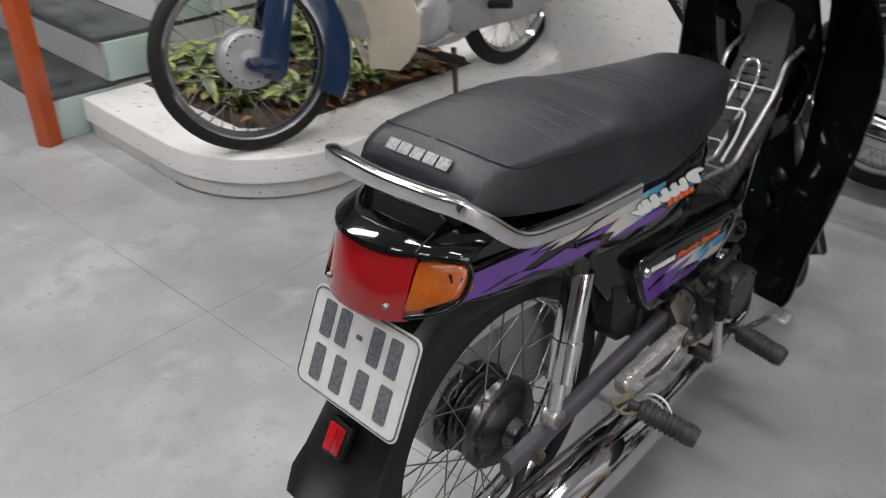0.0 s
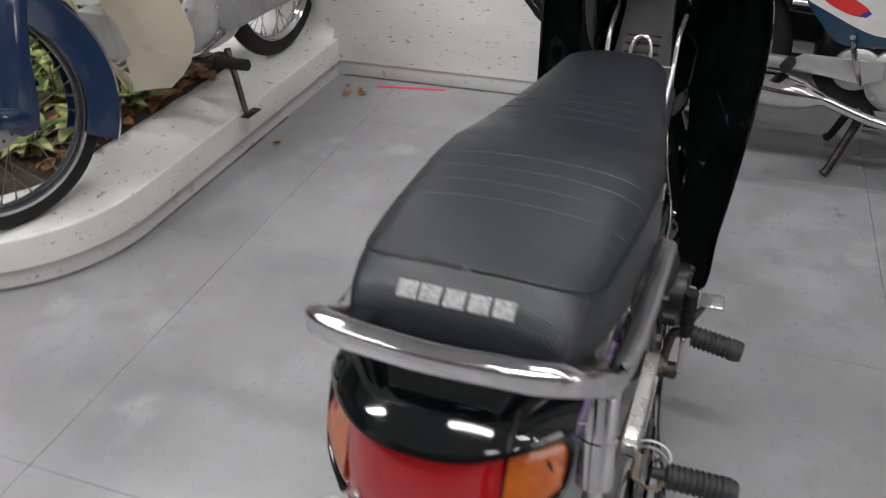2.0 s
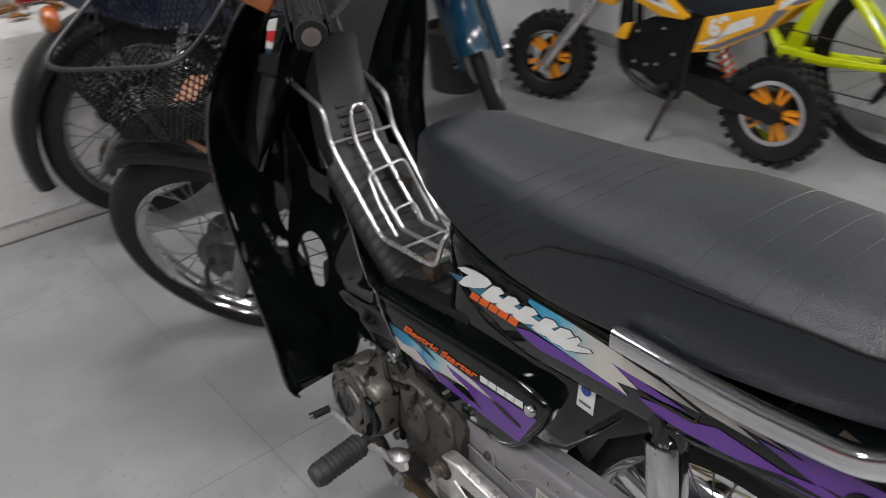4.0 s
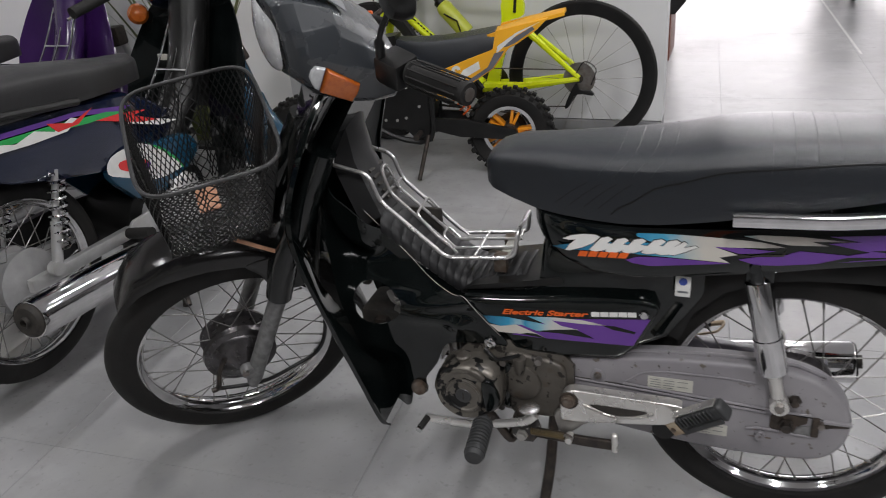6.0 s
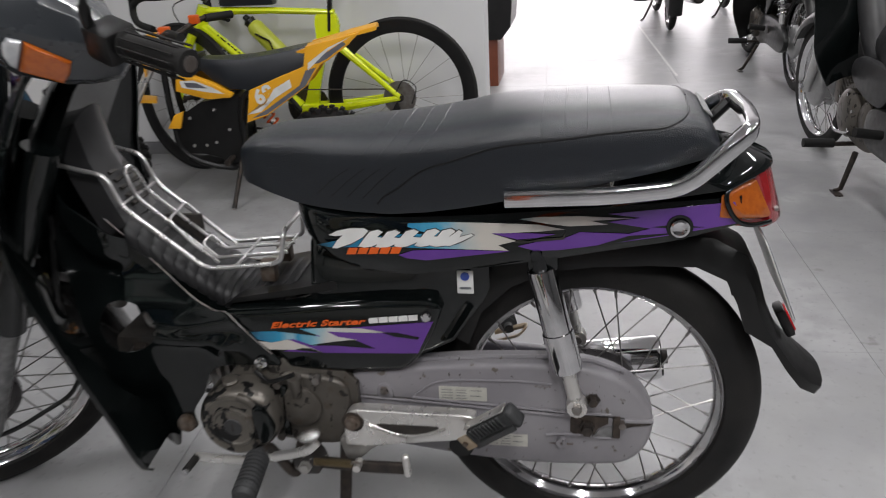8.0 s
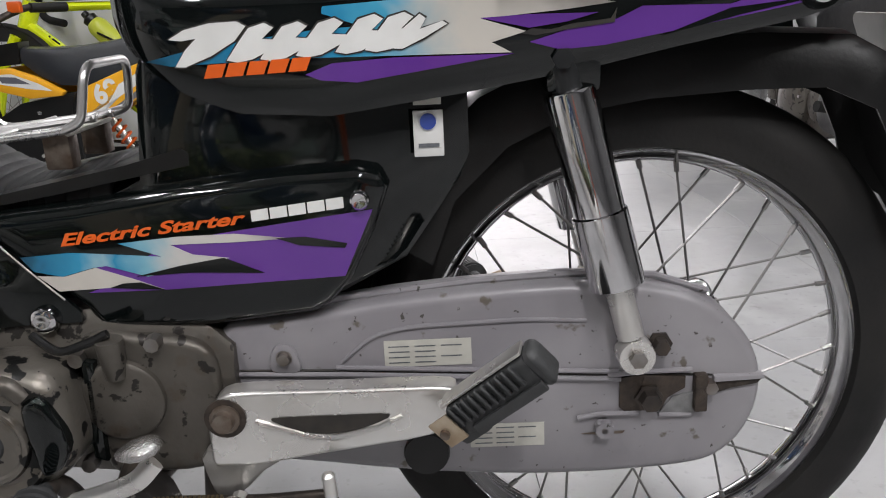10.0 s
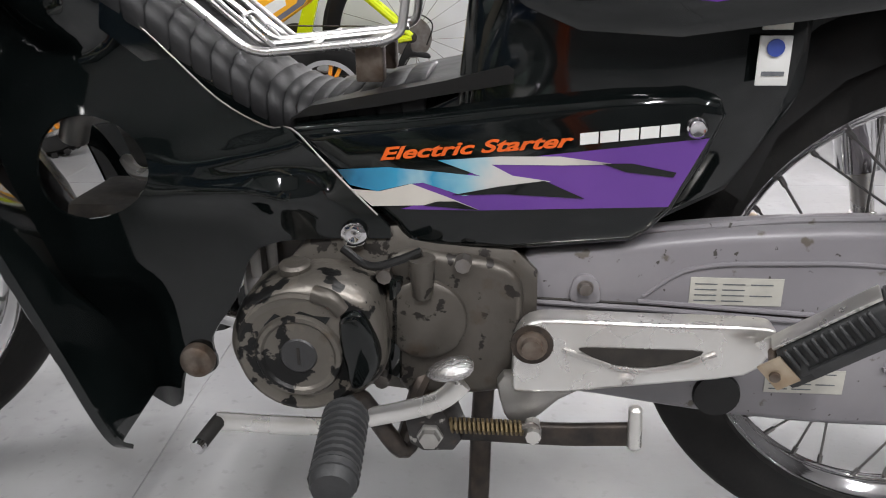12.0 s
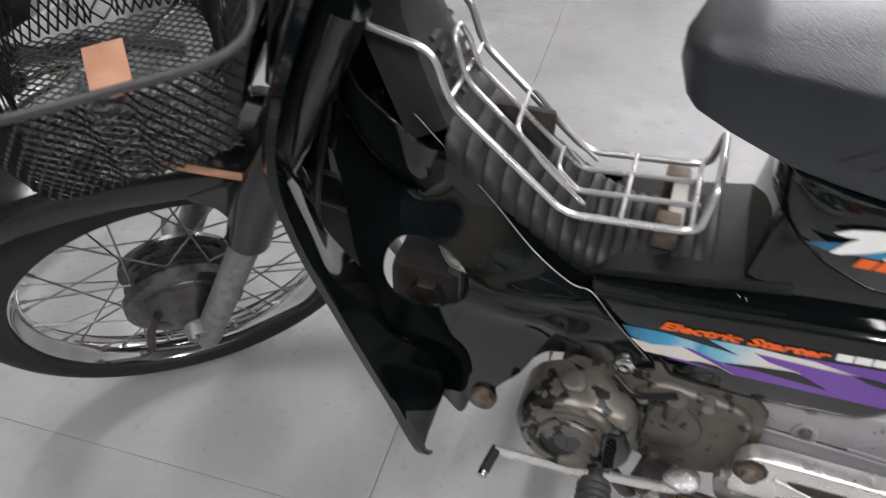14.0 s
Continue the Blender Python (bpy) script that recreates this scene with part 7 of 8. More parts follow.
    # swing arm, chain case, shocks
    for s in (-1, 1):
        part("swing_arm", box(0.15, 0.64, s * 0.075 - 0.011, s * 0.075 + 0.011, 0.262, 0.298, 0.005), o.get("arm", M_satin), g)
        k = o.get("shock", 0.0)
        part("shock_body", rod((0.57 + k * 0.5, s * 0.098, 0.31), (0.55 + k, s * 0.1, 0.42), 0.014, rod((0.55 + k, s * 0.1, 0.42), (0.515 + k, s * 0.102, o.get("shock_top", 0.6)), 0.009)), M_satin, g)
        part("shock_spring", spring((0.553 + k, s * 0.1, o.get("shock_top", 0.6) - 0.2), (0.516 + k, s * 0.102, o.get("shock_top", 0.6) - 0.01), 0.021, 9, 0.0042), o.get("spring", M_chrome), g)
        part("shock_eye", lathe([(0.009, -0.012), (0.019, -0.012), (0.019, 0.012), (0.009, 0.012)], 18, "y", (0.572, s * 0.1, 0.305)), M_satin, g)
    part("chain_case", slab(spline2([(0.17, 0.35), (0.4, 0.375), (0.62, 0.35), (0.7, 0.28), (0.62, 0.215), (0.4, 0.215), (0.17, 0.23)], 5), -0.115, -0.088, 0.008), o.get("case", M_case), g)
    part("case_plug", lathe([(0.02, -0.112), (0.02, -0.119), (0.003, -0.12)], 18, "y", (0.36, 0, 0.3)), M_dark, g)
    part("peg_bracket", slab([(0.1, 0.34), (0.3, 0.33), (0.34, 0.3), (0.32, 0.285), (0.14, 0.27), (0.09, 0.29)], 0.118, 0.128, 0.003), M_satin, g)
    for s in (-1, 1):
        part("rear_peg", rod((0.33, s * 0.13, 0.305), (0.34, s * 0.22, 0.32), 0.016, seg=14), M_rubber, g)
        part("front_peg", rod((-0.03 + ex, s * 0.14, 0.175), (-0.03 + ex, s * 0.25, 0.18), 0.017, seg=14), M_rubber, g)
    part("peg_bar", rod((-0.03 + ex, -0.14, 0.172), (-0.03 + ex, 0.14, 0.172), 0.009, seg=10), M_dark_steel, g)
    part("gear_pedal", tube(smooth_path([(-0.17 + ex, -0.12, 0.25), (-0.08 + ex, -0.125, 0.215), (0.05 + ex, -0.125, 0.235)], 4), 0.006, seg=8), M_chrome, g)
    part("kick_starter", tube(smooth_path([(0.1 + ex, 0.12, 0.27), (0.14 + ex, 0.15, 0.36), (0.16 + ex, 0.2, 0.42)], 4), 0.008, seg=8), M_chrome, g)
    sx, sy = o.get("stand", (0.02, -0.24))
    part("side_stand", tube([(0.08 + ex, -0.1, 0.17), (sx, sy * 0.9, 0.02), (sx - 0.02, sy, 0.006)], [0.011, 0.009, 0.008], seg=10), M_dark_steel, g)
    part("stand_foot", box(sx - 0.035, sx + 0.035, sy - 0.014, sy + 0.014, 0, 0.006, 0.002), M_dark_steel, g)
    return g


# navy and ivory one on the planter, nose to +x
cub = underbone("step_through_motorbike", pose(-0.56, -1.412, KERB_TOP, 0, 0, 178.5), "old navy and ivory step-through motorbike on the planter kerb", M_navy, M_ivory,
                {"link": True, "ex": 0.1, "split_seat": True, "case": M_drum, "stand": (0.115, -0.2), "shield_low": 0.15, "nose": -0.43, "slope": 0.3, "tip": 0.72, "seat": M_dark_seat, "cover": M_navy, "steer": -22, "tyre": 0.024, "wall": 0.042, "R": 0.282, "rear_fender": M_navy, "arm": M_navy})
# midnight blue one beside the low wall, nose to +y
wave = underbone("striped_motorbike", pose(-1.25, 0.605, 0.02, 0, -1.9, -91.9), "midnight blue motorbike with green and red streaks beside the low wall", M_midnight, M_paint,
                 {"carrier": True, "fender": M_teal, "cover": M_teal, "fork": M_teal, "steer": 56, "arm": M_satin, "rail": M_plastic, "case": M_plastic, "block": M_plastic, "ex": 0.04, "seat_front": 0.07, "shock": -0.015, "shock_top": 0.55, "nose": -0.36, "shield_low": 0.24, "seat": M_dark_seat, "inner": M_plastic, "tunnel": M_plastic})
for s in (-1, 1):
    part("centre_stand_leg", tube([(0.1, s * 0.07, 0.18), (0.15, s * 0.12, 0.0), (0.16, s * 0.13, -0.014)], [0.013, 0.012, 0.014], seg=8), M_dark_steel, wave)
# violet one behind it
underbone("violet_motorbike", pose(-2.06, 1.02, 0, 0, 0, -88), "dark violet motorbike with chrome levers in the second row", M_violet, M_violet, {"steer": 10, "ex": -0.03, "carrier": True, "seat": M_dark_seat})

# streaks on the midnight blue motorbike
for s in (-1, 1):
    decal("green_streak", [(0.72, 0.668), (0.5, 0.66), (0.3, 0.645), (0.22, 0.628), (0.36, 0.632), (0.52, 0.644), (0.74, 0.654)], 0.1135, M_green, wave, s, "green streak")
    decal("purple_streak", [(0.7, 0.682), (0.4, 0.672), (0.2, 0.64), (0.24, 0.632), (0.4, 0.66), (0.72, 0.67)], 0.1132, M_purple, wave, s)
    decal("red_streak", [(0.34, 0.632), (0.18, 0.585), (0.1, 0.572), (0.2, 0.61), (0.14, 0.612), (0.24, 0.628)], 0.1138, M_scarlet, wave, s, "red streak")
    decal("white_streak", [(0.25, 0.6), (0.1, 0.555), (0.02, 0.55), (0.12, 0.58)], 0.1136, M_white, wave, s, "white streak")
    decal("model_mark", [(0.72, 0.652), (0.66, 0.66), (0.6, 0.645), (0.54, 0.66), (0.48, 0.642), (0.42, 0.662), (0.4, 0.655), (0.44, 0.632), (0.56, 0.632), (0.7, 0.64)], 0.1142, M_white, wave, s)
    decal("model_mark", [(0.5, 0.668), (0.42, 0.648), (0.34, 0.67), (0.4, 0.64), (0.47, 0.638)], 0.1144, M_scarlet, wave, s)
decal("white_panel", spline2([(0.315, 0.52), (0.225, 0.53), (0.165, 0.515), (0.105, 0.48), (0.046, 0.425), (0.036, 0.405), (0.093, 0.401), (0.165, 0.408), (0.275, 0.45), (0.335, 0.48)], 3), 0.1092, M_white, wave, 1, "white side panel decal")
decal("red_streak", spline2([(0.285, 0.498), (0.217, 0.49), (0.170, 0.463), (0.182, 0.447), (0.226, 0.451), (0.285, 0.476)], 3), 0.1098, M_scarlet, wave, 1)
decal("purple_streak", [(0.177, 0.467), (0.165, 0.458), (0.177, 0.446), (0.195, 0.448)], 0.1102, M_purple, wave, 1)
decal("green_streak", [(0.175, 0.524), (0.105, 0.486), (0.040, 0.428), (0.029, 0.402), (0.037, 0.404), (0.049, 0.425), (0.109, 0.478)], 0.1098, M_green, wave, 1)
part("warning_label", box(-0.2, -0.195, -0.1, -0.06, 0.68, 0.7, 0.001), M_label, wave)

# ---------------------------------------------------------------- yellow children's dirt bike
M_yolk = material("yolk_yellow_plastic", (0.85, 0.42, 0.02), 0.35, second=(0.8, 0.38, 0.015), scale=12, bump=0.04)
M_rim_orange = material("orange_rim_paint", (0.85, 0.32, 0.02), 0.35, second=(0.78, 0.28, 0.015), scale=12)
M_neon = material("neon_yellow_paint", (0.74, 0.86, 0.01), 0.25, coat=0.4, second=(0.7, 0.82, 0.01), scale=8)
M_grey_print = material("grey_print", (0.11, 0.11, 0.13), 0.4, second=(0.14, 0.14, 0.16), scale=30)
M_bottle = material("yellow_bottle_plastic", (0.5, 0.55, 0.06), 0.35, second=(0.46, 0.5, 0.05), scale=8)

dirt = thing("dirt_bike", Matrix.Translation((-0.42, 1.79, 0)) @ Matrix.Rotation(radians(6), 4, "Z") @ Matrix.Translation((0.43, 0, 0)), "small yellow and black children's dirt bike with knobby tyres", "dirt bike")


def knobby(parent, cx, cz, R, m, name):
    wh = part(name, lathe([(0.012, -0.05), (0.035, -0.045), (0.035, 0.045), (0.012, 0.05)], 20), M_dark_steel, parent, "knobby wheel with orange five-armed rim")
    wh.matrix_basis = m @ Matrix.Translation((cx, 0, cz))
    rr = R * 0.6
    prof = [(rr, -0.03), (rr + 0.02, -0.042), (R - 0.022, -0.042), (R - 0.012, -0.03), (R - 0.01, 0), (R - 0.012, 0.03), (R - 0.022, 0.042), (rr + 0.02, 0.042), (rr, 0.03)]
    part("tyre", loft([[Vector((r_ * math.cos(a), y, r_ * math.sin(a))) for r_, y in prof] for a in (math.tau * j / 48 for j in range(48))], None, closed=True), M_rubber, wh)
    knob = None
    for k in range(26):
        for y0, off in ((-0.03, 0), (0.0, 0.5), (0.03, 0)):
            if knob is None:
                ob = part("tread_knob", box(R - 0.016, R + 0.002, -0.012, 0.012, -0.0095, 0.0095, 0.002, seg=1), M_rubber, wh, smooth=0)
                knob = ob.data
            else:
                ob = new("tread_knob", knob)
                ob.parent = wh
            ob.matrix_basis = Matrix.Translation((0, y0, 0)) @ Matrix.Rotation(-math.tau * (k + off) / 26, 4, "Y")
    part("rim", loft([[Vector((r_ * math.cos(a), y, r_ * math.sin(a))) for r_, y in ((rr + 0.006, -0.032), (rr - 0.012, -0.03), (rr - 0.014, 0.03), (rr + 0.006, 0.032))] for a in (math.tau * j / 48 for j in range(48))], None, closed=True), M_chrome, wh)
    arm = None
    for k in range(10):
        a = math.tau * (k // 2) / 5 + (0.16 if k % 2 else -0.16)
        if arm is None:
            ob = part("rim_arm", box(0.02, rr - 0.008, -0.02, 0.02, -0.006, 0.006, 0.002), M_rim_orange, wh)
            arm = ob.data
        else:
            ob = new("rim_arm", arm)
            ob.parent = wh
        ob.matrix_basis = Matrix.Rotation(a, 4, "Y")
    part("sprocket", lathe([(0.03, 0.046), (0.062, 0.046), (0.062, 0.05), (0.03, 0.05)], 30), M_dark_steel, wh)
    return wh


knobby(dirt, -0.43, 0.18, 0.18, Matrix(), "rear_wheel")
turn = Matrix.Translation((-1.2, 0, 0)) @ Matrix.Rotation(radians(18), 4, "Z") @ Matrix.Translation((1.2, 0, 0))
knobby(dirt, -1.34, 0.17, 0.17, turn, "front_wheel")
part("number_panel", slab([(-0.721, 0.329), (-0.696, 0.453), (-0.575, 0.5), (-0.478, 0.534), (-0.463, 0.607), (-0.349, 0.632), (-0.259, 0.65), (-0.302, 0.607), (-0.379, 0.555), (-0.413, 0.538), (-0.476, 0.459), (-0.637, 0.354)], -0.085, -0.06, 0.004), M_yolk, dirt, "yellow side panel with race number")
part("number_panel", slab([(-0.721, 0.329), (-0.696, 0.453), (-0.575, 0.5), (-0.478, 0.534), (-0.463, 0.607), (-0.349, 0.632), (-0.259, 0.65), (-0.302, 0.607), (-0.379, 0.555), (-0.413, 0.538), (-0.476, 0.459), (-0.637, 0.354)], 0.085, 0.06, 0.004), M_yolk, dirt)
decal("panel_print", [(-0.7, 0.345), (-0.635, 0.38), (-0.5, 0.465), (-0.47, 0.52), (-0.43, 0.53), (-0.478, 0.462), (-0.638, 0.36)], 0.0856, M_grey_print, dirt, -1)
decal("panel_print", [(-0.715, 0.36), (-0.69, 0.372), (-0.6, 0.42), (-0.53, 0.46), (-0.535, 0.49), (-0.6, 0.455), (-0.66, 0.37)], 0.0856, M_white, dirt, -1)
decal("panel_print", [(-0.455, 0.54), (-0.4, 0.575), (-0.32, 0.62), (-0.31, 0.61), (-0.385, 0.56), (-0.42, 0.545)], 0.0856, M_grey_print, dirt, -1)
decal("panel_print", [(-0.462, 0.52), (-0.38, 0.59), (-0.29, 0.637), (-0.38, 0.6), (-0.458, 0.548)], 0.0858, M_white, dirt, -1)
words("69", 0.075, Matrix.Translation((-0.668, -0.0862, 0.397)) @ Matrix.Rotation(radians(90), 4, "X") @ Matrix.Rotation(radians(24), 4, "Z"), M_white, dirt, "race_number", "white race number", shear=0.1, bold=0.003)
part("rear_fender", loft([[Vector((x, y, z + dz)) for y, dz in ((-w, 0), (-w, 0.014), (0, 0.024), (w, 0.014), (w, 0), (0, 0.01))] for x, w, z in ((-0.5, 0.07, 0.575), (-0.4, 0.075, 0.6), (-0.3, 0.065, 0.63), (-0.2, 0.04, 0.65))]), M_yolk, dirt)
part("seat", loft([[Vector((x, y, z)) for y, z in ((-w, zb), (-w, zt - 0.025), (-w * 0.8, zt - 0.004), (0, zt), (w * 0.8, zt - 0.004), (w, zt - 0.025), (w, zb))] for x, w, zt, zb in ((-0.88, 0.05, 0.575, 0.53), (-0.83, 0.065, 0.572, 0.49), (-0.77, 0.072, 0.57, 0.46), (-0.7, 0.078, 0.572, 0.455), (-0.6, 0.08, 0.585, 0.48), (-0.52, 0.078, 0.598, 0.51), (-0.468, 0.07, 0.607, 0.535))]), M_leather, dirt, "black bench seat")
part("tank_shroud", slab([(-0.968, 0.513), (-0.91, 0.517), (-0.83, 0.485), (-0.759, 0.441), (-0.769, 0.429), (-0.859, 0.425), (-0.977, 0.461)], -0.09, -0.06, 0.005), M_yolk, dirt)
part("tank_shroud", slab([(-0.968, 0.513), (-0.91, 0.517), (-0.83, 0.485), (-0.759, 0.441), (-0.769, 0.429), (-0.859, 0.425), (-0.977, 0.461)], 0.09, 0.06, 0.005), M_yolk, dirt)
decal("panel_print", [(-0.955, 0.5), (-0.9, 0.5), (-0.83, 0.47), (-0.79, 0.445), (-0.86, 0.455), (-0.95, 0.475)], 0.0906, M_white, dirt, -1)
decal("panel_print", [(-0.94, 0.494), (-0.89, 0.49), (-0.85, 0.468), (-0.93, 0.475)], 0.0909, M_grey_print, dirt, -1)
part("tank_cap", slab([(-1.045, 0.564), (-0.96, 0.58), (-0.881, 0.59), (-0.885, 0.526), (-0.999, 0.517)], -0.05, 0.05, 0.012), M_plastic, dirt)
part("motor_box", slab([(-0.979, 0.364), (-0.9, 0.41), (-0.763, 0.431), (-0.711, 0.41), (-0.765, 0.167), (-0.825, 0.154), (-0.86, 0.197), (-1.002, 0.213), (-1.01, 0.283)], -0.06, 0.06, 0.008), M_plastic, dirt, "black motor and battery box")
for x, z in ((-0.95, 0.24), (-0.9, 0.24), (-0.86, 0.25), (-0.95, 0.35), (-0.85, 0.38), (-0.8, 0.3)):
    part("bolt", rod((x, -0.06, z), (x, -0.066, z), 0.006, seg=8), M_alu_bright, dirt)
for s in (-1, 1):
    part("frame_tube", tube(smooth_path([(-1.03, s * 0.04, 0.55), (-1.02, s * 0.055, 0.35), (-0.98, s * 0.06, 0.2), (-0.76, s * 0.065, 0.16), (-0.73, s * 0.065, 0.42), (-0.5, s * 0.06, 0.53)], 4), 0.013, seg=8), M_plastic, dirt)
    part("swing_arm", slab([(-0.75, 0.25), (-0.6, 0.245), (-0.4, 0.205), (-0.38, 0.175), (-0.42, 0.16), (-0.63, 0.17), (-0.75, 0.2)], s * 0.072, s * 0.056, 0.004), M_plastic, dirt)
    fork = part("fork_leg", rod((-1.345, s * 0.065, 0.15), (-1.06, s * 0.065, 0.6), 0.016, rod((-1.345, s * 0.065, 0.15), (-1.2, s * 0.065, 0.38), 0.02)), M_alu_bright, dirt)
    fork.matrix_basis = turn
    part("front_peg", rod((-0.8, s * 0.07, 0.19), (-0.8, s * 0.15, 0.19), 0.012), M_dark_steel, dirt)
part("fork_guard", slab([(-1.036, 0.316), (-1.0, 0.37), (-0.966, 0.381), (-0.986, 0.315)], -0.085, -0.07, 0.003), M_yolk, dirt)
part("front_fender", loft([[Vector((x, y, z)) for y in (-w, 0, w)] + [Vector((x, y, z + 0.012 + 0.01 * (y == 0))) for y in (w, 0, -w)] for x, w, z in ((-1.26, 0.05, 0.41), (-1.22, 0.055, 0.412), (-1.16, 0.05, 0.41), (-1.1, 0.04, 0.4))]), M_yolk, dirt).matrix_basis = turn
bars = part("handlebar", tube(smooth_path([(-0.86, -0.28, 0.69), (-0.93, -0.2, 0.69), (-1.0, -0.1, 0.65), (-1.03, 0, 0.62), (-1.0, 0.1, 0.65), (-0.93, 0.2, 0.69), (-0.86, 0.28, 0.69)], 4), 0.011), M_dark_steel, dirt)
for s in (-1, 1):
    part("grip", rod((-0.92, s * 0.205, 0.69), (-0.84, s * 0.3, 0.69), 0.016), M_rubber, dirt)
    part("lever_clamp", box(-0.97, -0.93, s * 0.16 - 0.015, s * 0.16 + 0.015, 0.675, 0.71, 0.006), M_orange, dirt)
    part("lever", tube([(-0.97, s * 0.17, 0.69), (-0.93, s * 0.28, 0.685)], 0.005, seg=6), M_alu_bright, dirt)
part("number_board", sheet([[(-1.08 - 0.02 * math.cos(u * 1.4), 0.09 * u, z) for u in (-1, -0.5, 0, 0.5, 1)] for z in (0.52, 0.58, 0.66)], 0.004), M_yolk, dirt)
part("shock_absorber", rod((-0.72, 0, 0.44), (-0.6, 0, 0.24), 0.012), M_alu_bright, dirt)
part("shock_spring", spring((-0.71, 0, 0.42), (-0.61, 0, 0.26), 0.022, 8, 0.004), M_orange, dirt)
part("kick_stand", rod((-0.765, -0.075, 0.18), (-0.8, -0.15, 0.006), 0.009), M_dark_steel, dirt)
part("chain", tube([(-0.8, 0.05, 0.28), (-0.43, 0.05, 0.24), (-0.36, 0.05, 0.18), (-0.43, 0.05, 0.12), (-0.8, 0.05, 0.22)], 0.005, seg=6, closed=True), M_dark_steel, dirt)

# ---------------------------------------------------------------- neon yellow racing bicycle
cycle = thing("racing_bicycle", pose(-0.03, 2.11, 0, -2.5, 0, 0), "neon yellow racing bicycle with black deep-rim wheels", "bicycle")
RH, FH, BB = (-0.153, 0.325), (-1.13, 0.325), (-0.585, 0.275)


def race_wheel(cx, m, name):
    wh = part(name, lathe([(0.006, -0.05), (0.018, -0.048), (0.018, -0.03), (0.01, -0.026), (0.01, 0.026), (0.02, 0.03), (0.02, 0.048), (0.006, 0.05)], 20), M_dark_steel, cycle, "black wheel with a deep rim and thin spokes")
    wh.matrix_basis = m @ Matrix.Translation((cx, 0, RH[1]))
    ring = lambda prof: loft([[Vector((r_ * math.cos(a), y, r_ * math.sin(a))) for r_, y in prof] for a in (math.tau * j / 72 for j in range(72))], None, closed=True)
    part("tyre", ring([(0.314 + 0.011 * math.cos(t), 0.013 * math.sin(t)) for t in (math.tau * k / 10 for k in range(10))]), M_rubber, wh)
    part("rim", ring([(0.309, -0.011), (0.285, -0.012), (0.262, -0.004), (0.262, 0.004), (0.285, 0.012), (0.309, 0.011)]), M_plastic, wh)
    mesh = None
    for k in range(20):
        a0, s = math.tau * k / 20, 1 if k % 2 else -1
        lean = 0.5 if (k // 2) % 2 else -0.5
        a, e = Vector((0.018 * math.cos(a0 + lean), s * 0.03, 0.018 * math.sin(a0 + lean))), Vector((0.264 * math.cos(a0), 0, 0.264 * math.sin(a0)))
        if mesh is None:
            ob = part("spoke", rod((0, 0, 0), (0, 0, 1), 0.0011, seg=5), M_steel, wh)
            mesh = ob.data
        else:
            ob = new("spoke", mesh)
            ob.parent = wh
        d = e - a
        ob.matrix_basis = Matrix.LocRotScale(a, d.to_track_quat("Z", "Y"), (1, 1, d.length))
    return wh


rw = race_wheel(RH[0], Matrix(), "rear_wheel")
steer2 = Matrix.Translation((-1.08, 0, 0)) @ Matrix.Rotation(radians(-22), 4, "Z") @ Matrix.Translation((1.08, 0, 0))
race_wheel(FH[0], steer2, "front_wheel")
part("brake_disc", lathe([(0.02, -0.045), (0.07, -0.045), (0.07, -0.047), (0.02, -0.047)], 30), M_steel, rw)
for k in range(7):
    part("sprocket", lathe([(0.012, 0.02 + 0.004 * k), (0.05 - 0.004 * k, 0.02 + 0.004 * k), (0.05 - 0.004 * k, 0.022 + 0.004 * k), (0.012, 0.022 + 0.004 * k)], 24), M_dark_steel, rw)
part("down_tube", tube([(-1.0, 0, 0.63), (-0.6, 0, 0.285)], [0.034, 0.036], seg=14, sx=0.55, up=(0, 1, 0)), M_neon, cycle)
part("top_tube", tube([(-1.0, 0, 0.695), (-0.7, 0, 0.69), (-0.42, 0, 0.675)], [0.026, 0.02, 0.018], seg=12, sx=0.7, up=(0, 1, 0)), M_neon, cycle)
part("seat_tube", slab(spline2([(-0.5, 0.662), (-0.42, 0.68), (-0.405, 0.59), (-0.475, 0.562), (-0.475, 0.49), (-0.51, 0.36), (-0.53, 0.27), (-0.6, 0.25), (-0.58, 0.3), (-0.548, 0.4), (-0.505, 0.54)], 3), -0.014, 0.014, 0.004), M_neon, cycle, "aero seat tube")
part("head_tube", tube([(-0.985, 0, 0.715), (-1.03, 0, 0.6)], 0.03, seg=14), M_neon, cycle)
for s in (-1, 1):
    part("seat_stay", tube([(-0.415, s * 0.012, 0.545), (-0.3, s * 0.035, 0.45), (RH[0], s * 0.056, RH[1] + 0.005)], [0.018, 0.013, 0.011], seg=8), M_neon, cycle)
    part("chain_stay", tube([(BB[0], s * 0.02, BB[1]), (-0.4, s * 0.045, 0.288), (RH[0], s * 0.056, RH[1])], [0.024, 0.018, 0.011], seg=8), M_neon, cycle)
    part("fork_blade", tube([(-1.03, s * 0.02, 0.6), (-1.08, s * 0.045, 0.5), (FH[0], s * 0.05, FH[1])], [0.02, 0.018, 0.01], seg=8), M_neon, cycle).matrix_basis = steer2
    drop = [(-1.0, 0, 0.765), (-1.01, s * 0.1, 0.767), (-1.03, s * 0.18, 0.767), (-1.1, s * 0.2, 0.765), (-1.15, s * 0.205, 0.73), (-1.13, s * 0.21, 0.67), (-1.04, s * 0.21, 0.645)]
    part("drop_bar", tube(smooth_path(drop, 4), 0.014, seg=10), M_rubber, cycle).matrix_basis = steer2
    part("brake_hood", tube([(-1.11, s * 0.2, 0.765), (-1.16, s * 0.2, 0.79), (-1.17, s * 0.2, 0.7)], [0.016, 0.014, 0.005], seg=8), M_plastic, cycle).matrix_basis = steer2
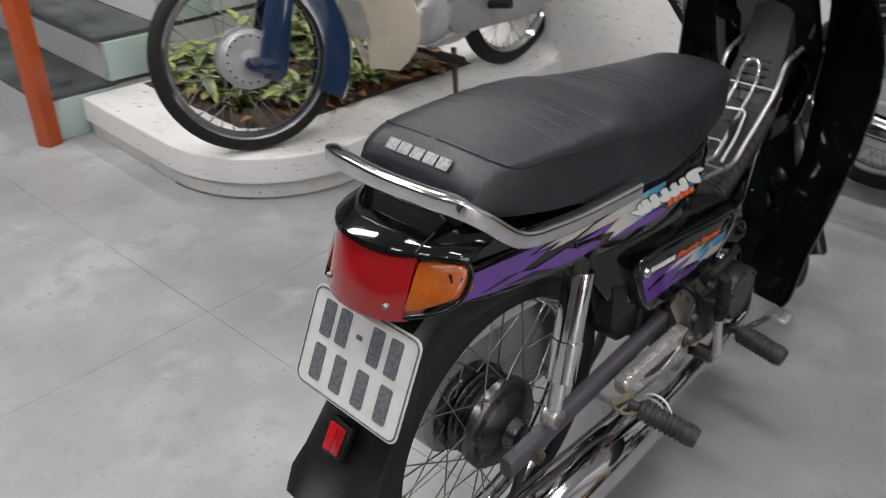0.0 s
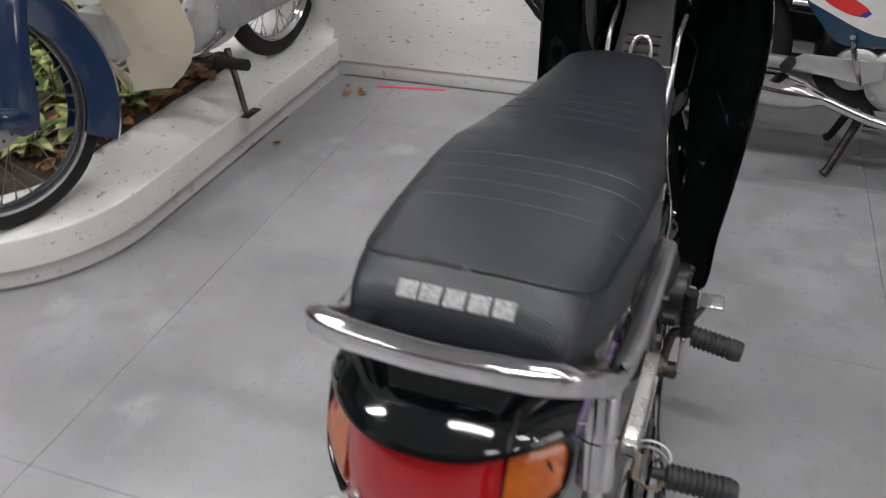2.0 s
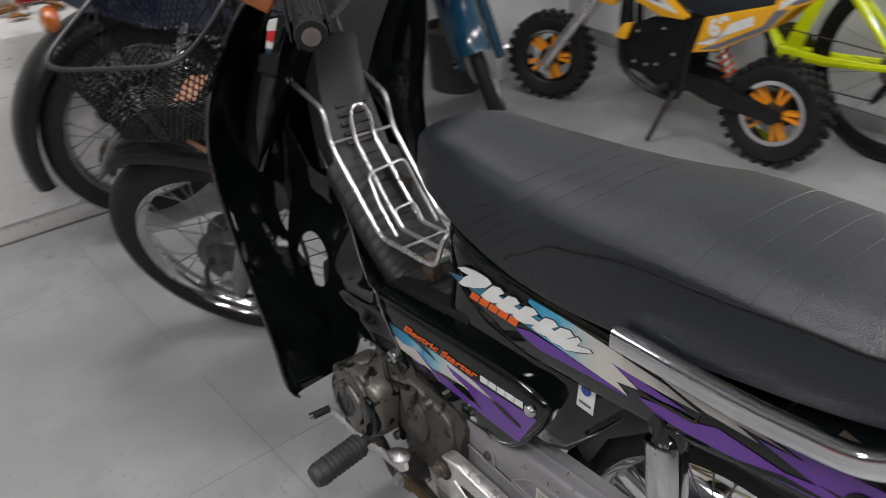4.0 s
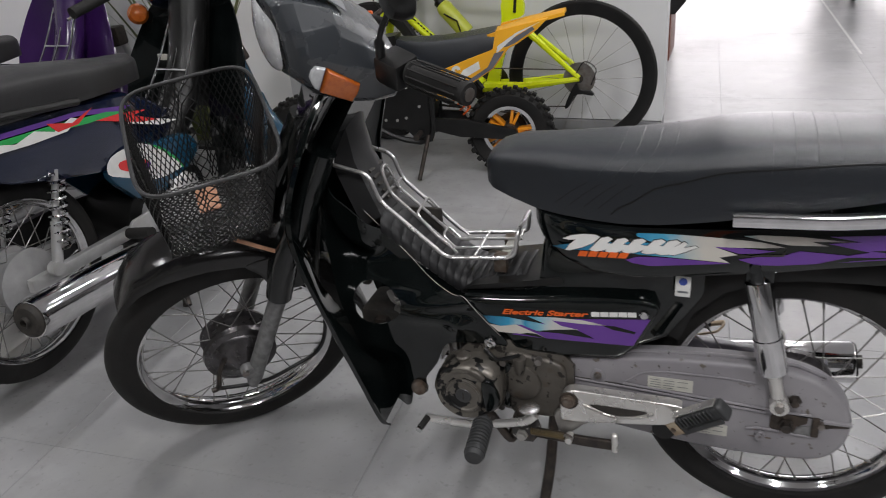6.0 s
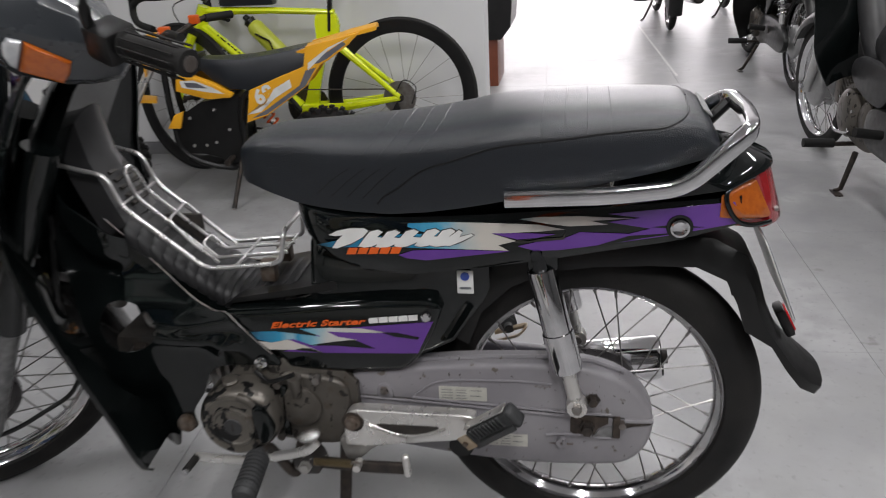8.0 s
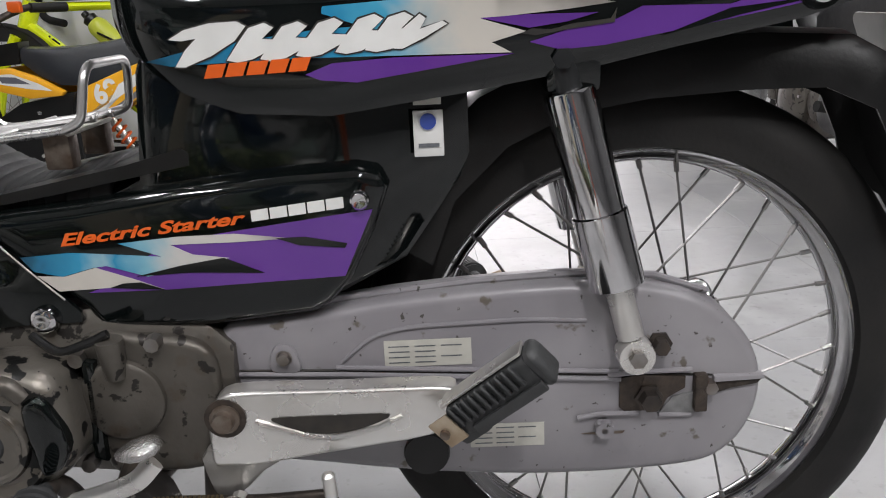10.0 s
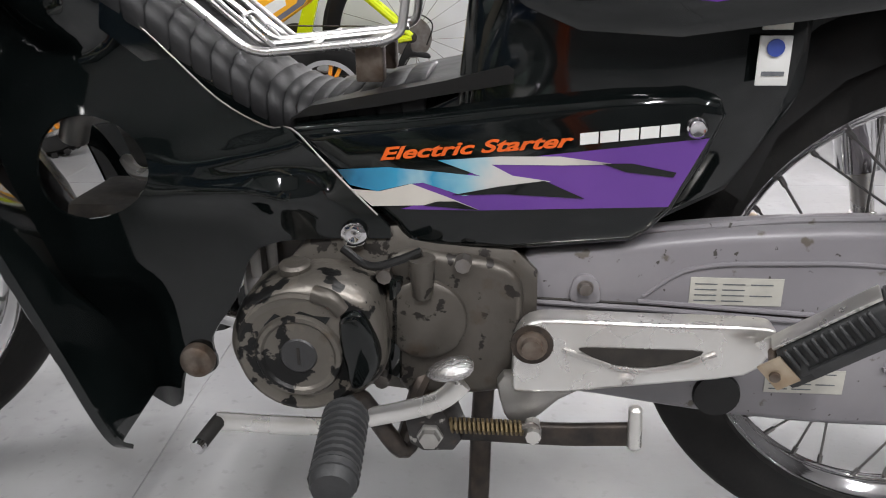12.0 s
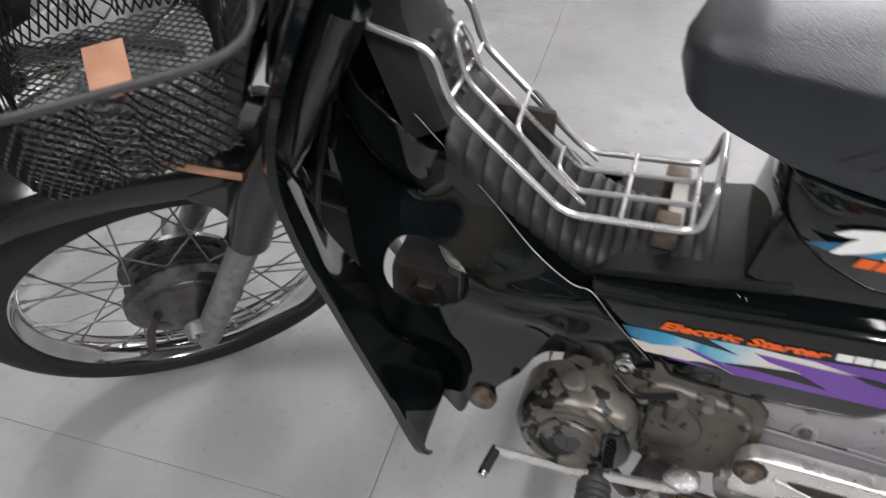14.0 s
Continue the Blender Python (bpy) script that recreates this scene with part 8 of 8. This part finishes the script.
part("stem", rod((-0.97, 0, 0.745), (-1.01, 0, 0.765), 0.018), M_plastic, cycle)
part("seat_post", tube([(-0.445, 0, 0.6), (-0.42, 0, 0.9)], 0.02, seg=12, sx=0.5, up=(0, 1, 0)), M_plastic, cycle)
part("saddle", loft([[Vector((x, w * math.cos(t), z + h * math.sin(t))) for t in (math.tau * k / 14 for k in range(14))] for x, w, h, z in ((-0.58, 0.012, 0.012, 0.925), (-0.5, 0.025, 0.018, 0.925), (-0.4, 0.05, 0.02, 0.925), (-0.34, 0.068, 0.02, 0.93), (-0.31, 0.05, 0.012, 0.932))]), M_leather, cycle)
part("frame_bag", box(-0.91, -0.67, -0.03, 0.03, 0.712, 0.8, 0.014), M_leather, cycle, "small black frame bag")
part("bottle", lathe([(0.002, -0.1), (0.034, -0.1), (0.036, -0.09), (0.036, 0.05), (0.03, 0.066), (0.022, 0.074), (0.002, 0.074)], 20, "z"), M_bottle, cycle, "yellow drinking bottle").matrix_basis = pose(-0.735, 0, 0.585, 0, -43, 0)
part("bottle_cap", lathe([(0.024, 0.07), (0.026, 0.09), (0.014, 0.1), (0.012, 0.115), (0.002, 0.116)], 18, "z"), M_plastic, cycle).matrix_basis = pose(-0.735, 0, 0.585, 0, -43, 0)
part("bottle_cage", tube([(-0.68, -0.03, 0.5), (-0.7, -0.042, 0.57), (-0.76, -0.038, 0.6)], 0.004, seg=6), M_plastic, cycle)
ang = math.atan2(0.285 - 0.63, -0.6 + 1.0)
for k, (a0, w_) in enumerate(((0.07, 0.006), (0.085, 0.03), (0.125, 0.012), (0.142, 0.012), (0.159, 0.012), (0.18, 0.01), (0.2, 0.026), (0.235, 0.028))):
    mm = Matrix.Translation((-1.0, -0.0206, 0.63)) @ Matrix.Rotation(-ang, 4, "Y")
    part("brand_bar", box(a0, a0 + w_, -0.0015, 0.0, -0.02, 0.02), M_plastic, cycle).matrix_basis = mm
part("chainring", lathe([(0.06, 0.045), (0.095, 0.045), (0.095, 0.049), (0.06, 0.049)], 40, "y", (BB[0], 0, BB[1])), M_dark_steel, cycle)
part("crank_arm", rod((BB[0], 0.06, BB[1]), (BB[0] + 0.1, 0.065, BB[1] - 0.13), 0.011), M_plastic, cycle)
part("crank_arm", rod((BB[0], -0.06, BB[1]), (BB[0] - 0.1, -0.065, BB[1] + 0.13), 0.011), M_plastic, cycle)
part("pedal", box(BB[0] + 0.06, BB[0] + 0.14, 0.075, 0.135, BB[1] - 0.14, BB[1] - 0.12, 0.005), M_plastic, cycle)
part("pedal", box(BB[0] - 0.14, BB[0] - 0.06, -0.135, -0.075, BB[1] + 0.12, BB[1] + 0.14, 0.005), M_plastic, cycle)
part("rear_derailleur", slab(spline2([(-0.165, 0.31), (-0.15, 0.28), (-0.1, 0.275), (-0.09, 0.255), (-0.16, 0.26), (-0.19, 0.21), (-0.21, 0.195), (-0.205, 0.23)], 3), -0.065, -0.05, 0.002), M_plastic, cycle)
part("chain", tube([(BB[0], -0.045, BB[1] + 0.09), (RH[0], -0.035, RH[1] + 0.035), (RH[0] + 0.035, -0.035, RH[1]), (-0.2, -0.035, 0.2), (BB[0], -0.045, BB[1] - 0.09)], 0.003, seg=5), M_dark_steel, cycle)
part("brake_cable", tube(smooth_path([(-1.0, -0.05, 0.76), (-1.1, -0.06, 0.72), (-1.07, -0.03, 0.62), (-1.0, -0.02, 0.6)], 5), 0.0025, seg=5), M_plastic, cycle)
part("gear_cable", tube(smooth_path([(-0.165, -0.06, 0.35), (-0.13, -0.06, 0.4), (-0.08, -0.06, 0.37), (-0.1, -0.06, 0.3)], 5), 0.0025, seg=5), M_plastic, cycle)

# ---------------------------------------------------------------- planting, stairs and the rest of the room
M_soil = material("dark_soil", (0.035, 0.024, 0.016), 0.9, second=(0.07, 0.05, 0.035), scale=30, bump=0.8, bump_scale=120)
M_leaf = material("variegated_leaf", (0.035, 0.075, 0.015), 0.4, second=(0.3, 0.33, 0.09), scale=26, amount=0.9)
M_leaf_pale = material("pale_leaf", (0.14, 0.18, 0.05), 0.4, second=(0.42, 0.42, 0.17), scale=30, amount=0.8)
M_stalk = material("green_brown_stalk", (0.07, 0.06, 0.025), 0.6, second=(0.1, 0.09, 0.04), scale=40)
M_dry = material("dry_brown_leaf", (0.2, 0.085, 0.03), 0.7, second=(0.32, 0.16, 0.06), scale=30)
M_marble = material("dark_green_marble", (0.012, 0.018, 0.016), 0.14, second=(0.12, 0.13, 0.125), scale=5, amount=0.1, detail=12)
M_riser = material("white_riser_paint", (0.62, 0.63, 0.62), 0.4, second=(0.57, 0.58, 0.57), scale=5)
M_cheek = material("pale_green_glass", (0.5, 0.62, 0.58), 0.2, second=(0.56, 0.68, 0.64), scale=4, transmission=0.2)
M_post = material("orange_red_paint", (0.42, 0.065, 0.012), 0.35, second=(0.47, 0.08, 0.015), scale=9, bump=0.03)
M_stone = material("white_boulder", (0.62, 0.6, 0.56), 0.7, second=(0.5, 0.48, 0.44), scale=8, bump=0.3, bump_scale=50)
M_wood = material("red_brown_wood", (0.16, 0.04, 0.018), 0.4, second=(0.2, 0.055, 0.025), scale=12)
M_spike = material("spiky_green_leaf", (0.05, 0.075, 0.02), 0.45, second=(0.13, 0.13, 0.045), scale=25)
M_redline = material("red_floor_tape", (0.85, 0.04, 0.1), 0.5, second=(0.75, 0.03, 0.08), scale=20)
M_whiteline = material("white_floor_tape", (0.6, 0.6, 0.58), 0.5, second=(0.45, 0.45, 0.44), scale=60)

rng = random.Random(7)
# soil bed sunk in the planter
bm = bmesh.new()
n1, n2 = 36, 22
grid = []
for i in range(n1 + 1):
    x = 0.005 - 1.05 * i / n1
    y_front = -1.487 if x < -0.17 else -1.487 - 0.1 * ((x + 0.17) / 0.175) ** 2.2
    grid.append([bm.verts.new((x + 0.004 * rng.uniform(-1, 1), y_front - 0.006 * rng.uniform(0, 1) + (-2.2 - y_front) * j / n2, KERB_TOP + 0.001 + (0.012 + 0.02 * rng.random()) * (0 < j < n2) * (0 < i < n1))) for j in range(n2 + 1)])
for a, b in zip(grid, grid[1:]):
    for j in range(n2):
        bm.faces.new((a[j], a[j + 1], b[j + 1], b[j]))
part("soil", bm, M_soil, planter, "dark soil bed with dry leaves")


def leaf_mesh(length, width, curl, fold):
    rows = []
    for k in range(7):
        f = k / 6
        w = width * math.sin(math.pi * min(1, 0.06 + 0.94 * f)) ** 0.8
        rows.append([(s * w, length * f, curl * f * f * length + abs(s) * fold * w) for s in (-1, 0, 1)])
    return sheet(rows, 0.0006)


leaf_kinds = []
for k, (mat, ln, wd, cu, fo) in enumerate(((M_leaf, 0.1, 0.022, -0.5, 0.3), (M_leaf, 0.08, 0.02, -0.2, 0.4), (M_leaf_pale, 0.09, 0.021, -0.6, 0.3), (M_leaf_pale, 0.07, 0.018, -0.3, 0.35), (M_leaf, 0.11, 0.018, -0.8, 0.25))):
    b2 = leaf_mesh(ln, wd, cu, fo)
    finish(b2)
    me = bpy.data.meshes.new("leaf")
    b2.to_mesh(me)
    b2.free()
    me.materials.append(mat)
    leaf_kinds.append(me)


def leafy_plant(x, y, z, h, n):
    g = thing("leafy_plant", pose(x, y, z, 0, 0, rng.uniform(0, 360)), "low variegated yellow-green plant growing in the planter", "plant", "planter plants")
    for st in range(3):
        dx, dy = rng.uniform(-0.05, 0.05), rng.uniform(-0.05, 0.05)
        part("stem", tube([(0, 0, -0.01), (dx * 0.5, dy * 0.5, h * 0.5), (dx, dy, h)], [0.004, 0.003, 0.002], seg=5), M_stalk, g)
        for k in range(n):
            f = (k + 0.6) / n
            ob = new("leaf", rng.choice(leaf_kinds))
            ob.parent = g
            ob.matrix_basis = Matrix.Translation((dx * f, dy * f, h * f)) @ Matrix.Rotation(k * 2.4 + st + rng.uniform(-0.3, 0.3), 4, "Z") @ Matrix.Rotation(radians(rng.uniform(5, 60)), 4, "X") @ Matrix.Scale(rng.uniform(0.7, 1.2), 4)
    return g


for k in range(26):
    px_, py_ = rng.uniform(-0.95, -0.05), rng.uniform(-2.14, -1.6)
    leafy_plant(px_, py_, 0.158, rng.uniform(0.07, 0.17), 6)
for q in ((-0.33, -1.56), (-0.42, -1.59), (-0.55, -1.57), (-0.2, -1.62), (-0.75, -1.57), (-0.09, -1.72), (-0.07, -1.84)):
    leafy_plant(q[0], q[1], 0.155, rng.uniform(0.05, 0.09), 6)


def scatter_leaves(name, spots, label, size=(0.03, 0.06)):
    """Curled dry leaves in one mesh."""
    b2 = bmesh.new()
    for x, y, z in spots:
        s = rng.uniform(*size)
        one = leaf_mesh(s, s * 0.33, rng.uniform(-0.2, 0.5), rng.uniform(0.2, 0.9))
        one.transform(Matrix.Translation((x, y, z + 0.004)) @ Matrix.Rotation(rng.uniform(0, 6.3), 4, "Z") @ Matrix.Rotation(rng.uniform(-0.25, 0.25), 4, "X") @ Matrix.Rotation(rng.uniform(-0.3, 0.3), 4, "Y"))
        merge(b2, one)
    return tagged(part(name, b2, M_dry), label, "leaves", "", "stuff")


scatter_leaves("dry_leaves", [(rng.uniform(-1.0, -0.15), -1.485 - abs(rng.gauss(0, 0.05)), 0.163) for _ in range(75)] + [(rng.uniform(-1.0, -0.03), rng.uniform(-2.1, -1.55), 0.178) for _ in range(60)], "curled brown dry leaves on the planter soil")
scatter_leaves("dry_leaves", [(-1.24, -1.19, 0.001), (-1.21, -1.16, 0.001), (-1.25, -1.13, 0.001), (-1.2, -1.12, 0.001), (-0.76, -1.21, 0.001)], "few brown dry leaves on the grey floor", (0.025, 0.045))
roots = bmesh.new()
for k in range(40):
    x, y = rng.uniform(-0.45, -0.03), rng.uniform(-1.85, -1.56)
    a = rng.uniform(0, 6.3)
    tube([(x, y, 0.158), (x + 0.04 * math.cos(a), y + 0.04 * math.sin(a), 0.2), (x + 0.09 * math.cos(a), y + 0.09 * math.sin(a), 0.161)], 0.0014, roots, seg=4)
tagged(part("dry_roots", roots, M_stalk), "thin dry roots and stalks on the planter soil", "roots", "", "stuff")

# stairs beside the planter, rising to -x
stairs = thing("stairs", pose(0, 0, 0), "white stairs with dark marble treads and green glass cheeks", "stairs", kind="structure")
for k in range(9):
    x1, z0, z1 = 0.345 - 0.235 * k, 0.165 * k, 0.165 * (k + 1)
    part("riser", box(-3.35, x1, -4.85, -2.262, z0 + 0.002, z1 - 0.02), M_riser, stairs)
    part("tread", box(x1 - 0.26, x1 + 0.025, -4.85, -2.256, z1 - 0.018, z1, 0.003), M_marble, stairs, "dark green-black marble tread")
    part("cheek", box(x1 - 0.235, x1 - 0.002, -2.26, -2.245, z0 + 0.002, z1 - 0.02, 0.002), M_cheek, stairs, "pale green glass cheek")
post = thing("post", pose(0.372, -2.245, 0), "orange-red painted steel stair post standing on the floor", "post")
part("shaft", box(-0.03, 0.03, -0.03, 0.03, 0, 1.05, 0.004), M_post, post).matrix_basis = Matrix.Rotation(radians(20), 4, "Z")
part("rail", box(-0.035, 0.035, -2.4, 0.035, 1.05, 1.1, 0.006), M_post, post)

# bed behind the low wall
structure("planting_bed", box(-1.25, -0.252, -0.95, 1.42, 0.1, 0.535, 0.01, m=LOW), M_soil, "dark soil bed behind the low terrazzo wall", "bed")
for k, (x, y, r_) in enumerate(((-1.68, -1.06, 0.13), (-1.72, -0.64, 0.15), (-1.74, -0.24, 0.13), (-1.95, -0.85, 0.17))):
    b2 = bmesh.new()
    bmesh.ops.create_icosphere(b2, subdivisions=3, radius=r_)
    for v in b2.verts:
        c = v.co
        c *= 1 + 0.08 * math.sin(9 * c.x / r_ * 0.3 + k) * math.cos(7 * c.y / r_ * 0.3 + 2 * k)
        c.z *= 0.82
    ob = tagged(part("boulder", b2, M_stone), "smooth white boulder on the soil bed", "boulder", "white boulders")
    ob.matrix_world = pose(x, y, 0.53 + r_ * 0.62)
scatter_leaves("dry_leaves", [(rng.uniform(-1.68, -1.46), rng.uniform(-1.2, 0.1), 0.556) for _ in range(70)], "brown dry leaves along the low wall top")
for q in ((-1.62, 1.42),):
    g = thing("spiky_plant", pose(q[0], q[1], 0), "spiky green-brown grassy plant in a dark pot", "plant")
    part("pot", lathe([(0.002, 0), (0.1, 0), (0.13, 0.24), (0.14, 0.25), (0.125, 0.25), (0.115, 0.22), (0.002, 0.22)], 28, "z"), M_plastic_grey, g, "dark grey pot")
    blade_me = None
    for k in range(60):
        if blade_me is None:
            ob = part("blade", sheet([[(s * 0.011 * (1 - f) ** 0.6, 0.16 * f * f, 0.75 * f) for s in (-1, 0, 1)] for f in (j / 8 for j in range(9))], 0.0008), M_spike, g)
            blade_me = ob.data
        else:
            ob = new("blade", blade_me)
            ob.parent = g
        ob.matrix_basis = Matrix.Translation((rng.uniform(-0.05, 0.05), rng.uniform(-0.05, 0.05), 0.2)) @ Matrix.Rotation(rng.uniform(0, 6.3), 4, "Z") @ Matrix.Rotation(-rng.uniform(0, 0.28), 4, "X") @ Matrix.Scale(rng.uniform(0.7, 1.25), 4)

# marks on the floor
def floor_mark(x0, y0, x1, y1, w, mat, label):
    d = Vector((x1 - x0, y1 - y0, 0))
    m = Matrix.Translation((x0, y0, 0)) @ d.to_track_quat("X", "Z").to_matrix().to_4x4()
    return tagged(part("floor_mark", box(0, d.length, -w / 2, w / 2, 0.0003, 0.0012, m=m), mat), label, "floor mark")


floor_mark(-1.292, -1.088, -1.343, -0.836, 0.014, M_redline, "thin bright red strip on the grey floor")
floor_mark(1.16, 4.0, 1.055, 6.1, 0.014, M_whiteline, "thin worn white line on the grey floor")

# brown cabinet past the partition
cab = thing("cabinet", pose(0, 0, 0), "red-brown wooden cabinet foot under a black top", "cabinet")
part("body", box(-0.5, 0.066, 3.78, 4.2, 0.0, 0.285, 0.004), M_wood, cab)
part("top", slab([(-0.52, 0.287), (0.09, 0.287), (0.148, 0.36), (0.17, 0.7), (-0.52, 0.7)], 3.75, 4.25, 0.01), M_plastic, cab, "black upper part")

# motorbikes along the far side of the aisle, noses to +y
far = [(1.64, 1.88, -86, M_plastic_grey, M_paint, "dark grey and black"), (1.73, 4.15, -88, M_paint, M_plastic, "black and chrome"), (1.28, 6.43, -89, M_paint, M_ivory, "black and ivory"), (1.9, 6.5, -90, M_teal, M_plastic, "petrol blue and chrome")]
for x, y, rz, pa, sh, what in far:
    underbone("parked_motorbike", pose(x, y, 0, 0, 0, rz), what + " motorbike parked in the row by the aisle", pa, sh, {"group": "motorbikes along the aisle", "steer": 4, "fender": M_plastic, "stand": (0.04, -0.18 if y > 2 else -0.13), "engine": M_engine, "case": M_plastic, "shield_low": 0.2 if y > 2 else 0.4})

# ceiling lamps
for lx, ly in LAMPS:
    g = thing("ceiling_lamp", pose(lx, ly, CEILING), "white batten lamp on the ceiling", "lamp", "ceiling lamps")
    part("housing", box(-0.06, 0.06, -0.62, 0.62, -0.06, 0, 0.006), M_wall, g)

# parts behind the leg shield fairing's hole, with a dark sheet added for shade
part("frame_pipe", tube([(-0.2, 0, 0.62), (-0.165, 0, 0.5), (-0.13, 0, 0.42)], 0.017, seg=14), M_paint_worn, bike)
part("hole_shade_sheet", box(-0.27, -0.09, 0.02, 0.03, 0.455, 0.6, 0.004), M_dark, bike)
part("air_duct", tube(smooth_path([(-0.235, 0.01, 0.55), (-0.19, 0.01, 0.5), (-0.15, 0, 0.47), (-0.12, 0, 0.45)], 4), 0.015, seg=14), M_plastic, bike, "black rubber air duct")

tiles()
